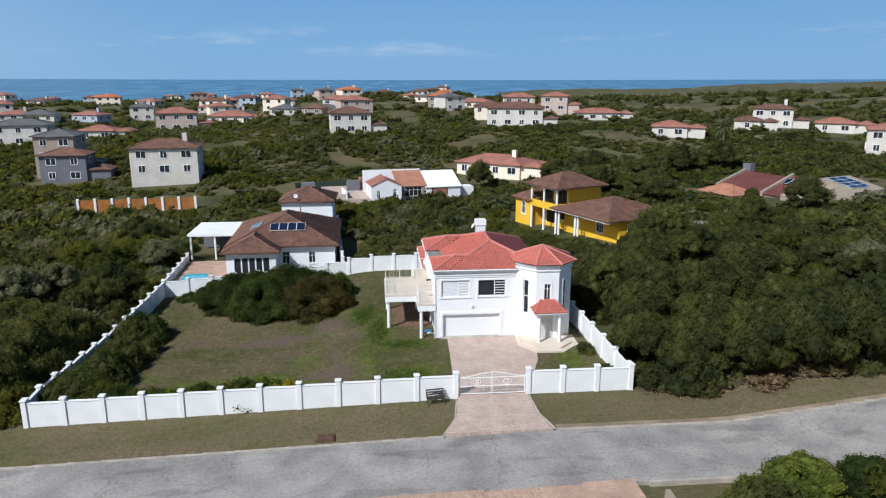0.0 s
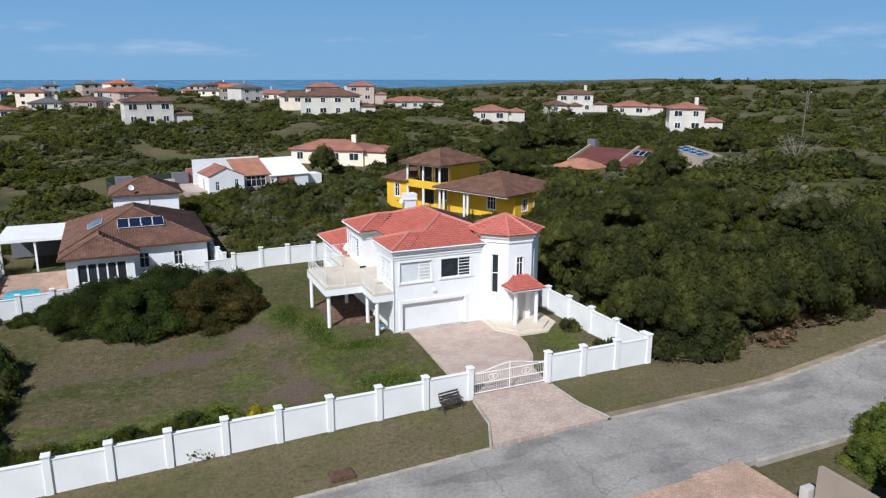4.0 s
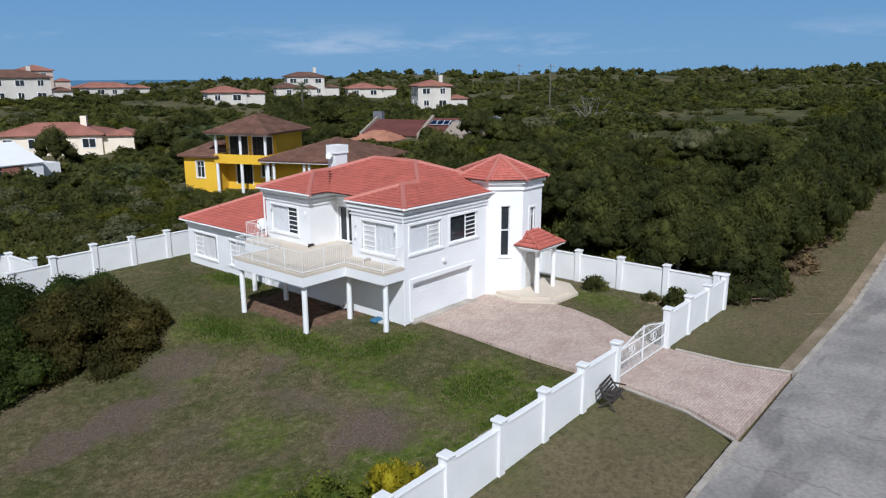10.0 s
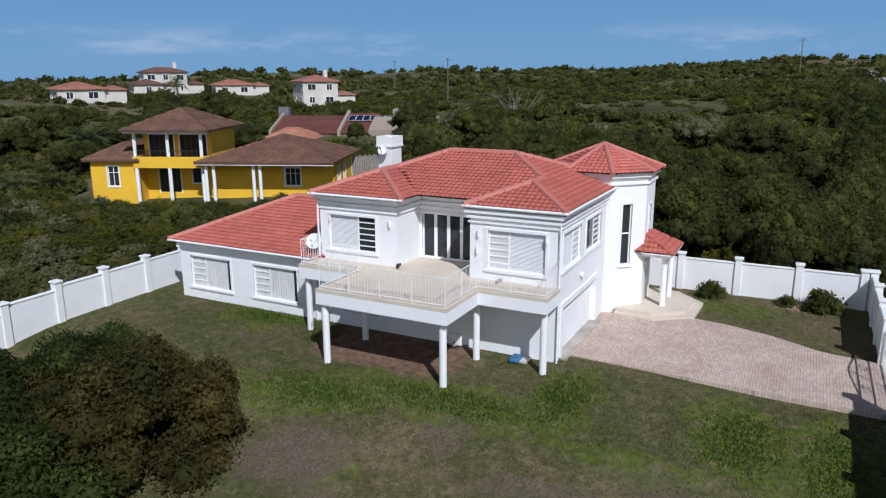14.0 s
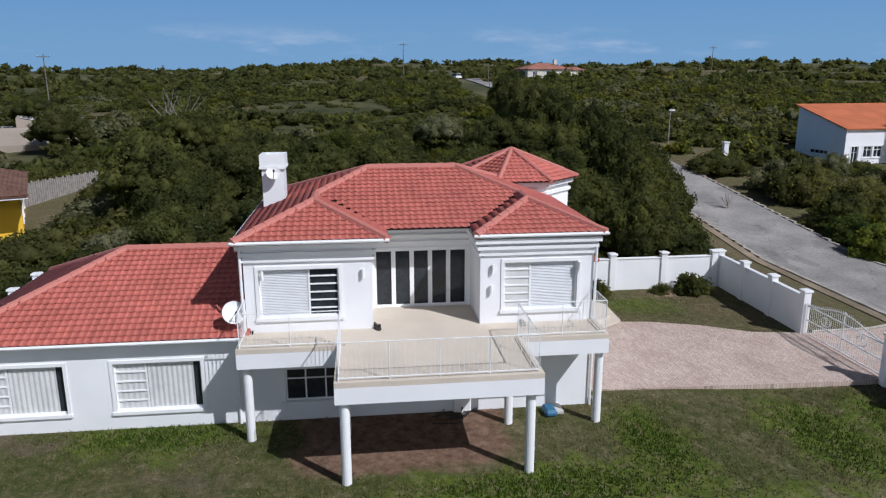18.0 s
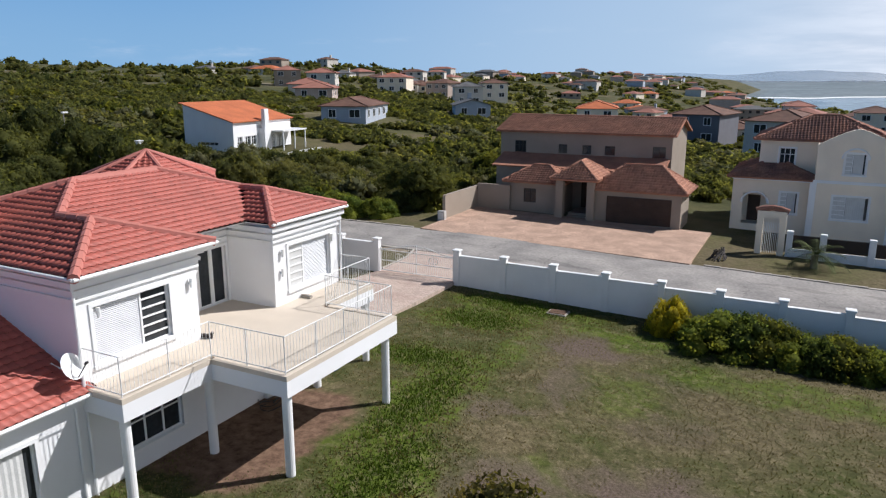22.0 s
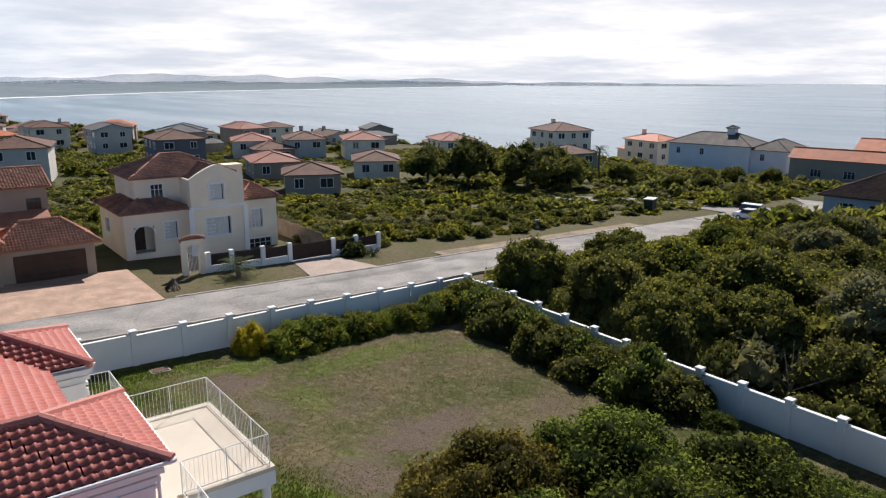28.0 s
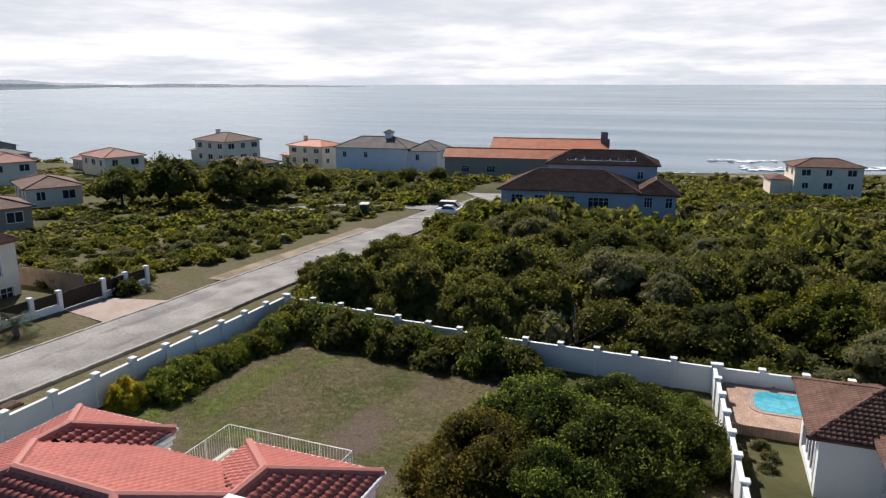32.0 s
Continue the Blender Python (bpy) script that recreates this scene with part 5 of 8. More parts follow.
part("balcony_parapet", boxes([(4.5, 11.1, 0.0, 0.2, 3.0, 3.5), (4.5, 4.7, 0.2, 2.2, 3.0, 3.5), (10.9, 11.1, 0.2, 2.2, 3.0, 3.5)]), YELLOW, yellow)
storey(yellow, 4.6, 11.0, 2.2, 8, 3.0, 5.85, YELLOW, {0: [(0.5, 2.8, 0.1 + 3.0, 5.3, "doors", "glass_door"), (3.4, 5.9, 3.1, 5.3, "doors", "glass_door")]}, None, True, BLACK)
roof_on(yellow, 4.5, 11.1, 0.0, 8, 5.85, "hip", BROWN, 1.75, 0.7)
part("fascia", boxes([(4.0, 11.6, -0.5, 0.2, 5.6, 5.83)]), TRIM, yellow)
for xx in (4.75, 7.8, 10.85):
    part("column", tube([(xx, 0.15, -2), (xx, 0.15, 2.5)], 0.17, 12), TRIM, yellow)
    part("column", tube([(xx, 0.12, 3.5), (xx, 0.12, 5.6)], 0.15, 12), TRIM, yellow)
bal = part("balcony_rail", tube([(4.8, 0.05, 4.05), (10.8, 0.05, 4.05)], 0.03, 6), BLACK, yellow)
for i in range(40):
    part("baluster", tube([(4.9 + 0.148 * i, 0.05, 3.5), (4.9 + 0.148 * i, 0.05, 4.05)], 0.012, 4), BLACK, bal)
storey(yellow, 11.0, 22.4, 1.5, 11.3, -2, 3.1, YELLOW, {0: [(6.9, 8.3, 0.8, 2.4)], 1: [(1.5, 2.6, 0.8, 2.3), (4, 5, 0.8, 2.3), (8, 9, 0.8, 2.3)]}, None, True)
roof_on(yellow, 11.0, 22.4, -0.4, 11.3, 3.1, "hip", BROWN, 2.0, 0.5)
part("fascia", boxes([(10.6, 22.9, -0.85, -0.6, 2.88, 3.06)]), TRIM, yellow)
for xx in (11.3, 12.0, 15.6, 16.2):
    part("column", tube([(xx, -0.3, -2), (xx, -0.3, 2.9)], 0.15, 12), TRIM, yellow)
FOOT += [(20.5, 38, 93.5, 121)]

# the taupe house across the street: local y runs away from the street
taupe = thing("house", "taupe two-storey house with terracotta tile roofs and double garage", "house", at=pose(14.0, 31.6, -0.1, 0, 0, 180))
TW = {0: [(1.4, 2.5, 4.3, 5.6), (5.6, 6.4, 4.6, 5.4), (7.8, 8.6, 4.6, 5.4), (9.8, 10.7, 4.6, 5.4), (13.9, 15.0, 4.2, 5.5)]}
storey(taupe, 0.4, 15.9, 5.6, 13, -1, 6.5, TAUPE, TW, ("gable", TERRA, 1.25, 0.4), False, BLACK)
storey(taupe, 1.0, 15.5, 3.2, 5.56, -1, 3.5, TAUPE, None, ("mono", TERRA, 1.0, 0.3), False)
storey(taupe, 3.6, 8.2, 0.0, 3.2, -1, 2.7, TAUPE, {0: [(1.3, 2.4, 0.9, 2.1)]}, ("hip", TERRA, 1.25, 0.5), False, BLACK)
storey(taupe, 11.2, 17.9, -0.6, 3.2, -1, 2.6, TAUPE, None, ("hip", TERRA, 1.8, 0.5), False)
tg = part("garage_door", boxes([(12.2, 17.2, -0.66, -0.6, -0.05, 2.05)]), DARKWOOD, taupe, "dark brown double garage door")
for i in range(4):
    part("door_slat", boxes([(12.25, 17.15, -0.69, -0.66, 0.02 + 0.5 * i, 0.48 + 0.5 * i)]), DARKWOOD, tg)
for xx in (8.4, 11.0):
    part("porch_pier", boxes([(xx - 0.3, xx + 0.3, -1.2, -0.6, -0.6, 3.3)]), TAUPE, taupe)
roof_on(taupe, 8.1, 11.3, -1.3, 3.2, 3.3, "hip", TERRA, 1.3, 0.4)
for i in range(4):
    part("entrance_step", boxes([(8.8, 10.6, -0.8 + 0.32 * i, 3.0, -0.5 + 0.2 * i, -0.3 + 0.2 * i)]), TAUPE, taupe)
part("front_door", boxes([(9.0, 10.4, 3.1, 3.17, 0.3, 2.6)]), DARKWOOD, taupe)
FOOT += [(-6.5, 15, 17, 41)]
forecourt = part("forecourt", prism([(13.2, 32), (-6.2, 32), (-6.2, 42.3), (13.2, 42.3)][::-1], -1.2, [gz(13.2, 42) + 0.1, gz(-6.2, 42) + 0.1, gz(-6.2, 32) + 0.14, gz(13.2, 32) + 0.14]), PAVE_ORANGE)
tagged(forecourt, "orange brick-paved forecourt of the taupe house", "paving", kind="structure")
boundary_t = thing("garden_wall", "taupe plastered side wall beside the forecourt", "garden wall", "boundary walls")
part("panel", boxes([(13.2, 13.45, 31.8, 38.2, -0.6, 2.0)]), TAUPE, boundary_t)
part("panel", boxes([(10.2, 13.2, 31.8, 32.05, -0.6, 2.2)]), TAUPE, boundary_t)

# the cream house across the street
cream = thing("house", "cream three-storey house with red-brown tiles and a rounded gable", "house", at=pose(-7.1, 28.9, -0.9, 0, 0, 180))
storey(cream, 0, 5.6, 0.4, 9, -1.5, 4.6, CREAM, {0: [(0.8, 2.5, 0.9, 3.3, "void"), (3.4, 4.6, 1.9, 3.5, "curtain")], 3: [(2, 3.4, 2, 3.4)]}, ("hip", CREAMROOF, 1.3, 0.4), True)
storey(cream, 5.6, 10.6, -0.6, 9, -1.5, 7.2, CREAM, {0: [(1.3, 3.6, 1.9, 3.6, "curtain"), (1.8, 3.1, 5.2, 6.7, "curtain")]}, None, True)
storey(cream, 10.6, 14.2, 0.3, 9, -1.5, 4.9, CREAM, {0: [(1.0, 2.1, 2.0, 3.8, "curtain"), (0.6, 2.9, -0.6, 0.9)], 1: [(3, 4.2, 2, 3.6)]}, ("hip", CREAMROOF, 1.3, 0.4), True)
storey(cream, 1.6, 10.4, 2.2, 9, 4.6, 7.4, CREAM, {0: [(1.4, 2.5, 0.6 + 4.6, 6.7)]}, ("hip", CREAMROOF, 1.7, 0.5), True)
gbm = bmesh.new()
gp = [(5.5, 7.2)] + [(8.1 - 2.6 * math.cos(math.pi * i / 16), 7.2 + 1.25 * (1 - abs(math.cos(math.pi * i / 16)) ** 1.35)) for i in range(17)] + [(10.7, 7.2)]
fa, fb = [gbm.verts.new((a, -0.65, b)) for a, b in gp], [gbm.verts.new((a, -0.3, b)) for a, b in gp]
gbm.faces.new(fa), gbm.faces.new(fb[::-1])
for i in range(len(gp)):
    j = (i + 1) % len(gp)
    if math.dist(gp[i], gp[j]) > 1e-5:
        gbm.faces.new((fa[i], fb[i], fb[j], fa[j]))
part("curved_gable", gbm, CREAM, cream)
part("porch_back", boxes([(0.5, 2.9, 1.7, 1.85, 0.6, 3.6)]), CREAM, cream)
part("porch_door", boxes([(1.1, 2.0, 1.62, 1.7, 0.95, 3.0)]), DARKWOOD, cream, "dark timber front door")
part("porch_floor", boxes([(0.6, 2.8, 0.64, 1.7, 0.6, 0.9)]), DECKTILE, cream)
part("arch_moulding", tube([(1.65 - 0.95 * math.cos(math.pi * k / 12), 0.38, 2.55 + 0.85 * math.sin(math.pi * k / 12)) for k in range(13)], 0.09, 6), TRIM, cream)
part("gable_arch", tube([(8.05 - 0.85 * math.cos(math.pi * k / 12), -0.62, 6.3 + 0.75 * math.sin(math.pi * k / 12)) for k in range(13)], 0.07, 6), TRIM, cream)
for px in (5.55, 10.65):
    part("pilaster", boxes([(px - 0.22, px + 0.22, -0.72, -0.61, -1.4, 4.5)]), TRIM, cream)
roof_on(cream, 5.9, 10.3, -0.2, 7, 7.25, "gable", CREAMROOF, 1.1, 0.05, True, False)
part("chimney", boxes([(10.7, 12.4, 4, 5.4, 4, 7.6), (10.6, 12.5, 3.9, 5.5, 7.6, 7.8)]), CREAM, cream)
part("string_course", boxes([(5.5, 10.7, -0.7, -0.6, 4.5, 4.7), (-0.05, 5.6, 0.3, 0.4, 4.35, 4.55)]), TRIM, cream)
FOOT += [(-23, -6.5, 19, 42)]
fence = thing("fence", "low white wall with dark slatted panels between posts", "fence", "street fences")
fx = [-11.6, -13.6, -16.4, -18.95, -23.35, -25.8, -28.3]
for a, b in zip(fx, fx[1:]):
    zz = gz(a, 36.1)
    part("post", box(a - 0.2, a + 0.2, 35.9, 36.3, zz - 0.5, zz + 1.75, 0.02), WHITE, fence)
    low = 0.55 if a != -18.95 else 0.05
    part("plinth", boxes([(b + 0.2, a - 0.2, 36.0, 36.2, zz - 0.6, zz + low)]), WHITE, fence)
    pan = part("panel", boxes([(b + 0.2, a - 0.2, 36.08, 36.1, zz + low + 0.05, zz + 1.45)]), BLACK, fence, "dark slatted fence panel")
    n = int((a - b) / 0.14)
    for i in range(n):
        u = b + 0.25 + (a - b - 0.5) * i / (n - 1)
        part("slat", boxes([(u - 0.035, u + 0.035, 36.1, 36.13, zz + low + 0.02, zz + 1.5)]), DARKWOOD, pan)
zz = gz(fx[-1], 36.1)
part("post", box(fx[-1] - 0.2, fx[-1] + 0.2, 35.9, 36.3, zz - 0.5, zz + 1.75, 0.02), WHITE, fence)
gatehouse = thing("garden_gateway", "cream arched gateway with pale pedestrian gate and tiled top", "gateway", at=pose(-10.4, 36.1, gz(-10.4, 36.1)))
part("pier", boxes([(-0.9, -0.5, -0.25, 0.25, -0.4, 2.5)]), CREAM, gatehouse)
part("pier", boxes([(0.5, 0.9, -0.25, 0.25, -0.4, 2.5)]), CREAM, gatehouse)
part("arch", boxes([(-0.9, 0.9, -0.25, 0.25, 2.5, 2.95)]), CREAM, gatehouse)
part("tiled_top", tube([(-1.0, 0, 2.95), (-0.5, 0, 3.12), (0, 0, 3.18), (0.5, 0, 3.12), (1.0, 0, 2.95)], 0.2, 8), CREAMROOF, gatehouse)
for i in range(9):
    part("gate_bar", tube([(-0.45 + 0.11 * i, 0.1, 0.1), (-0.45 + 0.11 * i, 0.1, 2.2)], 0.018, 5), WHITE, gatehouse)
timber = thing("timber_fence", "weathered grey timber plank fence beside the cream house", "fence", "street fences")
for i in range(60):
    y = 33.5 - 0.24 * i
    part("plank", boxes([(-23.6, -23.55, y - 0.11, y + 0.11, gz(-23.6, y) - 0.3, gz(-23.6, y) + 1.75 + 0.05 * math.sin(i * 2.3))]), WOOD, timber)

# the white house with the orange mono-pitch roof
orange = thing("house", "white house with orange mono-pitch roof and tapered chimney", "house", at=pose(47.2, 25.6, 2.0, 0, 0, -84))
storey(orange, 0, 11.8, 0, 7.0, -2, 4.2, PLASTER, {0: [(0.8, 1.6, 0.6, 2.4), (2.2, 3.2, 1.3, 2.4), (3.4, 4.4, 1.3, 2.4), (7, 8.2, 0.0, 2.3, "doors", "glass_door"), (8.8, 10.4, 0.0, 2.3, "doors", "glass_door")], 3: [(2.2, 4.8, 1.4, 1.8)]}, ("mono", ORANGE, 2.15, 0.3, False), True)
part("gable_wall", prism([(0, 0), (0.2, 0), (0.2, 7), (0, 7)], 4.18, [4.2, 4.2, 6.1, 6.1]), PLASTER, orange)
part("gable_wall", prism([(11.6, 0), (11.8, 0), (11.8, 7), (11.6, 7)], 4.18, [4.2, 4.2, 6.1, 6.1]), PLASTER, orange)
part("back_wall", boxes([(0.2, 11.6, 6.8, 7, 4.2, 6.1)]), PLASTER, orange)
part("chimney", prism([(4.9, -0.9), (6.2, -0.9), (6.2, 0), (4.9, 0)], -2, 3.2), PLASTER, orange)
part("chimney_shaft", boxes([(5.15, 5.95, -0.8, -0.31, 3.2, 5.5)]), PLASTER, orange)
part("veranda_roof", boxes([(6.3, 11.6, -2.6, 0, 2.75, 2.9)]), METAL, orange)
for xx in (6.5, 9.0, 11.4):
    part("veranda_post", tube([(xx, -2.4, -2), (xx, -2.4, 2.75)], 0.1, 8), TRIM, orange)
for i in range(26):
    part("picket", boxes([(4 + 0.3 * i, 4.14 + 0.3 * i, -4.6, -4.55, -1.6, 0.55)]), METAL, orange)
FOOT += [(40, 57, 8, 30)]

# ---- further houses ----
WALLS = {"w": FARWHITE, "c": CREAM, "t": TAUPE, "g": BLUEGREY, "d": DARKGREY, "p": PINK}
ROOFS = {"b": BROWN, "r": REDFAR, "o": ORANGE, "g": GREY}


def simple_windows(parent, x0, x1, y0, y1, z0, storeys, sides, framed=True):
    """Framed windows on the four sides of a far house, a mesh each."""
    for s in range(storeys):
        zb = z0 + 0.95 + 2.9 * s
        for side in sides:
            L = (x1 - x0) if side in (0, 2) else (y1 - y0)
            n = max(1, int(L / 3.6))
            p = [(x0, y0), (x1, y0), (x1, y1), (x0, y1)]
            m = frame_of(p[side], p[(side + 1) % 4])
            for i in range(n):
                u = L * (i + 0.5) / n
                w = 0.9 if (i + s) % 2 else 0.6
                g = part("window", boxes([(u - w, u + w, -0.05, 0.05, zb, zb + 1.3)], m), GLASS, parent)
                if framed:
                    part("frame", boxes([(u - w - 0.1, u - w, -0.08, 0.02, zb - 0.1, zb + 1.4), (u + w, u + w + 0.1, -0.08, 0.02, zb - 0.1, zb + 1.4), (u - w, u + w, -0.08, 0.02, zb + 1.3, zb + 1.4), (u - w, u + w, -0.08, 0.02, zb - 0.1, zb), (u - 0.04, u + 0.04, -0.08, 0.02, zb, zb + 1.3)], m), TRIM, g)


COLOUR = {"w": "white", "c": "cream", "t": "taupe", "g": "pale grey-blue", "d": "dark grey", "p": "pinkish beige"}
TILE = {"b": "brown", "r": "faded red", "o": "orange", "g": "grey"}


def far_house(x, y, w, d, storeys, yaw, wall, roof, z=None, chimney=False, kind="hip", lean=True, caps=True, sides=(0, 1, 2, 3)):
    """A house further off: walls, windows, roof, and a lower side building."""
    z = gz(x, y) if z is None else max(z, gz(x, y) - 0.3)
    ob = thing("house", "%s %s house with %s %s roof" % (COLOUR[wall], ("single-storey", "two-storey", "three-storey")[storeys - 1], TILE[roof], "tile" if kind != "flat" else "flat"), "house", "houses of the village", at=pose(x, y, z, 0, 0, yaw))
    h = 2.9 * storeys
    GABLE[0] = WALLS[wall]
    part("wall", boxes([(-w / 2, w / 2, -d / 2, d / 2, -3.0, h)]), WALLS[wall], ob)
    roof_on(ob, -w / 2, w / 2, -d / 2, d / 2, h + 0.005, kind, ROOFS[roof], min(w, d) * 0.17, 0.5, False, caps)
    simple_windows(ob, -w / 2, w / 2, -d / 2, d / 2, 0, storeys, sides, math.hypot(x, y - 66) < 290)
    if lean:
        part("side_wall", boxes([(w / 2 + 0.01, w / 2 + 4.5, -d / 2 + 0.6, d / 2 - 1.5, -3, 2.7)]), WALLS[wall], ob)
        roof_on(ob, w / 2 + 0.45, w / 2 + 4.5, -d / 2 + 0.6, d / 2 - 1.5, 2.71, "hip", ROOFS[roof], 0.9, 0.4, False, False)
    if chimney:
        part("chimney", boxes([(w / 4, w / 4 + 0.9, -0.4, 0.5, h, h + 2.6)]), WALLS[wall], ob)
    r = max(w, d) * 0.5 + (1.6 if lean else 0.3)
    FOOT.append((x - r, x + r, y - r, y + r))
    return ob


for spec in (
        (-44, 160, 13, 9, 2, 6, "w", "b", 2.2, True, "hip", False), (-70, 172, 8, 9, 3, 5, "t", "g", -2.0), (-66, 165, 9, 7, 2, 5, "d", "b", -2.5),
        (-98, 216, 14, 9, 2, 10, "w", "g", 1.0), (-80, 223, 10, 8, 1, 0, "w", "r", 4.0), (-63, 241, 12, 9, 2, 12, "p", "r", 4.5),
        (-51, 267, 15, 9, 1, 0, "c", "r", 5.0), (-8, 212, 11, 9, 2, 6, "w", "b", 5.2), (43, 230, 17, 10, 2, -14, "w", "b", 4.0, True),
        (25.5, 161, 15, 9, 1, -36, "c", "r", 0.4, True), (77, 255, 15, 8, 1, -10, "w", "r", 6.5), (69, 283, 10, 9, 2, -20, "p", "r", 9.0),
        (40, 262, 11, 8, 1, -8, "c", "b", 9.0), (56, 290, 12, 8, 2, -8, "p", "r", 8.5), (79, 196, 9, 8, 1, -24, "w", "r", 4.2), (119, 215, 11, 7, 2, -30, "w", "b", 7.0, True),
        (108, 209, 7, 7, 1, -30, "w", "b", 6.8), (130, 201, 10, 8, 1, -35, "w", "r", 4.0), (185, 21, 13, 9, 1, -80, "w", "r", 9.6, True)):
    far_house(*spec)
white_tower = far_house(117.5, 163, 8.4, 8.0, 2, -35, "w", "r", 4.2, True)
for spec in (
        (64, -24, 17, 8, 1, -70, "g", "b", 2.0), (60, -66, 12, 8, 1, -60, "g", "g", -0.5, True, "gable"), (133, -107, 13, 9, 2, -60, "w", "r", 6.5), (157, -118, 13, 9, 2, -50, "t", "r", 7.5),
        (39, -100, 18, 10, 1, -75, "c", "o", 1.0), (88, -123, 10, 9, 2, -60, "w", "g", 3.0), (14, -109, 17, 9, 1, -80, "w", "b", -2.0), (-7, -174, 12, 9, 2, -85, "w", "r", -3.0),
        (-41, -66, 13, 10, 2, -95, "d", "b", -6.0), (-39, -116, 11, 9, 2, -90, "w", "g", -3.5, False, "gable"), (-26, -129, 12, 9, 2, -90, "c", "b", -3), (-64, -129, 13, 9, 2, -95, "g", "g", -5),
        (-63, -66, 12, 9, 1, -100, "t", "b", -8.5), (100, -60, 14, 9, 1, -60, "p", "r", 3.5), (112, -72, 12, 9, 1, -60, "w", "r", 4.0), (95, -160, 14, 9, 2, -60, "c", "b", 4.0),
        (-161, -29, 13, 9, 2, -100, "c", "o", -6.6, True), (-135, -40, 13, 11, 2, -105, "c", "b", -3.4, True), (-110, -14, 9, 9, 1, -105, "t", "b", -3.0), (-63, -19, 12, 8, 1, -120, "c", "b", -1.8), (-42, -4, 9, 8, 1, -115, "t", "b", -1.2), (-46, -27, 12, 8, 1, -105, "t", "r", -1.6), (-62, -74, 13, 9, 1, -110, "c", "r", -1.8),
        (-72, -66, 13, 9, 1, -110, "w", "b", -1.4, True), (-82, -55, 14, 9, 1, -115, "c", "r", -1.2), (-104, -48, 12, 9, 1, -110, "c", "r", -2.0), (-112, -60, 14, 9, 1, -110, "p", "r", -6), (-161, 105, 14, 9, 2, -80, "c", "b", -7.0)):
    far_house(*spec)

# the house with the small lantern on its roof
lantern = thing("house", "white villa with grey-brown hip roof and a small roof lantern", "house", at=pose(-152, 1.5, -4.2, 0, 0, 97))
storey(lantern, -15, 5, -5, 6, -3, 4.6, PLASTER, {1: [(2, 3, 2, 3.6), (6, 7, 2, 3.6)], 0: [(2, 3, 2, 3.5), (8, 9, 2, 3.5)]}, ("hip", GREYROOF, 2.6, 0.6, False))
storey(lantern, 5.02, 13, -4, 8, -3, 4.0, PLASTER, {1: [(4, 5, 1.5, 3)], 0: [(2, 3, 1.5, 3)]}, ("hip", GREYROOF, 2.2, 0.6, False))
part("lantern_base", boxes([(-2.6, -0.8, -0.4, 1.4, 6.6, 8.3)]), PLASTER, lantern)
roof_on(lantern, -2.6, -0.8, -0.4, 1.4, 8.3, "hip", GREYROOF, 0.7, 0.3, False)
FOOT += [(-162, -143, -16, 17)]
# the long house with solar panels at the junction
big = thing("house", "pale grey house with brown roof and a solar array", "house", at=pose(-87.7, 64.9, -2.0, 0, 0, 98))
storey(big, -12, 8, -4, 6, -2, 3.5, BLUEGREY, {1: [(3, 4.2, 1, 2.6)], 0: [(1.5, 3.4, 1.2, 2.7), (5, 7, 1.2, 2.7), (9, 11, 1.2, 2.7), (13, 16, 1.0, 2.6)]}, ("hip", BROWN, 2.6, 0.6))
storey(big, 8.02, 13.5, -3, 6, -2, 3.2, BLUEGREY, {0: [(1, 2.2, 1.2, 2.7), (4, 5, 1.2, 2.7)], 1: [(3, 4, 1, 2)]}, ("hip", BROWN, 1.8, 0.6))
storey(big, -6, 11, 6.02, 13, -2, 6.4, BLUEGREY, {0: [(14, 15, 4.2, 5.4)], 1: [(2, 3.4, 4, 5.4)]}, ("hip", BROWN, 2.0, 0.5))
solar_panel(big, (-3, 6.5, 6.8), (1, 0, 0), (0, 1, 0.44), 8, 1, 1.3, 1.9)
FOOT += [(-103, -80.5, 51, 81)]
hall = thing("house", "long grey house with orange tile roof and tall chimney", "house", at=pose(-143, 40, -4.8, 0, 0, 98))
storey(hall, -18, 17, -6, 0, -2, 5.0, TAUPE, {0: [(4, 6, 1.5, 3), (10, 12, 1.5, 3)]}, ("gable", ORANGE, 1.9, 0.4, False))
storey(hall, -8, 19, 0.02, 9, -2, 6.6, TAUPE, {}, ("gable", ORANGE, 2.2, 0.4, False))
part("chimney", boxes([(17.4, 19, 3, 4.4, 5, 10.6)]), DARKGREY, hall)
FOOT += [(-158, -134, 20, 62)]

# the unfinished house with the white gable, behind
walls_w = thing("house", "white gabled house with red, brown and white roofs, partly unfinished", "house", at=pose(0.5, 136.2, 0.4, 0, 0, 10))
storey(walls_w, -2.7, 2.8, -2, 4.2, -3, 2.6, PLASTER, {0: [(1.0, 1.6, 0.3, 1.7), (4.0, 4.6, 0.5, 1.9)], 3: [(2.6, 3.6, 0.2, 1.9)]}, ("gable", REDFAR, 1.25, 0.1, False))
part("parapet", boxes([(-2.9, 8.2, 6.4, 6.6, -1, 4.4)]), PLASTER, walls_w)
storey(walls_w, 2.82, 8, 0.5, 6.35, -3, 2.0, TAUPE, {0: [(1.2, 4.4, 0.1, 1.8)]}, ("mono", TERRA, 2.2, 0.15, False))
storey(walls_w, 8.02, 14.6, 0.3, 6.35, -3, 1.7, PLASTER, {0: [(1.0, 4.2, 0.0, 1.5)]}, ("mono", TRIM, 2.3, 0.25, False))
part("red_door", boxes([(9.4, 12.0, 0.22, 0.3, -0.6, 1.4)]), REDFAR, walls_w)
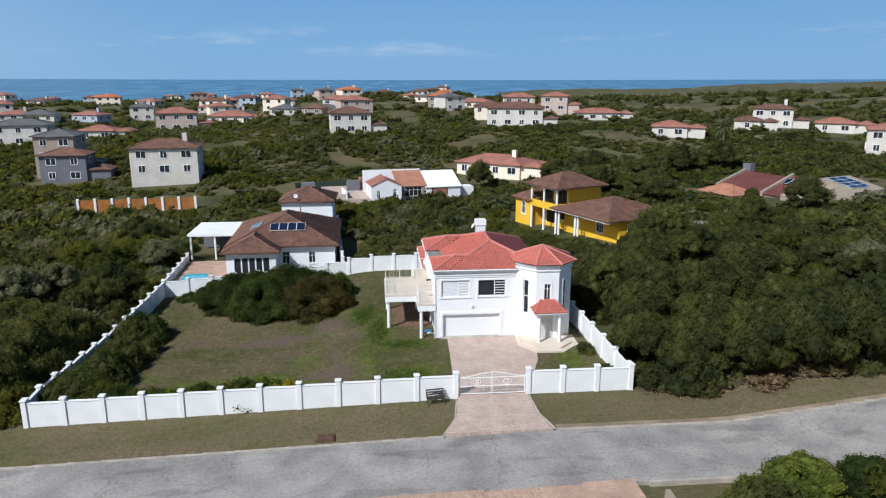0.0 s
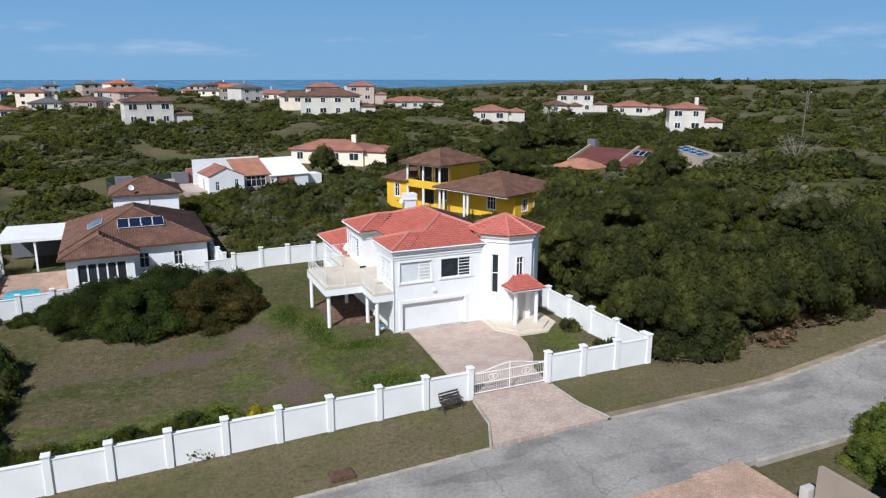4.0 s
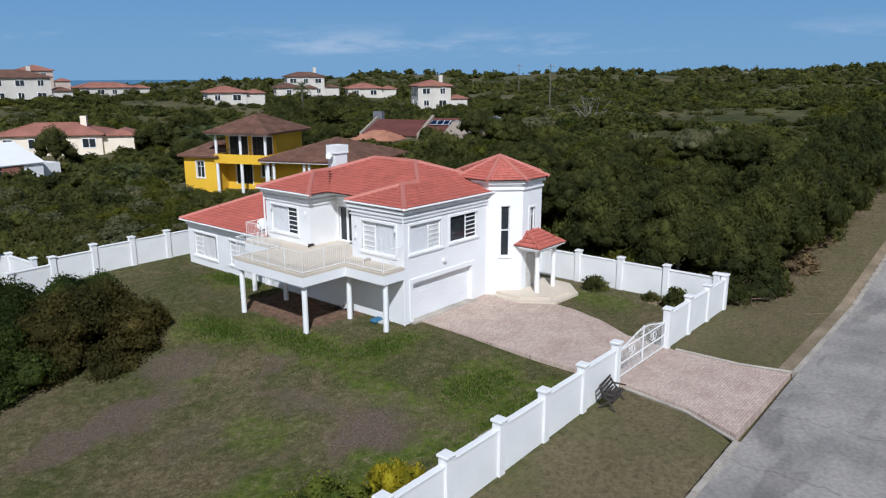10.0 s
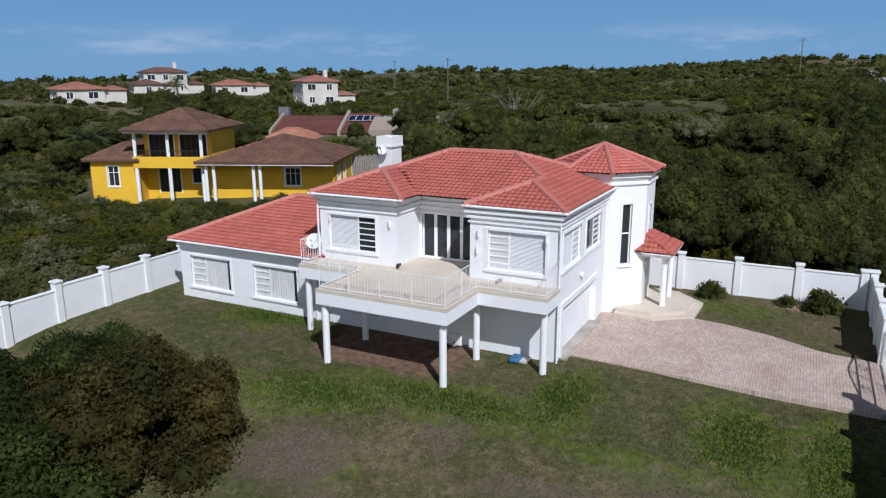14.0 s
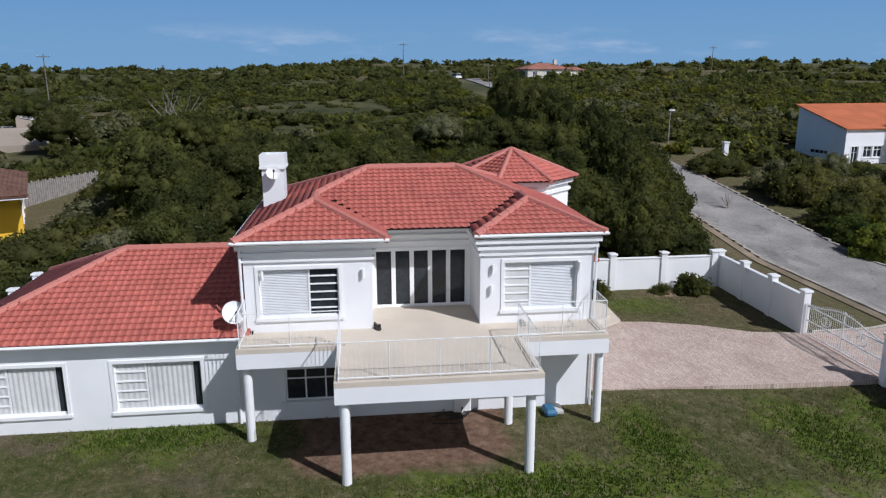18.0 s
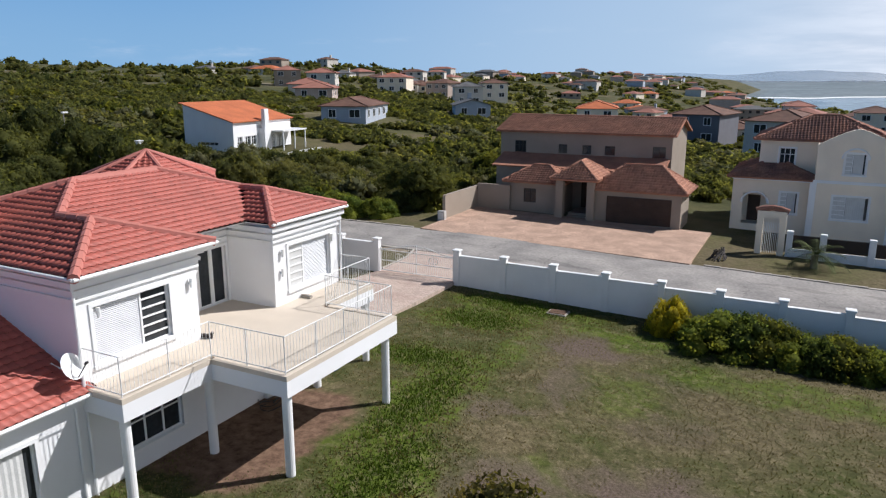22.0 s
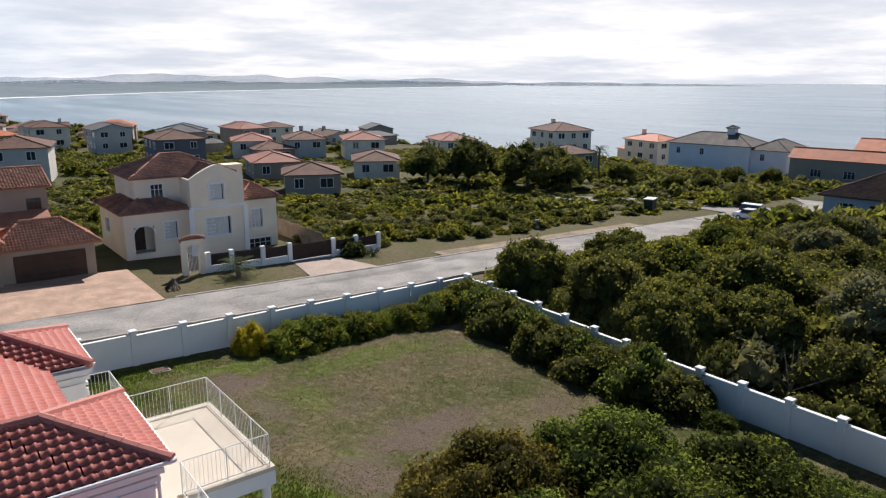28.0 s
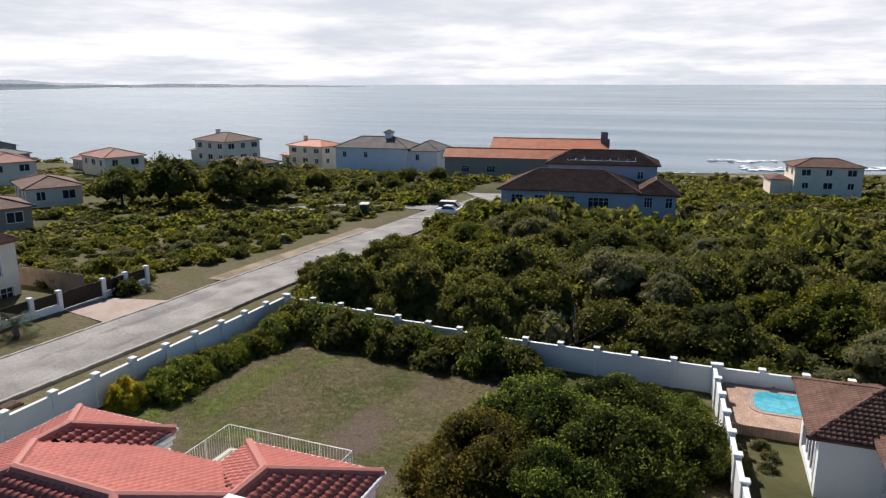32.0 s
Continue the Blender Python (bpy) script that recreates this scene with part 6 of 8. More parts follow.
part("side_block", boxes([(14.62, 17.6, 1.5, 4.5, -3, 1.3)]), PLASTER, walls_w)
site = thing("building_site", "half-built low walls with terracotta blocks and green netting", "building site", "", at=pose(-4.5, 141, 0.6, 0, 0, 10))
for a, b, c, d, h, mt in ((-7, -6.7, -6, 0, 1.1, CREAM), (-6.7, -2, -0.3, 0, 1.5, PINK), (-3, -2.7, -6, -0.3, 1.3, PLASTER), (-6.7, -3, -6, -5.7, 0.9, PINK), (1.0, 7.5, 3.5, 5.0, 2.4, REDFAR), (-1.5, 1.0, 3.0, 4.0, 2.0, DARKGREY)):
    part("low_wall", boxes([(a, b, c, d, -2, h)]), mt, site)
part("netting", boxes([(-11, 9, 7.0, 7.06, -1, 1.4)]), DARKGREEN, site)
part("netting", boxes([(-11.06, -11, -4, 7, -1, 1.2)]), DARKGREEN, site)
part("container", boxes([(-10, -7.6, 3, 5, -1, 1.8)]), DARKGREY, site)
part("slab", boxes([(-10.5, 8, -6.5, 6.5, -2, 0.05)]), PINK, site)
FOOT += [(-3, 18, 134, 143), (-16, 5, 134, 149)]
solar_house = thing("house", "low taupe-walled house with red-brown roofs and solar panels", "house", at=pose(62.2, 112.2, 0.5, 0, 0, -68))
storey(solar_house, 0, 5.5, 0, 5, -3, 3.4, TAUPE, {0: [(0.6, 2.0, 0.5, 2.3), (3.4, 4.8, 0.5, 2.3)], 1: [(1, 3, 0.6, 2.2)]})
part("sloping_wall", prism([(0, 0), (5.5, 0), (5.5, 5), (0, 5)], 3.4, [3.6, 3.6, 5.2, 5.2]), TAUPE, solar_house)
part("eave_beam", boxes([(4.9, 8.4, -0.5, -0.02, 2.5, 2.8)]), DARKGREY, solar_house)
storey(solar_house, 2.7, 8.8, 5.02, 12.5, -3, 3.4, TAUPE, {1: [(1, 3.4, 0.5, 2.3)]})
part("tower_wall", prism([(2.7, 5.02), (8.8, 5.02), (8.8, 12.5), (2.7, 12.5)], 3.4, [6.25, 4.9, 4.9, 6.25]), TAUPE, solar_house)
solar_panel(solar_house, (3.2, 6.0, 6.14), (1, 0, -0.2213), (0, 1, 0), 4, 2, 1.1, 2.2)
storey(solar_house, -4.2, -0.02, 1.6, 8.4, -3, 3.1, TAUPE, {0: [(0.6, 3.4, 0.1, 2.3)]}, ("mono", BURGUNDY, 2.4, 0.25, False))
part("parapet", prism([(-4.75, 1.3), (-4.3, 1.3), (-4.3, 8.7), (-4.75, 8.7)], 2.6, [3.4, 3.4, 5.95, 5.95]), TAUPE, solar_house)
solar_panel(solar_house, (-4.0, 5.3, 4.5), (1, 0, 0), (0, 1, 0.353), 6, 1, 1.02, 1.75)
storey(solar_house, -14.5, -4.8, 3.0, 9.5, -3, 3.0, TAUPE, {0: [(1, 3, 0.2, 2.2), (4.6, 6.6, 0.2, 2.2)]}, ("mono", BURGUNDY, 2.1, 0.3, False))
part("end_parapet", prism([(-15.2, 2.7), (-14.82, 2.7), (-14.82, 9.8), (-15.2, 9.8)], 2.4, [3.3, 3.3, 5.5, 5.5]), TAUPE, solar_house)
storey(solar_house, -14.2, -7.6, -1.6, 2.96, -3, 2.5, TAUPE, {0: [(0.8, 2.0, 0.3, 2.0), (3.2, 4.6, 0.3, 2.0)]}, ("hip", TERRA, 1.3, 0.5, False))
part("chimney", boxes([(-16.0, -14.4, 10.2, 11.4, 0, 6.3)]), DARKGREY, solar_house)
lawn_fence = thing("picket_fence", "weathered grey timber fence beside a small garden", "fence", at=pose(37.6, 98.6, gz(41, 97), 0, 0, -24))
part("rail", boxes([(0, 8.2, 0.05, 0.1, 0.5, 0.6), (0, 8.2, 0.05, 0.1, 1.2, 1.3)]), DEADWOOD, lawn_fence)
for i in range(38):
    part("paling", boxes([(0.215 * i, 0.215 * i + 0.17, 0, 0.045, -0.5, 1.55 + 0.08 * math.sin(i * 2.3))]), DEADWOOD, lawn_fence)
FOOT += [(37, 46, 95.2, 99), (55, 84, 104.5, 131)]

yard = thing("yard_fence", "orange-brown timber panels between pale pillars", "fence", "street fences", at=pose(-52, 133, -0.2, 0, 0, 6))
for i in range(8):
    part("pillar", boxes([(2.75 * i - 0.2, 2.75 * i + 0.2, -0.2, 0.2, -1.5, 1.7)]), WHITE, yard)
    if i < 7:
        part("panel", boxes([(2.75 * i + 0.2, 2.75 * i + 2.55, -0.05, 0.05, -1.0, 1.45)]), ORANGEWOOD, yard)
FOOT += [(-53, -30, 131.5, 146)]

def blocked_by_house(x, y, r):
    return any(a - r < x < b + r and c - r < y < d + r for a, b, c, d in FOOT)


# village rows far off
rnd = random.Random(7)
for k in range(85):
    a = rnd.uniform(-360, 60)
    b = 300 + rnd.random() ** 1.3 * 420
    if gz(a, b) < -14:
        continue
    far_house(a, b, rnd.uniform(9, 15), rnd.uniform(8, 11), rnd.choice((1, 1, 2, 2)), rnd.uniform(-25, 25), rnd.choice("wwccptg"), rnd.choice("rrbbgo"), None, rnd.random() < 0.3, "hip", False, False, (0, 1))
for k in range(74):
    b = -150 - rnd.random() ** 1.2 * 560
    a = rnd.uniform(-70, 230 - 0.2 * b)
    if gz(a, b) < -16 or a < -330 + 0.48 * (-50 - b) + 60:
        continue
    far_house(a, b, rnd.uniform(9, 15), rnd.uniform(8, 11), rnd.choice((1, 1, 2)), rnd.uniform(160, 200), rnd.choice("wwwcpgt"), rnd.choice("rrbbgo"), None, rnd.random() < 0.3, "hip", False, False, (0, 3))

for k in range(60):
    b = -420 - rnd.random() * 900
    a = rnd.uniform(40, 300)
    if gz(a, b) < -16:
        continue
    far_house(a, b, rnd.uniform(12, 20), rnd.uniform(9, 12), rnd.choice((1, 2)), rnd.uniform(160, 200), rnd.choice("wwwcpgt"), rnd.choice("rrbbg"), None, False, "hip", False, False, ())
# houses close together on the slope towards the bay
for k in range(60):
    a, b = rnd.uniform(-135, 10), rnd.uniform(-190, -35)
    w, d = rnd.uniform(10, 15), rnd.uniform(8, 11)
    if blocked_by_house(a, b, 9.5) or gz(a, b) < -16:
        continue
    far_house(a, b, w, d, rnd.choice((1, 2, 2)), rnd.choice((-105, -98, -90, 172)) + rnd.uniform(-6, 6), rnd.choice("wwcptd"), rnd.choice("rbbbg"), None, rnd.random() < 0.3, rnd.choice(("hip", "hip", "gable")), rnd.random() < 0.5, True, (2, 3) if rnd.random() < 0.5 else (0, 3))
# ---- street furniture and small things ----
for y, nm in ((48.4, "kerb"), (41.95, "kerb")):
    for a, b in (((-25, 3.0), (10.3, 60)) if y > 45 else ((-62, -7), (14, 46))):
        bm = bmesh.new()
        for x in np.arange(a, b, 1.0):
            z = gz(x + 0.5, y)
            add_box(bm, x + 0.01, min(x + 0.985, b), y - 0.11, y + 0.11, z - 0.3, z + 0.085 + 0.012 * math.sin(x * 3.1))
        tagged(part(nm, bm, KERB), "worn sand-coloured concrete kerb along the street", "kerb", kind="structure")
verge = strip("pavement", 48.52, 49.1, 10.4, 60, 0.02, VERGE)
tagged(verge, "bare sandy strip beside the street", "verge", kind="structure")
verge = strip("pavement", 40.0, 41.8, -62, -31, 0.03, VERGE)
tagged(verge, "bare sandy strip beside the street", "verge", kind="structure")
side = part("side_street", prism([(-84, 36), (-84, 30), (-70, 18), (-66, 20), (-80, 33), (-80, 42.2), (-72, 42.2), (-72, 48.2), (-80, 48.2), (-100, 52), (-128, 26), (-122, 22), (-98, 44), (-90, 44)][::-1], -6, [gz(a, b) + 0.08 for a, b in [(-84, 36), (-84, 30), (-70, 18), (-66, 20), (-80, 33), (-80, 42.2), (-72, 42.2), (-72, 48.2), (-80, 48.2), (-100, 52), (-128, 26), (-122, 22), (-98, 44), (-90, 44)]][::-1]), ASPHALT)
tagged(side, "pale asphalt junction of the side street", "road", kind="structure")
approach = strip("side_road", 23.5, 27.0, 30, 47, 0.04, VERGE)
tagged(approach, "sandy track to the orange-roofed house", "track", kind="structure")

bench = thing("bench", "broken dark wooden slatted bench leaning on the wall", "bench", at=pose(2.9, 53.25, gz(2.9, 53.25), 0, 0, 8))
for s in (-0.6, 0.6):
    part("leg", tube([(s, -0.35, 0), (s, 0.3, 0.85)], 0.035, 6), BENCH, bench)
    part("leg", tube([(s, 0.35, 0), (s, -0.25, 0.5)], 0.035, 6), BENCH, bench)
    part("arm", tube([(s, -0.35, 0.68), (s, 0.25, 0.66)], 0.035, 6), BENCH, bench)
for i in range(4):
    part("seat_slat", boxes([(-0.65, 0.65, -0.3 + 0.14 * i, -0.2 + 0.14 * i, 0.44 + 0.01 * i, 0.47 + 0.01 * i)]), BENCH, bench)
for i in range(3):
    part("back_slat", boxes([(-0.65, 0.65, 0.2 + 0.05 * i, 0.23 + 0.05 * i, 0.58 + 0.15 * i, 0.68 + 0.15 * i)]), BENCH, bench)

drain = thing("storm_drain", "rusty brown drain cover in a concrete surround", "drain cover", at=pose(-4.5, 49.4, gz(-4.5, 49.4)))
part("surround", boxes([(-0.58, 0.58, -0.44, 0.44, -0.3, 0.10)]), RUST, drain)
part("cover", boxes([(-0.48, 0.48, -0.36, 0.36, 0.12, 0.16)]), RUST, drain)
for i in range(6):
    part("bar", boxes([(-0.42 + 0.15 * i, -0.36 + 0.15 * i, -0.3, 0.3, 0.16, 0.18)]), RUST, drain)

manhole = thing("inspection_cover", "rusty inspection cover set in the lawn", "manhole cover", at=pose(-1.95, 55.45, gz(-1.95, 55.45)))
part("rim", boxes([(-0.5, 0.5, -0.4, 0.4, -0.1, 0.06)]), KERB, manhole)
part("lid", boxes([(-0.42, 0.42, -0.32, 0.32, 0.06, 0.085)]), RUST, manhole)

for x, y, h in ((173.4, 61.3, 9.3), (179, 178, 9.5), (118, 128, 9.5), (157.8, 41.5, 4.5), (186, -30, 9)):
    pole = thing("power_pole", "slender wooden power pole with a crossbar", "utility pole", "power poles", at=pose(x, y, gz(x, y)))
    part("mast", tube([(0, 0, -0.5), (0, 0, h)], 0.14, 8, None, 0.09), BARK, pole)
    part("crossbar", boxes([(-0.06, 0.06, -1.1, 1.1, h - 0.55, h - 0.42)]), BARK, pole)
    for s in (-1.0, 0, 1.0):
        part("insulator", tube([(0, s, h - 0.42), (0, s, h - 0.2)], 0.05, 6), METAL, pole)
lamp = thing("street_lamp", "grey steel street lamp with a small head", "street lamp", at=pose(57.6, 39.2, gz(57.6, 39.2)))
part("mast", tube([(0, 0, -0.4), (0, 0, 4.0)], 0.07, 8, None, 0.05), DEADWOOD, lamp)
part("head", boxes([(-0.15, 0.15, -0.45, 0.15, 3.95, 4.1)]), METAL, lamp)
pillar = thing("gate_pillar", "lone white plastered gate pillar", "pillar", at=pose(49.5, 36.8, gz(49.5, 36.8)))
part("shaft", box(-0.25, 0.25, -0.25, 0.25, -0.4, 1.9, 0.02), WHITE, pillar)
part("cap", box(-0.32, 0.32, -0.32, 0.32, 1.9, 2.0, 0.02), WHITE, pillar)

kiosk = thing("electrical_kiosk", "dark green electrical kiosk with pale lid on the verge", "electrical box", at=pose(-73, 34.9, gz(-73, 34.9), 0, 0, 20))
part("cabinet", box(-1.0, 1.0, -0.6, 0.6, -0.2, 1.5, 0.02), DARKGREEN, kiosk)
part("lid", box(-1.1, 1.1, -0.7, 0.7, 1.5, 1.62, 0.02), WOODW, kiosk)
part("door", boxes([(-0.9, 0.0, -0.63, -0.6, 0.05, 1.4)]), DARKGREEN, kiosk)
litter = thing("litter_bin", "grey concrete litter bin on the verge", "bin", at=pose(-49.8, 36.4, gz(-49.8, 36.4)))
part("body", tube([(0, 0, 0), (0, 0, 0.9)], 0.3, 12), WOODW, litter)
part("rim", tube([(0, 0, 0.9), (0, 0, 1.0)], 0.34, 12), DARKGREY, litter)
sign = thing("street_sign", "small dark street sign on a thin post", "street sign", at=pose(-90.5, 34.9, gz(-90.5, 34.9)))
part("post", tube([(0, 0, -0.2), (0, 0, 2.4)], 0.04, 6), DARKGREY, sign)
part("board", boxes([(-0.5, 0.5, -0.02, 0.02, 2.0, 2.4)]), DARKGREY, sign)


def car(x, y, yaw, mat, label, length=4.4, height=1.5, estate=True):
    ob = thing("car", label, "car", "parked cars", at=pose(x, y, gz(x, y) + 0.05, 0, 0, yaw))
    L, W = length / 2, 0.86
    prof = [(-L, 0.35), (-L, 0.85), (-L * 0.95, 0.95), (L * 0.45, 0.95), (L * 0.95, 0.82), (L, 0.6), (L, 0.35)]
    bm = bmesh.new()
    a, b = [bm.verts.new((p, -W, q)) for p, q in prof], [bm.verts.new((p, W, q)) for p, q in prof]
    bm.faces.new(a), bm.faces.new(b[::-1])
    for i in range(len(prof)):
        j = (i + 1) % len(prof)
        bm.faces.new((a[i], b[i], b[j], a[j]))
    bmesh.ops.bevel(bm, geom=bm.edges[:], offset=0.06, segments=2, affect="EDGES")
    part("body", bm, mat, ob)
    top = height
    cab = [(-L * (0.92 if estate else 0.6), 0.94), (-L * (0.85 if estate else 0.4), top), (L * 0.12, top), (L * 0.45, 0.94)]
    bm = bmesh.new()
    a, b = [bm.verts.new((p, -W * 0.9 + (0.1 if q > 1 else 0), q)) for p, q in cab], [bm.verts.new((p, W * 0.9 - (0.1 if q > 1 else 0), q)) for p, q in cab]
    bm.faces.new(a), bm.faces.new(b[::-1])
    for i in range(4):
        j = (i + 1) % 4
        bm.faces.new((a[i], b[i], b[j], a[j]))
    part("windows", bm, GLASS, ob)
    part("roof", boxes([(cab[1][0] - 0.02, cab[2][0] + 0.05, -W * 0.8, W * 0.8, top, top + 0.05)]), mat, ob)
    for p in (-L * 0.62, L * 0.62):
        for s in (-1, 1):
            w = part("wheel", tube([(p, s * (W - 0.12), 0.32), (p, s * (W + 0.02), 0.32)], 0.32, 14), BLACK, ob)
            part("rim", tube([(p, s * (W + 0.02), 0.32), (p, s * (W + 0.035), 0.32)], 0.19, 10), METAL, w)
    return ob


car(-79.5, 46.8, 100, CARWHITE, "white estate car parked by the junction", 4.8, 1.75)
car(-77.2, 47.2, 95, CARWHITE, "white saloon car parked by the junction", 4.3, 1.4, False)
car(178, 47, 20, CARWHITE, "white car parked far along the street", 4.4, 1.5)
bike = thing("motorcycle", "dark motorcycle parked before the orange-roofed house", "motorcycle", at=pose(46.0, 24.3, 2.0, 0, 0, 60))
part("body", box(-0.7, 0.7, -0.18, 0.18, 0.4, 0.95, 0.1), BLACK, bike)
part("seat", box(-0.6, 0.1, -0.16, 0.16, 0.95, 1.05, 0.03), BLACK, bike)
for p in (-0.7, 0.7):
    part("wheel", tube([(p, -0.06, 0.31), (p, 0.06, 0.31)], 0.31, 14), BLACK, bike)
part("fairing", box(0.45, 0.75, -0.22, 0.22, 0.8, 1.2, 0.06), CARWHITE, bike)

# things under and on the deck
hose = thing("garden_hose", "loosely coiled dark garden hose on bare soil", "hose", at=pose(3.1, 70.6, gz(3.1, 70.6) + 0.03))
part("coil", tube([((0.4 + 0.1 * math.sin(k * 0.7)) * math.cos(k * 0.4) + 0.02 * k, 0.5 * math.sin(k * 0.4) - 0.015 * k, 0.03 + 0.004 * (k % 5)) for k in range(60)], 0.018, 5), BLACK, hose)
tarp = thing("pool_cleaner", "blue and grey plastic heap beside a column", "clutter", at=pose(3.4, 67.0, gz(3.4, 67.0)))
part("bag", box(-0.35, 0.3, -0.22, 0.2, 0, 0.24, 0.08), BLUEPLASTIC, tarp)
part("board", box(-0.1, 0.65, -0.5, -0.2, 0.0, 0.1, 0.01), WOODW, tarp)
pump = thing("pool_pump", "small white pump box against the house", "pump", at=pose(3.95, 69.9, gz(3.95, 69.9)))
part("case", box(-0.2, 0.2, -0.3, 0.3, 0, 0.55, 0.03), METAL, pump)
part("pipe", tube([(-0.2, 0, 0.2), (-0.5, 0.1, 0.15), (-0.6, 0.5, 0.05)], 0.03, 6), BLACK, pump)
lump = thing("deck_ornament", "small brown driftwood ornament on the deck", "ornament", at=pose(3.9, 72.7, 3.1, 0, 0, 20))
part("base", tube([(-0.25, 0, 0.06), (0, 0.03, 0.1), (0.25, -0.02, 0.07)], 0.07, 7), BENCH, lump)
part("knob", tube([(-0.2, 0, 0.1), (-0.26, 0, 0.2)], 0.05, 6), BENCH, lump)
lump2 = thing("deck_ornament", "flat grey stone ornament on the deck", "ornament", at=pose(3.7, 67.9, 3.1))
part("stone", tube([(-0.22, 0, 0.05), (0, 0, 0.08), (0.22, 0, 0.05)], 0.08, 7), KERB, lump2)
rubble = thing("rubble_heap", "heap of broken timber and stones by the forecourt", "rubble", at=pose(-7.6, 39.5, gz(-7.6, 39.5)))
for i in range(14):
    a = i * 2.4
    part("plank", tube([(0.5 * math.cos(a), 0.9 * math.sin(a), 0.05), (0.3 * math.cos(a + 1.2), 0.5 * math.sin(a + 2.0), 0.5 + 0.05 * (i % 5))], 0.05, 5), BENCH, rubble)
entry = part("entrance_drive", prism([(-23.2, 36.3), (-19.1, 36.3), (-18.0, 42.05), (-24.8, 42.05)], -2.5, [gz(-23.2, 36.3) + 0.05, gz(-19.1, 36.3) + 0.05, gz(-18.0, 42.0) + 0.05, gz(-24.8, 42.0) + 0.05]), PAVER)
tagged(entry, "pinkish brick-paved entrance before the dark slatted gate", "driveway", kind="structure")
meter = thing("meter_box", "grey meter box at the end of the taupe wall", "meter box", at=pose(13.3, 38.6, gz(13.3, 38.6)))
part("case", box(-0.3, 0.3, -0.2, 0.2, 0, 0.8, 0.02), WOODW, meter)
part("door", boxes([(-0.22, 0.22, 0.2, 0.215, 0.15, 0.7)]), METAL, meter)

# far shore across the bay, with its low mountains
def ridge(name, az0, az1, dist, base, top, rough, seed, mat, label):
    bm = bmesh.new()
    rows = []
    k = 120
    for i in range(k + 1):
        a = radians(az0 + (az1 - az0) * i / k)
        u = i / k
        h = base + (top - base) * max(0.05, math.sin(math.pi * u) ** 0.5 * (0.55 + 0.45 * noise.noise(Vector((u * rough, seed, 0.3))) + 0.2 * noise.noise(Vector((u * rough * 4, seed, 1.3)))))
        c, s = math.cos(a), math.sin(a)
        rows.append([bm.verts.new((d * c, 70 + d * s, z)) for d, z in ((dist - 60, base - 20), (dist, h), (dist + 90, base - 20))])
    for p, q in zip(rows, rows[1:]):
        for j in range(2):
            bm.faces.new((p[j], p[j + 1], q[j + 1], q[j]))
    return tagged(part(name, bm, mat), label, "distance", kind="structure")


# land round the bay, its haze painted as a grey tint plus transparency
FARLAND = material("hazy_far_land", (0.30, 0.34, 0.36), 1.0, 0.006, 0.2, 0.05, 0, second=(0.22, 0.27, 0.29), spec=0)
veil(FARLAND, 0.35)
land, sand = bmesh.new(), bmesh.new()
land_rows, sand_rows = [], []
for i in range(81):
    az = -60 - 74 * i / 80
    near = np.interp(-az, [60, 90, 100, 108, 117, 129, 134], [1430, 1500, 1900, 2400, 2800, 3600, 4300]) * (1 + 0.01 * math.sin(i * 1.3))
    c, q = math.cos(radians(az)), math.sin(radians(az))
    lift = lambda d: -25 + 20 * (d / 4900) ** 2
    land_rows.append([land.verts.new((d * c, 70 + d * q, lift(d) + h)) for d, h in ((near + 25, 0.4), (near + 120, 2.5), ((near + 4700) / 2, 5.0), (4750, 9.0))])
    sand_rows.append([sand.verts.new((d * c, 70 + d * q, lift(d) + h)) for d, h in ((near - 30, 0.3), (near + 30, 1.0))])
for bm, rows in ((land, land_rows), (sand, sand_rows)):
    for p, q in zip(rows, rows[1:]):
        for k in range(len(p) - 1):
            bm.faces.new((p[k], q[k], q[k + 1], p[k + 1]))
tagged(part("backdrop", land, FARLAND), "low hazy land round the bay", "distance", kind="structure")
tagged(part("backdrop", sand, FOAM), "pale beach and surf along the far shore", "distance", kind="structure")
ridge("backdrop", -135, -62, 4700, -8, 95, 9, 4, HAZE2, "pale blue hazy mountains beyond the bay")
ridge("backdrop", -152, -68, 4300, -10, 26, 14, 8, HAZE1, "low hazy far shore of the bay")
# ---- plants ----
rng = np.random.default_rng(11)


def ico(level):
    bm = bmesh.new()
    bmesh.ops.create_icosphere(bm, subdivisions=level, radius=1.0)
    v = np.array([p.co[:] for p in bm.verts])
    f = np.array([[w.index for w in q.verts] for q in bm.faces])
    bm.free()
    return v, f


ICO1 = ico(1)
OCTA = (np.array([(1, 0, 0), (0, 1, 0), (-1, 0, 0), (0, -1, 0), (0, 0, 1), (0, 0, -1)]) * 1.12, np.array([(0, 1, 4), (1, 2, 4), (2, 3, 4), (3, 0, 4), (1, 0, 5), (2, 1, 5), (3, 2, 5), (0, 3, 5)]))


def leaf_cards(centres, normals, size, count):
    """Small triangular sprays of leaves that stand out of a surface, in random directions."""
    k = len(centres)
    n = normals + rng.normal(0, 0.75, (k, 3))
    n /= np.linalg.norm(n, axis=1)[:, None]
    t = np.cross(n, rng.normal(0, 1, (k, 3)))
    t /= np.linalg.norm(t, axis=1)[:, None] + 1e-9
    b = np.cross(n, t)
    s = size * rng.uniform(0.55, 1.35, (k, 1))
    v = np.stack([centres - t * s * 0.5 - b * s * 0.3, centres + t * s * 0.5 - b * s * 0.35, centres + b * s * 0.75 + n * s * 0.35], 1)
    return v.reshape(-1, 3), np.arange(3 * k).reshape(-1, 3)


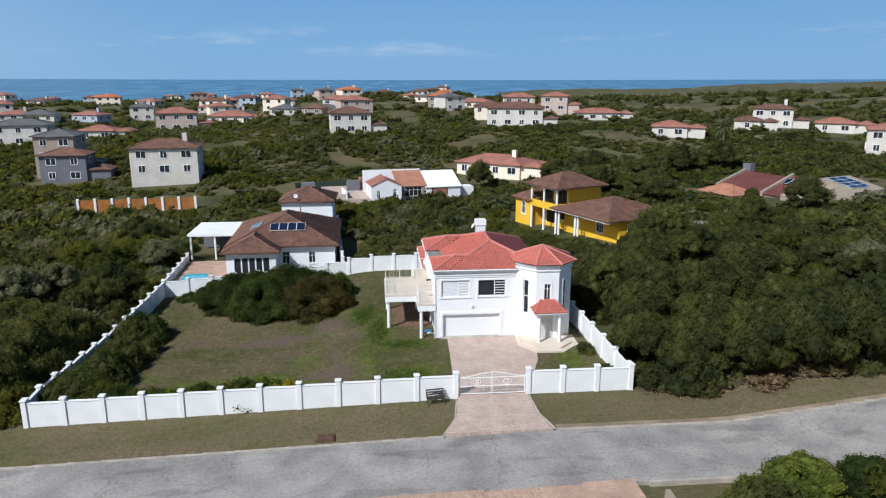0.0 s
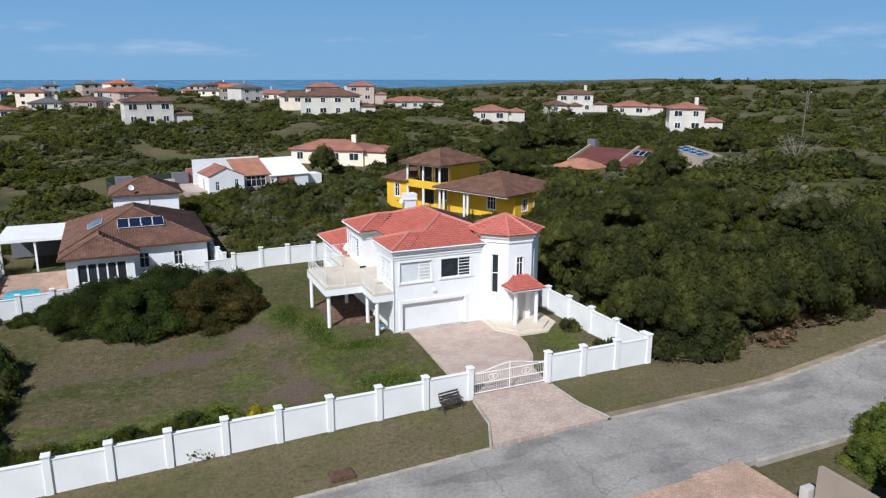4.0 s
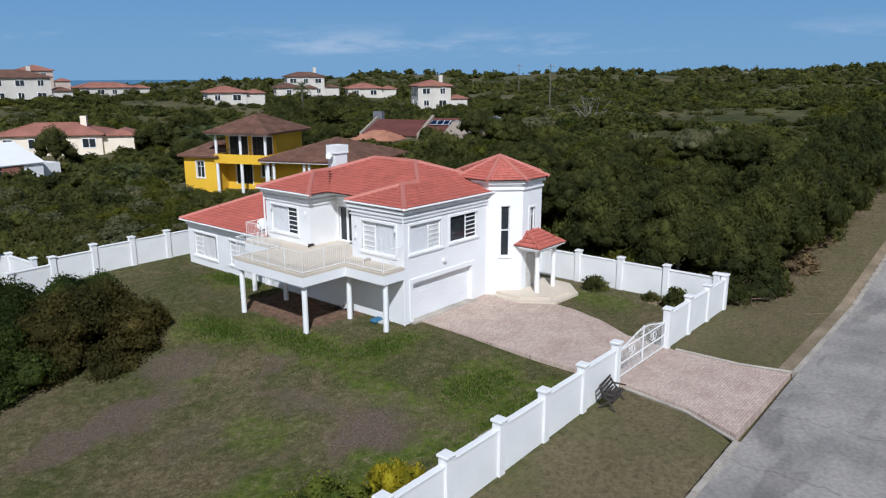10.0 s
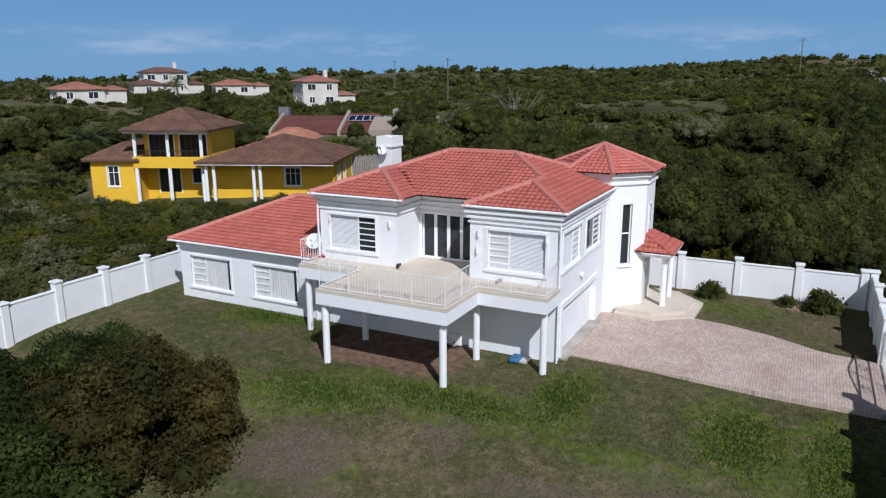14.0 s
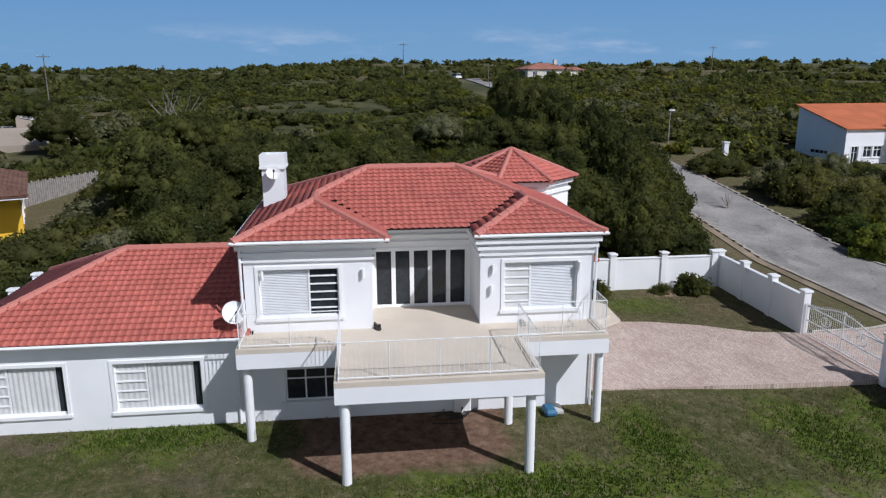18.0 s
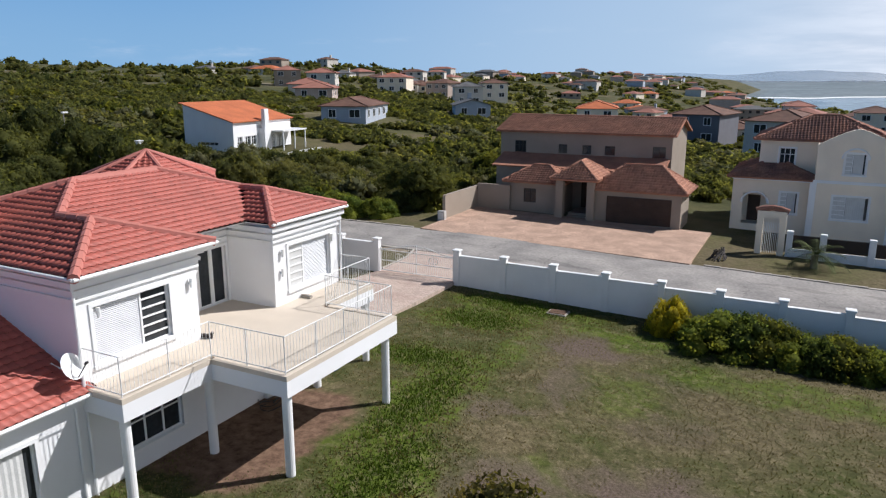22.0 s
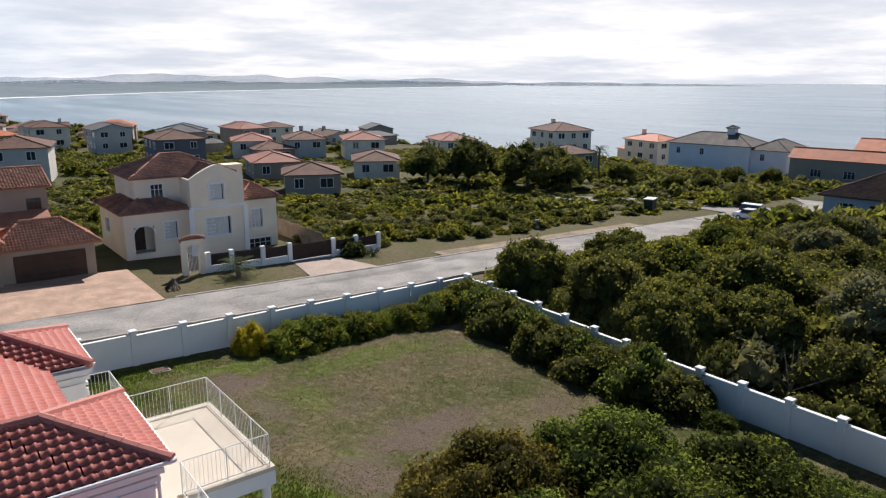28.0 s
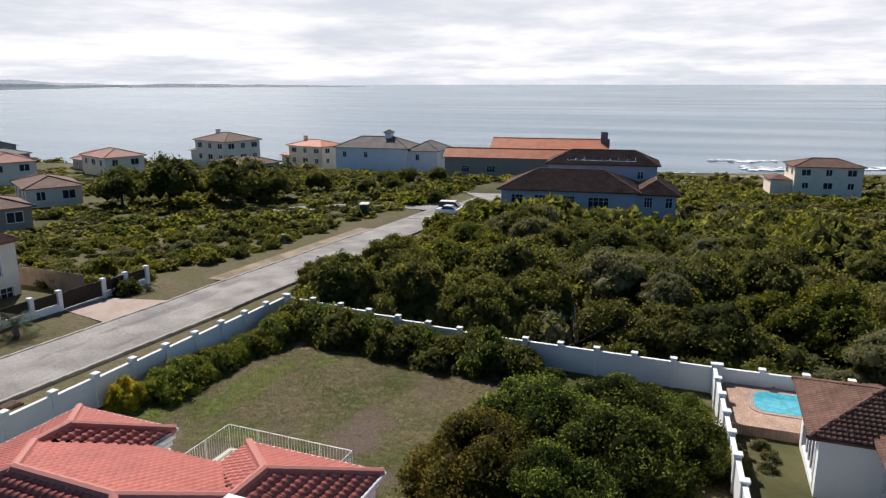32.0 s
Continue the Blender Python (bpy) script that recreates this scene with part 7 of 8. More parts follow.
def bush_shape(lobes, cards, size, flat=0.62, spread=0.62, low=0.0, small=0.20, large=0.36, fill=0.80, body=OCTA):
    """A crown of unit radius: overlapping leafy lobes on a dome, each a rough core with sprays of leaves."""
    V, F, base = [], [], 0
    for i in range(lobes):
        a, e = rng.uniform(0, 2 * math.pi), math.asin(rng.uniform(low, 1.0))
        d = np.array([math.cos(a) * math.cos(e), math.sin(a) * math.cos(e), math.sin(e)])
        c = d * np.array([spread, spread, flat]) * rng.uniform(0.75, 1.1)
        c[2] = max(c[2], 0.08)
        r = rng.uniform(small, large)
        core = body[0] * (r * fill) * (1 + rng.normal(0, 0.07, (len(body[0]), 1))) * [1, 1, 0.85] + c
        V.append(core), F.append(body[1] + base)
        base += len(core)
        if cards:
            n = rng.normal(0, 1, (cards, 3))
            n[:, 2] = np.abs(n[:, 2]) * 0.9 - 0.25
            n /= np.linalg.norm(n, axis=1)[:, None]
            n[:, 2] *= 0.9
            v, f = leaf_cards(c + n * r * rng.uniform(0.74, 1.12, (cards, 1)), n, size, cards)
            V.append(v), F.append(f + base)
            base += len(v)
    return np.concatenate(V), np.concatenate(F)


NEAR = [bush_shape(18, 38, 0.115, small=0.24, large=0.38) for i in range(6)]
MOUND = [bush_shape(52, 92, 0.050, 0.72, 0.72, 0.0, 0.19, 0.31, 0.84) for i in range(6)]
MID = [bush_shape(9, 13, 0.23, small=0.26, large=0.40) for i in range(6)]
FAR = [bush_shape(5, 6, 0.26, 0.5, small=0.28, large=0.42) for i in range(6)]


def scatter(name, shapes, places, mat, label, category="scrub"):
    """Many plants as one mesh. places: x, y, z, radius, height."""
    if not len(places):
        return None
    V, F, base = [], [], 0
    for p in places:
        v, f = shapes[rng.integers(len(shapes))]
        a = rng.uniform(0, 2 * math.pi)
        c, s = math.cos(a), math.sin(a)
        w = v * [p[3], p[3], p[4]]
        w = np.stack([w[:, 0] * c - w[:, 1] * s + p[0], w[:, 0] * s + w[:, 1] * c + p[1], w[:, 2] + p[2]], 1)
        V.append(w.astype(np.float32)), F.append(f + base)
        base += len(w)
    ob = new(name, arrays_mesh(name, np.concatenate(V), np.concatenate(F), mat))
    return tagged(ob, label, category, kind="stuff")


def blocked(x, y, r=0.6):
    for a, b, c, d in FOOT:
        if a - r < x < b + r and c - r < y < d + r:
            return True
    return False


def patch(x, y, s, o=0.0):
    return noise.noise(Vector((x * s + o, y * s - o, o * 0.7)))


# thickets and scrub: dense rows of plants on a loose grid, with gaps
kinds = {"thicket": [], "olive": [], "grey": [], "red": [], "bright": []}
mids = {"thicket": [], "olive": [], "grey": [], "bright": []}


def tall(x, y):
    """How high the scrub grows at a place."""
    h = 1.5 + 1.1 * patch(x, y, 0.045, 3) + 0.5 * patch(x, y, 0.15, 9)
    if 17.5 < x < 60 and 50.5 < y < 88:
        h += 2.6 * min(1, (x - 17) / 4) * (1 - 0.75 * step(44, 58, x)) * (0.35 + 0.65 * step(50, 57, y))
    if 17.5 < x < 60 and 88 <= y < 104:
        h += 0.8
    if x < -28 and 49.5 < y < 100 and x > -90:
        h += 1.5 * step(50, 56, y)
    if x < -28 and 60 < y < 130 and x > -75:
        h += 0.8
    if 15 < x < 43 and 20 < y < 41:
        h += 1.0
    if y > 89 and -6 < x < 17 and y < 112:
        h = 0.7 + 0.45 * h
    if x < -30 and y < -5:
        return 0.8
    if x < -30 and y < 41:
        h = (0.45 + 0.5 * rnd.random() ** 2) * h + 0.2
    return max(0.35, h)


def bare(x, y):
    """Open grass or sand among the scrub."""
    if x > 17 and 48.3 < y < 52.6:
        return True
    if 15 < x < 60 and 34.5 < y < 42.2 or -36 < x < -30 and 36 < y < 42:
        return rnd.random() < 0.75
    if -84 < x < -23 and 37.5 < y < 42.2 or -30 < x < 18 and 48 < y < 54.3:
        return True
    if -33 < x < -20 and 33 < y < 42:
        return rnd.random() < 0.7
    if -8 < x < 22 and 88 < y < 130:
        return False
    return patch(x, y, 0.05, 21) > 0.62 or (x > 46 and y > 50 and patch(x, y, 0.04, 5) > 0.22)


def leaf_kind(x, y, q):
    """Which sort of scrub grows at a place."""
    w = patch(x, y, 0.13, 31) + rnd.uniform(-0.35, 0.35)
    if w > (0.20 if x < -28 else 0.42):
        return "bright"
    if x > 17 and y > 49:
        q -= 0.22
    return "grey" if q > 0.38 else "olive" if q > 0.02 else "thicket"


mounds = {k: [] for k in kinds}
step_near = 2.3
for i in range(-29, 27):
    for j in range(-13, 42):
        x = i * step_near + rnd.uniform(-0.9, 0.9)
        y = 34 + j * step_near + rnd.uniform(-0.8, 0.8)
        if blocked(x, y) or bare(x, y) or -26.6 < x < -24 and 53 < y < 98 or math.hypot(x + 4, y - 66) > 62:
            continue
        h = tall(x, y) * rnd.uniform(0.6, 1.3)
        r = 1.1 + 0.36 * h * rnd.uniform(0.8, 1.2)
        q = patch(x, y, 0.10, 13) + rnd.uniform(-0.5, 0.5)
        if 17.5 < x < 60 and 49 < y < 57.0 and rnd.random() < 0.55:
            kind, h = "red", h * 0.45
        else:
            kind = leaf_kind(x, y, q)
        if h > 2.0 and kind != "red":
            if rnd.random() < 0.42:
                g = h * rnd.uniform(0.95, 1.35)
                rr = rnd.uniform(2.3, 3.9)
                c = min(g, rr * 0.95)
                mounds[kind].append((x, y, gz(x, y) - 0.3 + g - c, rr, c))
                kinds[kind].append((x, y, gz(x, y) - 0.2, rr * 0.85, g * 0.62))
            elif rnd.random() < 0.4:
                kinds[kind].append((x, y, gz(x, y) - 0.2, r * 1.1, h * 0.75))
            continue
        c = min(h * 1.15, r * 1.25)
        kinds[kind].append((x, y, gz(x, y) - 0.15 + h * 1.15 - c, r, c))
for i in range(-62, 74):
    for j in range(-62, 66):
        x, y = i * 2.7 + rnd.uniform(-1.3, 1.3), 62 + j * 2.7 + rnd.uniform(-1.3, 1.3)
        dd = math.hypot(x + 4, y - 66)
        if dd <= 61 or dd > 172 or blocked(x, y, 0.3):
            continue
        if bare(x, y):
            if x > 40 and y > 52 and rnd.random() < 0.45:
                mids[rnd.choice(("grey", "olive"))].append((x, y, gz(x, y) - 0.2, rnd.uniform(0.7, 1.5), rnd.uniform(0.5, 1.1)))
            continue
        z = gz(x, y)
        if z < -20:
            continue
        h = tall(x, y) * rnd.uniform(0.7, 1.25)
        q = patch(x, y, 0.06, 13) + rnd.uniform(-0.45, 0.45)
        r = 1.6 + 0.42 * h
        c = min(h * 1.1, r * 1.1)
        mids[leaf_kind(x, y, q)].append((x, y, z - 0.25 + h * 1.1 - c, r, c))
for i in range(12):
    a = radians(-67)
    u, w = -1.0 + 2.0 * i, -3.4 + rnd.uniform(-0.8, 0.8)
    x, y = 20.3 + u * math.cos(a) - w * math.sin(a), 115.25 + u * math.sin(a) + w * math.cos(a)
    mounds[("thicket", "olive", "bright")[i % 3]].append((x, y, gz(x, y) - 0.3, rnd.uniform(1.5, 2.1), rnd.uniform(1.2, 1.8)))
for i in range(9):
    y = 56.0 + 2.1 * i
    mounds[("thicket", "olive")[i % 2]].append((-27.2 + rnd.uniform(-0.6, 0.3), y, gz(-27.2, y) - 0.3, rnd.uniform(1.8, 2.4), rnd.uniform(2.6, 4.2)))
MATS = {"thicket": LEAFY, "olive": OLIVE, "grey": GREYLEAF, "red": REDBUSH, "bright": BRIGHTLEAF}
TEXT = {"thicket": "dense dark green coastal thicket", "olive": "olive-green coastal scrub", "grey": "pale grey-green low scrub", "red": "red-brown dry twiggy undergrowth", "bright": "fresh yellow-green leafy scrub"}
for k, v in kinds.items():
    scatter("scrub", NEAR, v, MATS[k], TEXT[k])
for k, v in mounds.items():
    scatter("scrub", MOUND, v, MATS[k], TEXT[k])
for k, v in mids.items():
    scatter("scrub", MID, v, MATS[k], TEXT[k])
far = {"olive": [], "thicket": []}
for k in range(700):
    x, y = rnd.uniform(20, 420), -650 - rnd.random() * 1000
    if gz(x, y) > -18 and not blocked(x, y, -2):
        far["olive" if rnd.random() < 0.5 else "thicket"].append((x, y, gz(x, y) - 0.6, rnd.uniform(7, 14), rnd.uniform(3, 6)))
for k in range(6500):
    dist = 165 + 620 * rnd.random() ** 1.25
    a = rnd.uniform(0, 2 * math.pi)
    x, y = dist * math.cos(a), 66 + dist * math.sin(a)
    z = gz(x, y)
    if z < -19 or blocked(x, y, -1.5) or patch(x, y, 0.02, 5) > 0.52:
        continue
    g = 1 + dist / 500
    far["olive" if patch(x, y, 0.03, 13) + rnd.uniform(-0.3, 0.3) > 0 else "thicket"].append((x, y, z - 0.4, g * rnd.uniform(2.2, 4.2), g * rnd.uniform(1.2, 2.6) * (1.25 if x > 120 else 1)))
for k, v in far.items():
    scatter("far_scrub", FAR, v, MATS[k], TEXT[k])


# dry fallen twigs along the edge of the thicket
TWIG = material("dry_red_grey_twig", (0.26, 0.175, 0.125), 0.95, 0.8, 0.3, 5, 0, second=(0.15, 0.095, 0.07), spec=0.05, island=0.3)
k = 5200
tx = rng.uniform(17.9, 52, k)
ty = 54.6 - 0.02 * (tx - 18) + rng.normal(0, 1.15, k)
foot = np.stack([tx, ty, ground_z(tx, ty) + rng.uniform(0.0, 0.35, k)], 1)
way = rng.normal(0, 1, (k, 3)) * [1, 1, 0.55]
way[:, 2] = np.abs(way[:, 2])
way *= (rng.uniform(0.35, 1.3, k) / np.linalg.norm(way, axis=1))[:, None]
across = np.cross(way, rng.normal(0, 1, (k, 3)))
across *= 0.016 / np.linalg.norm(across, axis=1)[:, None]
sticks = np.stack([foot - across, foot + across, foot + way + across * 0.3, foot + way - across * 0.3], 1).reshape(-1, 3)
tagged(new("brushwood", arrays_mesh("brushwood", sticks, np.arange(4 * k).reshape(-1, 4), TWIG)), "dry reddish fallen twigs along the thicket edge", "brushwood", kind="stuff")

# ---- garden plants, each a thing of its own ----
def shrub(name, x, y, r, h, mat, label, shapes=NEAR, sink=0.15):
    ob = thing(name, label, "shrub", "garden shrubs", at=pose(x, y, gz(x, y)))
    v, f = shapes[rng.integers(len(shapes))]
    a = rng.uniform(0, 6.28)
    w = v * [r, r, h]
    w = np.stack([w[:, 0] * math.cos(a) - w[:, 1] * math.sin(a), w[:, 0] * math.sin(a) + w[:, 1] * math.cos(a), w[:, 2] - sink], 1)
    c = new("crown", arrays_mesh("crown", w, f, mat))
    c.parent = ob
    part("trunk", tube([(0, 0, -0.2), (0.05, 0.03, h * 0.4), (0.1, 0.1, h * 0.62)], 0.06 + 0.02 * h, 6, None, 0.03), BARK, ob)
    return ob


BIG = [bush_shape(100, 125, 0.044, 0.74, 0.74, 0.0, 0.14, 0.25, 0.86, ICO1) for i in range(3)]
FINE = [bush_shape(120, 330, 0.026, 0.74, 0.76, 0.0, 0.13, 0.23, 0.70, ICO1) for i in range(3)]
DARKBUSH = "dense rounded dark green garden shrub"
for x, y, r, h in ((-7.2, 76.6, 4.4, 4.6), (-12.0, 77.8, 4.8, 4.7), (-10.0, 81.6, 4.6, 4.6), (-15.8, 81.0, 4.6, 4.1), (-14.2, 84.6, 3.4, 3.4), (-18.5, 83.8, 2.8, 2.6), (-6.2, 79.8, 3.4, 3.9), (-21.5, 84.3, 1.8, 1.4)):
    shrub("shrub", x, y, r, h, GARDEN if (x, r) in ((-12.0, 4.8), (-6.2, 3.4)) or r < 3 else BROWNLEAF if x == -7.2 else SHRUBDARK, DARKBUSH, FINE, 0.5)
shrub("shrub", 16.0, 61.1, 0.95, 1.3, LEAFY, "small round dark green shrub beside the wall")
shrub("shrub", 15.9, 55.9, 1.2, 1.5, LEAFY, "small round dark green shrub beside the wall")
shrub("shrub", 16.2, 57.6, 0.7, 0.8, OLIVE, "low straggling shrub at the wall")
shrub("shrub", -7.3, 55.2, 1.25, 2.1, YELLOWLEAF, "bright yellow-green shrub at the front wall", MOUND)
for i in range(15):
    x = -9.4 - 1.05 * i + rnd.uniform(-0.3, 0.3)
    y = 55.7 + rnd.uniform(-0.2, 0.5) + 0.05 * i
    shrub("hedge_shrub", x, y, rnd.uniform(1.3, 2.1), rnd.uniform(1.4, 2.4), (HEDGE, GARDEN, BRIGHTLEAF)[i % 3], "yellowish green hedge shrub at the front wall", MOUND)
for i in range(14):
    y = 56.5 + 1.5 * i + rnd.uniform(-0.4, 0.4)
    shrub("shrub", -22.9 + rnd.uniform(-0.6, 0.7) + 0.03 * i, y, rnd.uniform(2.0, 2.8) * (1 if y < 73 else 0.5), rnd.uniform(2.3, 3.5) * (1 if y < 73 else 0.35), (LEAFY, GARDEN, OLIVE)[i % 3], "dark green shrub along the side wall", MOUND)
for i in range(5):
    shrub("shrub", -22.9 + 0.5 * i, 55.9 + rnd.uniform(-0.6, 0.8), 1.5, rnd.uniform(1.4, 2.2), (GARDEN, LEAFY)[i % 2], "dark green shrub in the garden corner", MOUND)
shrub("shrub", 22.0, 40.2, 2.6, 2.4, HEDGE, "leafy green bush on the street verge", BIG)
shrub("shrub", 19.0, 39.2, 2.0, 1.9, HEDGE, "leafy green bush on the street verge", BIG)
shrub("shrub", 25.5, 39.8, 2.2, 2.0, GARDEN, "leafy green bush on the street verge", BIG)
for x, y in ((-14.5, 89.2), (-13.2, 89.6), (-12.0, 89.4)):
    shrub("shrub", x - 3.0, y - 0.8, 0.7, 0.8, GREYLEAF, "small pale shrub beside the pool path")


def palm(x, y, h, label, r=2.4, fronds=26):
    ob = thing("palm_tree", label, "palm tree", "palms", at=pose(x, y, gz(x, y)))
    part("trunk", tube([(0, 0, -0.3), (0.05, 0, h * 0.5), (0.0, 0.05, h)], 0.24, 10, None, 0.2), BARK, ob)
    for i in range(fronds):
        a, e = 2.4 * i, radians(75 - 95 * i / fronds)
        bm = bmesh.new()
        pts = []
        for k in range(7):
            u = k / 6
            d = r * u
            z = h + d * math.sin(e) - 0.55 * r * u * u
            pts.append(Vector((math.cos(a) * d * math.cos(e * 0.7), math.sin(a) * d * math.cos(e * 0.7), z)))
        side = Vector((-math.sin(a), math.cos(a), 0))
        for p, q, k in zip(pts, pts[1:], range(6)):
            for s in (-1, 1):
                for m in range(3):
                    c = p.lerp(q, m / 3)
                    w = side * s * (0.42 * r * 0.5 * math.sin(math.pi * (k + 1 + m / 3) / 8)) + (q - p) * 0.8 - Vector((0, 0, 0.1))
                    bm.faces.new([bm.verts.new(v) for v in (c, c + (q - p) * 0.2, c + w)])
        part("frond", bm, PALMLEAF, ob)
    return ob


palm(34.5, 133.8, 3.2, "large palm with spreading grey-green fronds", 4.6, 34)
palm(19.7, 125.5, 1.2, "low palm with spreading fronds", 3.2, 26)
palm(-13.2, 38.6, 0.9, "small feather palm on the street verge", 2.0, 24)
palm(-26.6, 38.0, 0.4, "very small palm beside the fence", 1.0, 14)
palm(-27.0, 101, 2.5, "bushy palm beside the carport", 2.6, 30)
palm(-100, 3, 5.0, "tall palm before a villa", 2.4, 26)
palm(80.3, 168, 6.5, "tall slender palm on the ridge", 2.8, 26)


def tree(x, y, h, r, mat, label, shapes=None):
    ob = thing("tree", label, "tree", "trees", at=pose(x, y, gz(x, y)))
    part("trunk", tube([(0, 0, -0.4), (0.1, 0.05, h * 0.3), (0.0, 0.15, h * 0.55)], 0.09 + 0.03 * h, 8, None, 0.07), BARK, ob)
    for k in range(5):
        a = 1.3 * k
        part("limb", tube([(0.05, 0.1, h * 0.35), (r * 0.3 * math.cos(a), r * 0.3 * math.sin(a), h * 0.58), (r * 0.6 * math.cos(a), r * 0.6 * math.sin(a), h * 0.75)], 0.07, 6, None, 0.03), BARK, ob)
    far_off = math.hypot(x + 4, y - 66) > 75
    shapes = shapes or (MOUND if far_off else BIG)
    v, f = (shapes or BIG)[rng.integers(len(shapes or BIG))]
    w = v * [r, r, h * 0.72]
    w[:, 2] += h * 0.3
    c = new("crown", arrays_mesh("crown", w, f, mat))
    c.parent = ob
    return ob


for x, y, h, r in ((19.7, 147.7, 6.0, 3.0), (31, 131, 4, 3.2), (40, 134, 5.5, 4.2), (47, 127, 5, 4), (52, 140, 6, 4.5), (46, 121, 4.5, 3.8), (62, 150, 6.5, 5.5), (72, 152, 6.5, 5.5), (44, 152, 6, 5), (88, 118, 4, 3.5), (36, 150, 5, 4),
                   (-68, 2, 8.5, 6), (-74, 10, 8, 6.5), (-64, -4, 7, 5.5), (-80, 14, 6, 4.5), (-84, 6, 7, 4.5), (-92, 15, 4, 3), (-106, 22, 3.5, 2.5), (-112, 24, 3.5, 2.6), (-100, 26, 3, 2.5), (-118, 28, 3.2, 2.6), (-94, 24, 3, 2.4),
                   (-36, 60, 4.5, 3.2), (-33, 52.5, 3.2, 2.8), (-40, 56, 4.5, 3.5), (-34, 66, 4, 3), (-28.6, 57, 5.2, 3.2), (-29.2, 63, 5.4, 3.4), (-28.8, 69, 5.0, 3.2), (-33, 72, 5, 3.6), (-88, 40, 2.6, 2.4), (-80, 50.5, 2.6, 2.6), (19.5, 57.5, 5.0, 2.8), (21.5, 63, 5.8, 3.4), (25, 59, 5.5, 3.4), (23.5, 70, 6.2, 3.8), (29, 66, 6.2, 4), (20.5, 75, 5.2, 3), (33, 61, 5.2, 3.6), (35, 71, 5.6, 4), (27, 77, 5.6, 3.8), (21, 83, 4.6, 3), (39, 64, 4.4, 3.4), (30, 85, 4.6, 3.4), (37, 80, 5, 3.8), (44, 73, 4.4, 3.6), (22.8, 55.4, 5.0, 2.8), (26.5, 54.2, 5.8, 3.0), (30.5, 53.6, 6.6, 3.2), (35, 53.4, 7.0, 3.4), (41, 53.4, 7.4, 3.6), (61.5, 104.3, 5.0, 3.8), (56.5, 110.3, 2.8, 1.4), (46.5, 54.6, 7.2, 3.6), (53, 54.0, 7.2, 3.7), (60, 53.6, 7.2, 3.8), (68, 53.2, 7, 3.8), (76, 52.8, 7, 3.8)):
    tree(x, y, h, r, LEAFY if (x + y) % 2 < 1.2 else OLIVE, "spreading dark green coastal tree with twisted limbs")


def dead_tree(x, y, h):
    ob = thing("dead_shrub", "bare grey branching dead shrub", "dead shrub", "dead shrubs", at=pose(x, y, gz(x, y)))
    r2 = random.Random(int(x * 7))
    for k in range(9):
        a, e = r2.uniform(0, 6.28), r2.uniform(0.6, 1.4)
        p = Vector((0, 0, 0.1))
        pts = [p]
        for i in range(4):
            a += r2.uniform(-0.5, 0.5)
            p = p + Vector((math.cos(a) * math.cos(e), math.sin(a) * math.cos(e), math.sin(e))) * h * 0.28
            pts.append(p)
        part("branch", tube(pts, 0.05, 5, None, 0.012), DEADWOOD, ob)


for x, y, h in ((-30.0, 76, 2.6), (79.4, 96.3, 4.5), (81.5, 98.5, 4.0), (33, 45, 1.0), (-28.5, 74.5, 1.8)):
    dead_tree(x, y, h)


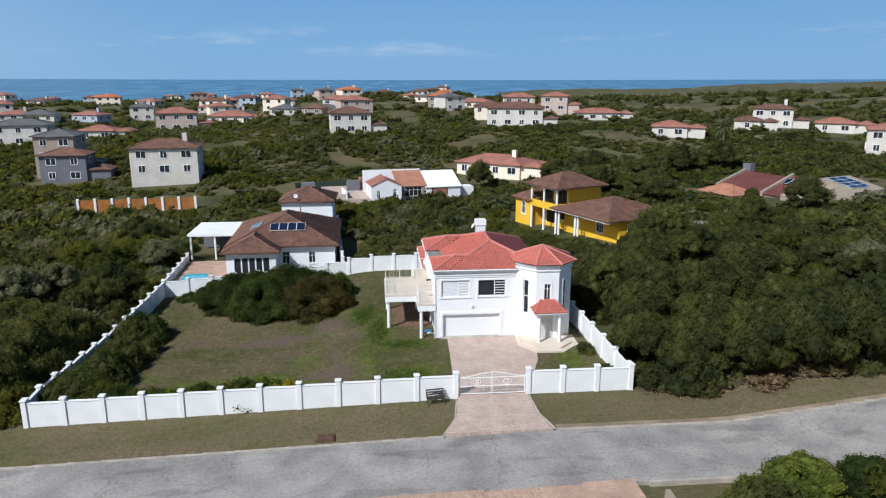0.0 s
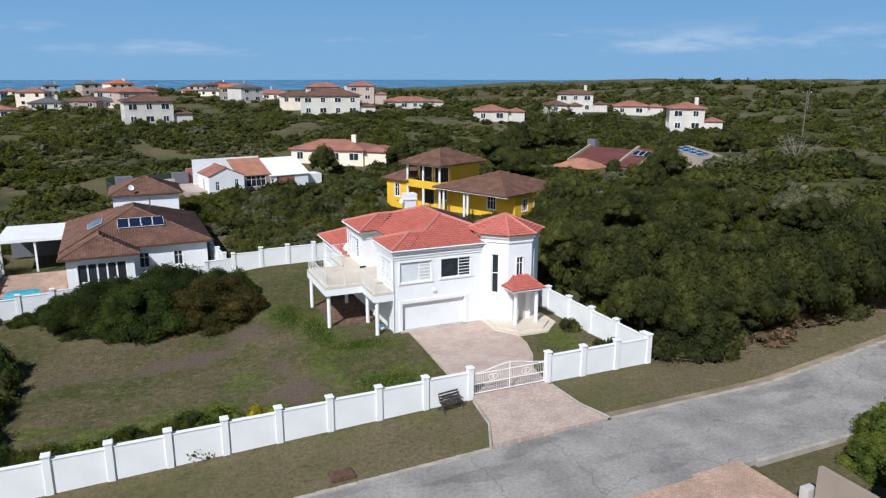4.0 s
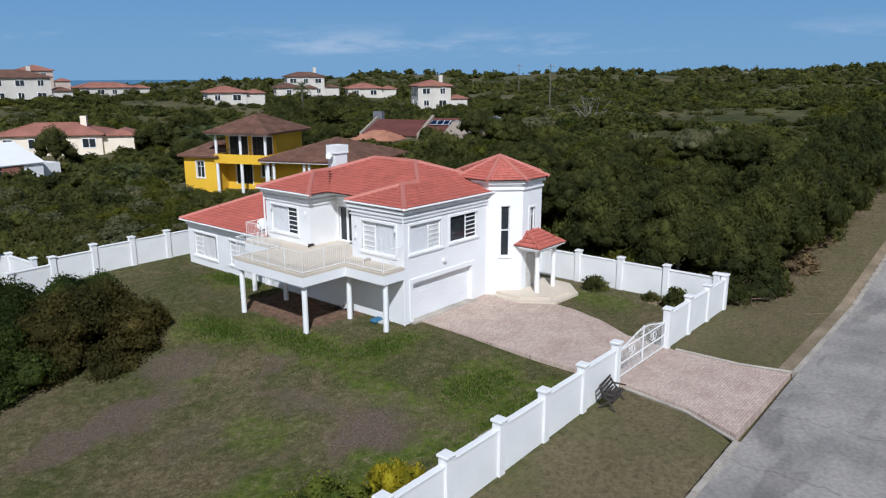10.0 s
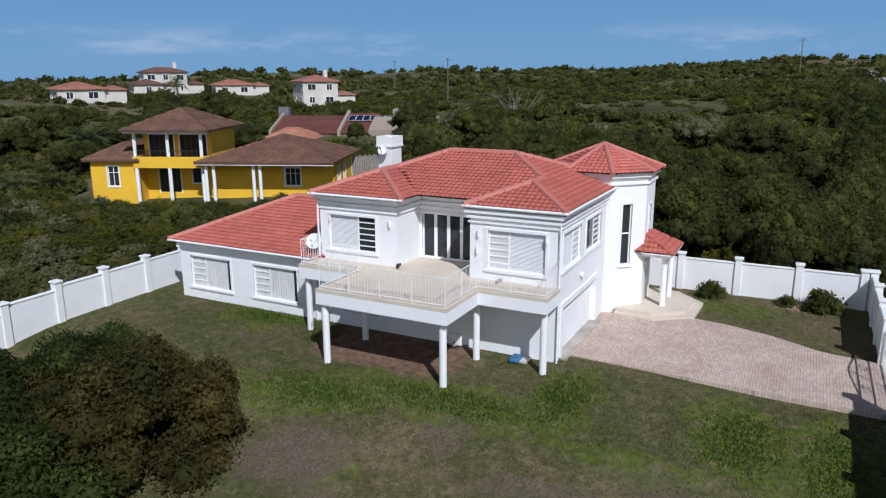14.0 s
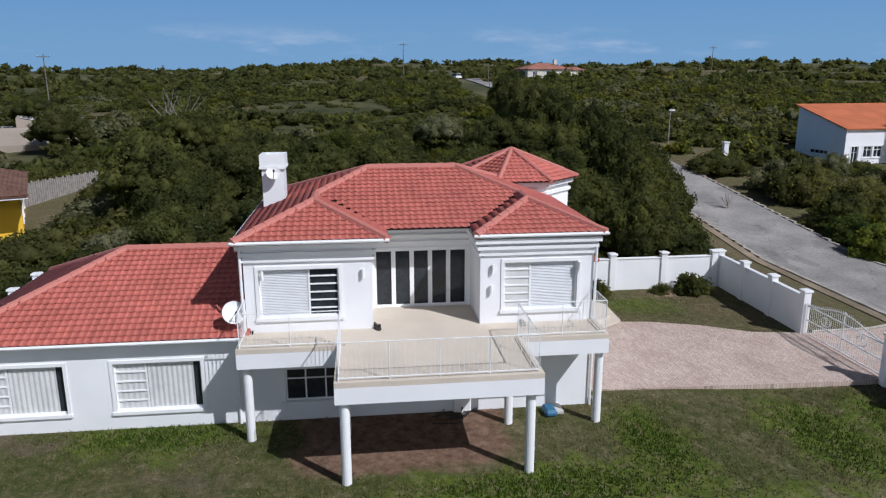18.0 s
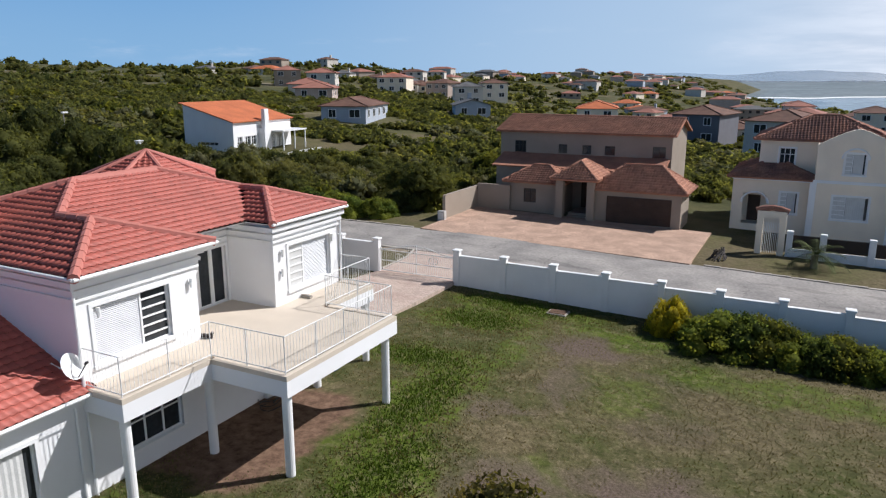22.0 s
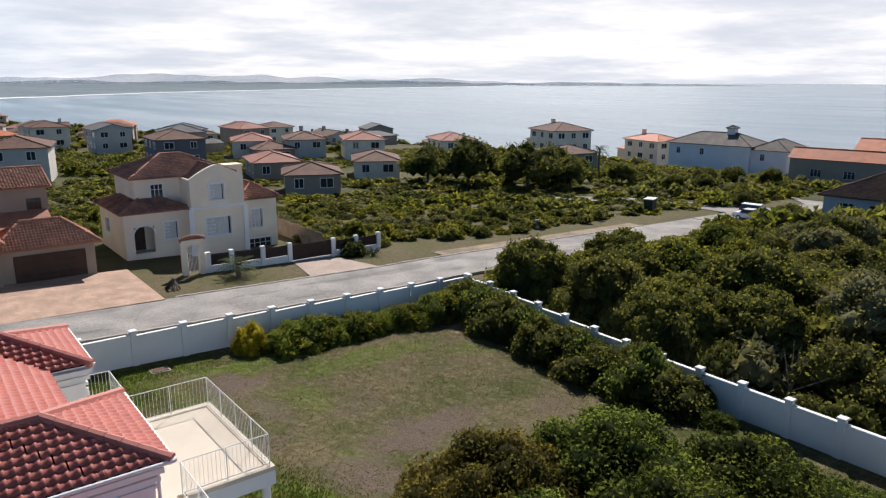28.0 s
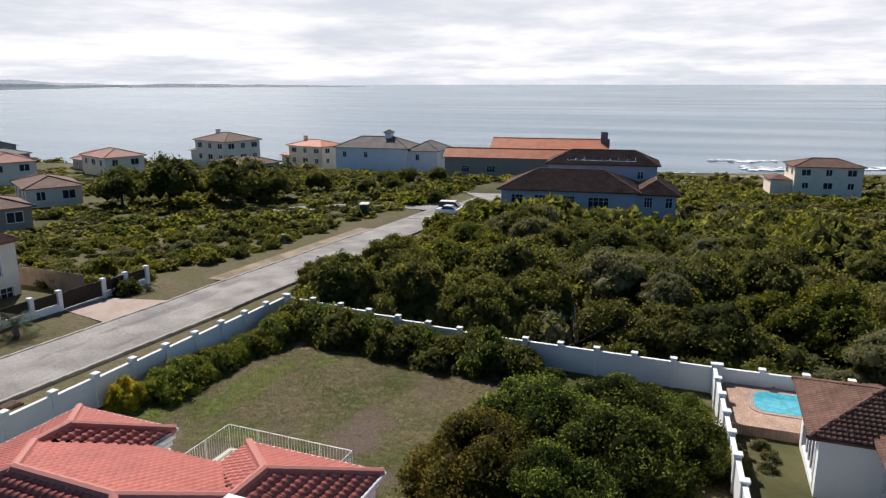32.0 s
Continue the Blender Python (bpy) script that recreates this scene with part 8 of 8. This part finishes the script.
# ---- lawn: short tufts of grass ----
count = 620000
gx, gy = rng.uniform(-24.4, 16.8, count), rng.uniform(54.2, 87.5, count)
keep = ~((gx > 4.2) & (gy > 65.6)) & ~((gx > 4.4) & (gx < 11.9) & (gy < 65.7)) & ~((gx > 10.5) & (gy > 61) & (gy < 66))
keep &= ~(((gx - 2.1) / 2.4) ** 2 + ((gy - 71.3) / 3.6) ** 2 < 1 + rng.normal(0, 0.15, count))
keep &= ~(((gx + 11.5) / 8.5) ** 2 + ((gy - 80) / 6.5) ** 2 < 1)
clump = np.sin(gx * 1.7 + 2.1 * np.sin(gy * 0.9)) * np.cos(gy * 1.3 + 1.7 * np.sin(gx * 0.6)) + rng.normal(0, 0.5, count)


def verdure(x, y):
    """How lushly the grass grows at a place of the lawn, 0 to 1."""
    g = 0.0
    for px, py, ra, rb in ((-1.0, 68.0, 1.6, 5.5), (1.0, 64.3, 3.6, 1.6), (3.2, 79.5, 1.5, 4.0), (0.0, 55.6, 5.0, 1.5), (0.9, 58.4, 3.2, 2.2), (-2.4, 72.5, 1.8, 4.5)):
        g = np.maximum(g, np.exp(-1.4 * (((x - px) / ra) ** 2 + ((y - py) / rb) ** 2)))
    return g


wear_off = np.exp(-((gx + 10.8) / 7.0) ** 2 - ((gy - 68.6) / 2.2) ** 2) + np.exp(-((gx + 4.6) / 1.2) ** 2 - ((gy - 63) / 5.0) ** 2)
keep &= rng.random(count) < 0.10 + 0.12 * (clump > 0) + 0.5 * verdure(gx, gy) - 0.12 * wear_off
gx, gy = gx[keep], gy[keep]
gzs = ground_z(gx, gy)
lush = verdure(gx, gy) * rng.uniform(0.4, 1.0, len(gx))
hgt = (0.03 + 0.04 * rng.random(len(gx))) * (1 + 1.5 * lush)
ang = rng.uniform(0, 2 * math.pi, len(gx))
wid = 0.014 + 0.020 * rng.random(len(gx))
lean = rng.normal(0, 0.03, (len(gx), 2))
tv = np.stack([np.stack([gx - wid * np.cos(ang), gy - wid * np.sin(ang), gzs - 0.01], 1), np.stack([gx + wid * np.cos(ang), gy + wid * np.sin(ang), gzs - 0.01], 1), np.stack([gx + lean[:, 0], gy + lean[:, 1], gzs + hgt], 1)], 1).reshape(-1, 3)
tf = np.arange(len(tv)).reshape(-1, 3)
rich = lush > 0.45
for sel, mat, text in ((~rich, TURF, "short dry and green lawn grass"), (rich, LUSH, "lush bright green lawn grass")):
    q = tf[sel]
    ob = new("grass_tufts", arrays_mesh("grass_tufts", tv[q.ravel()], np.arange(q.size).reshape(-1, 3), mat))
    tagged(ob, text, "grass", kind="stuff")
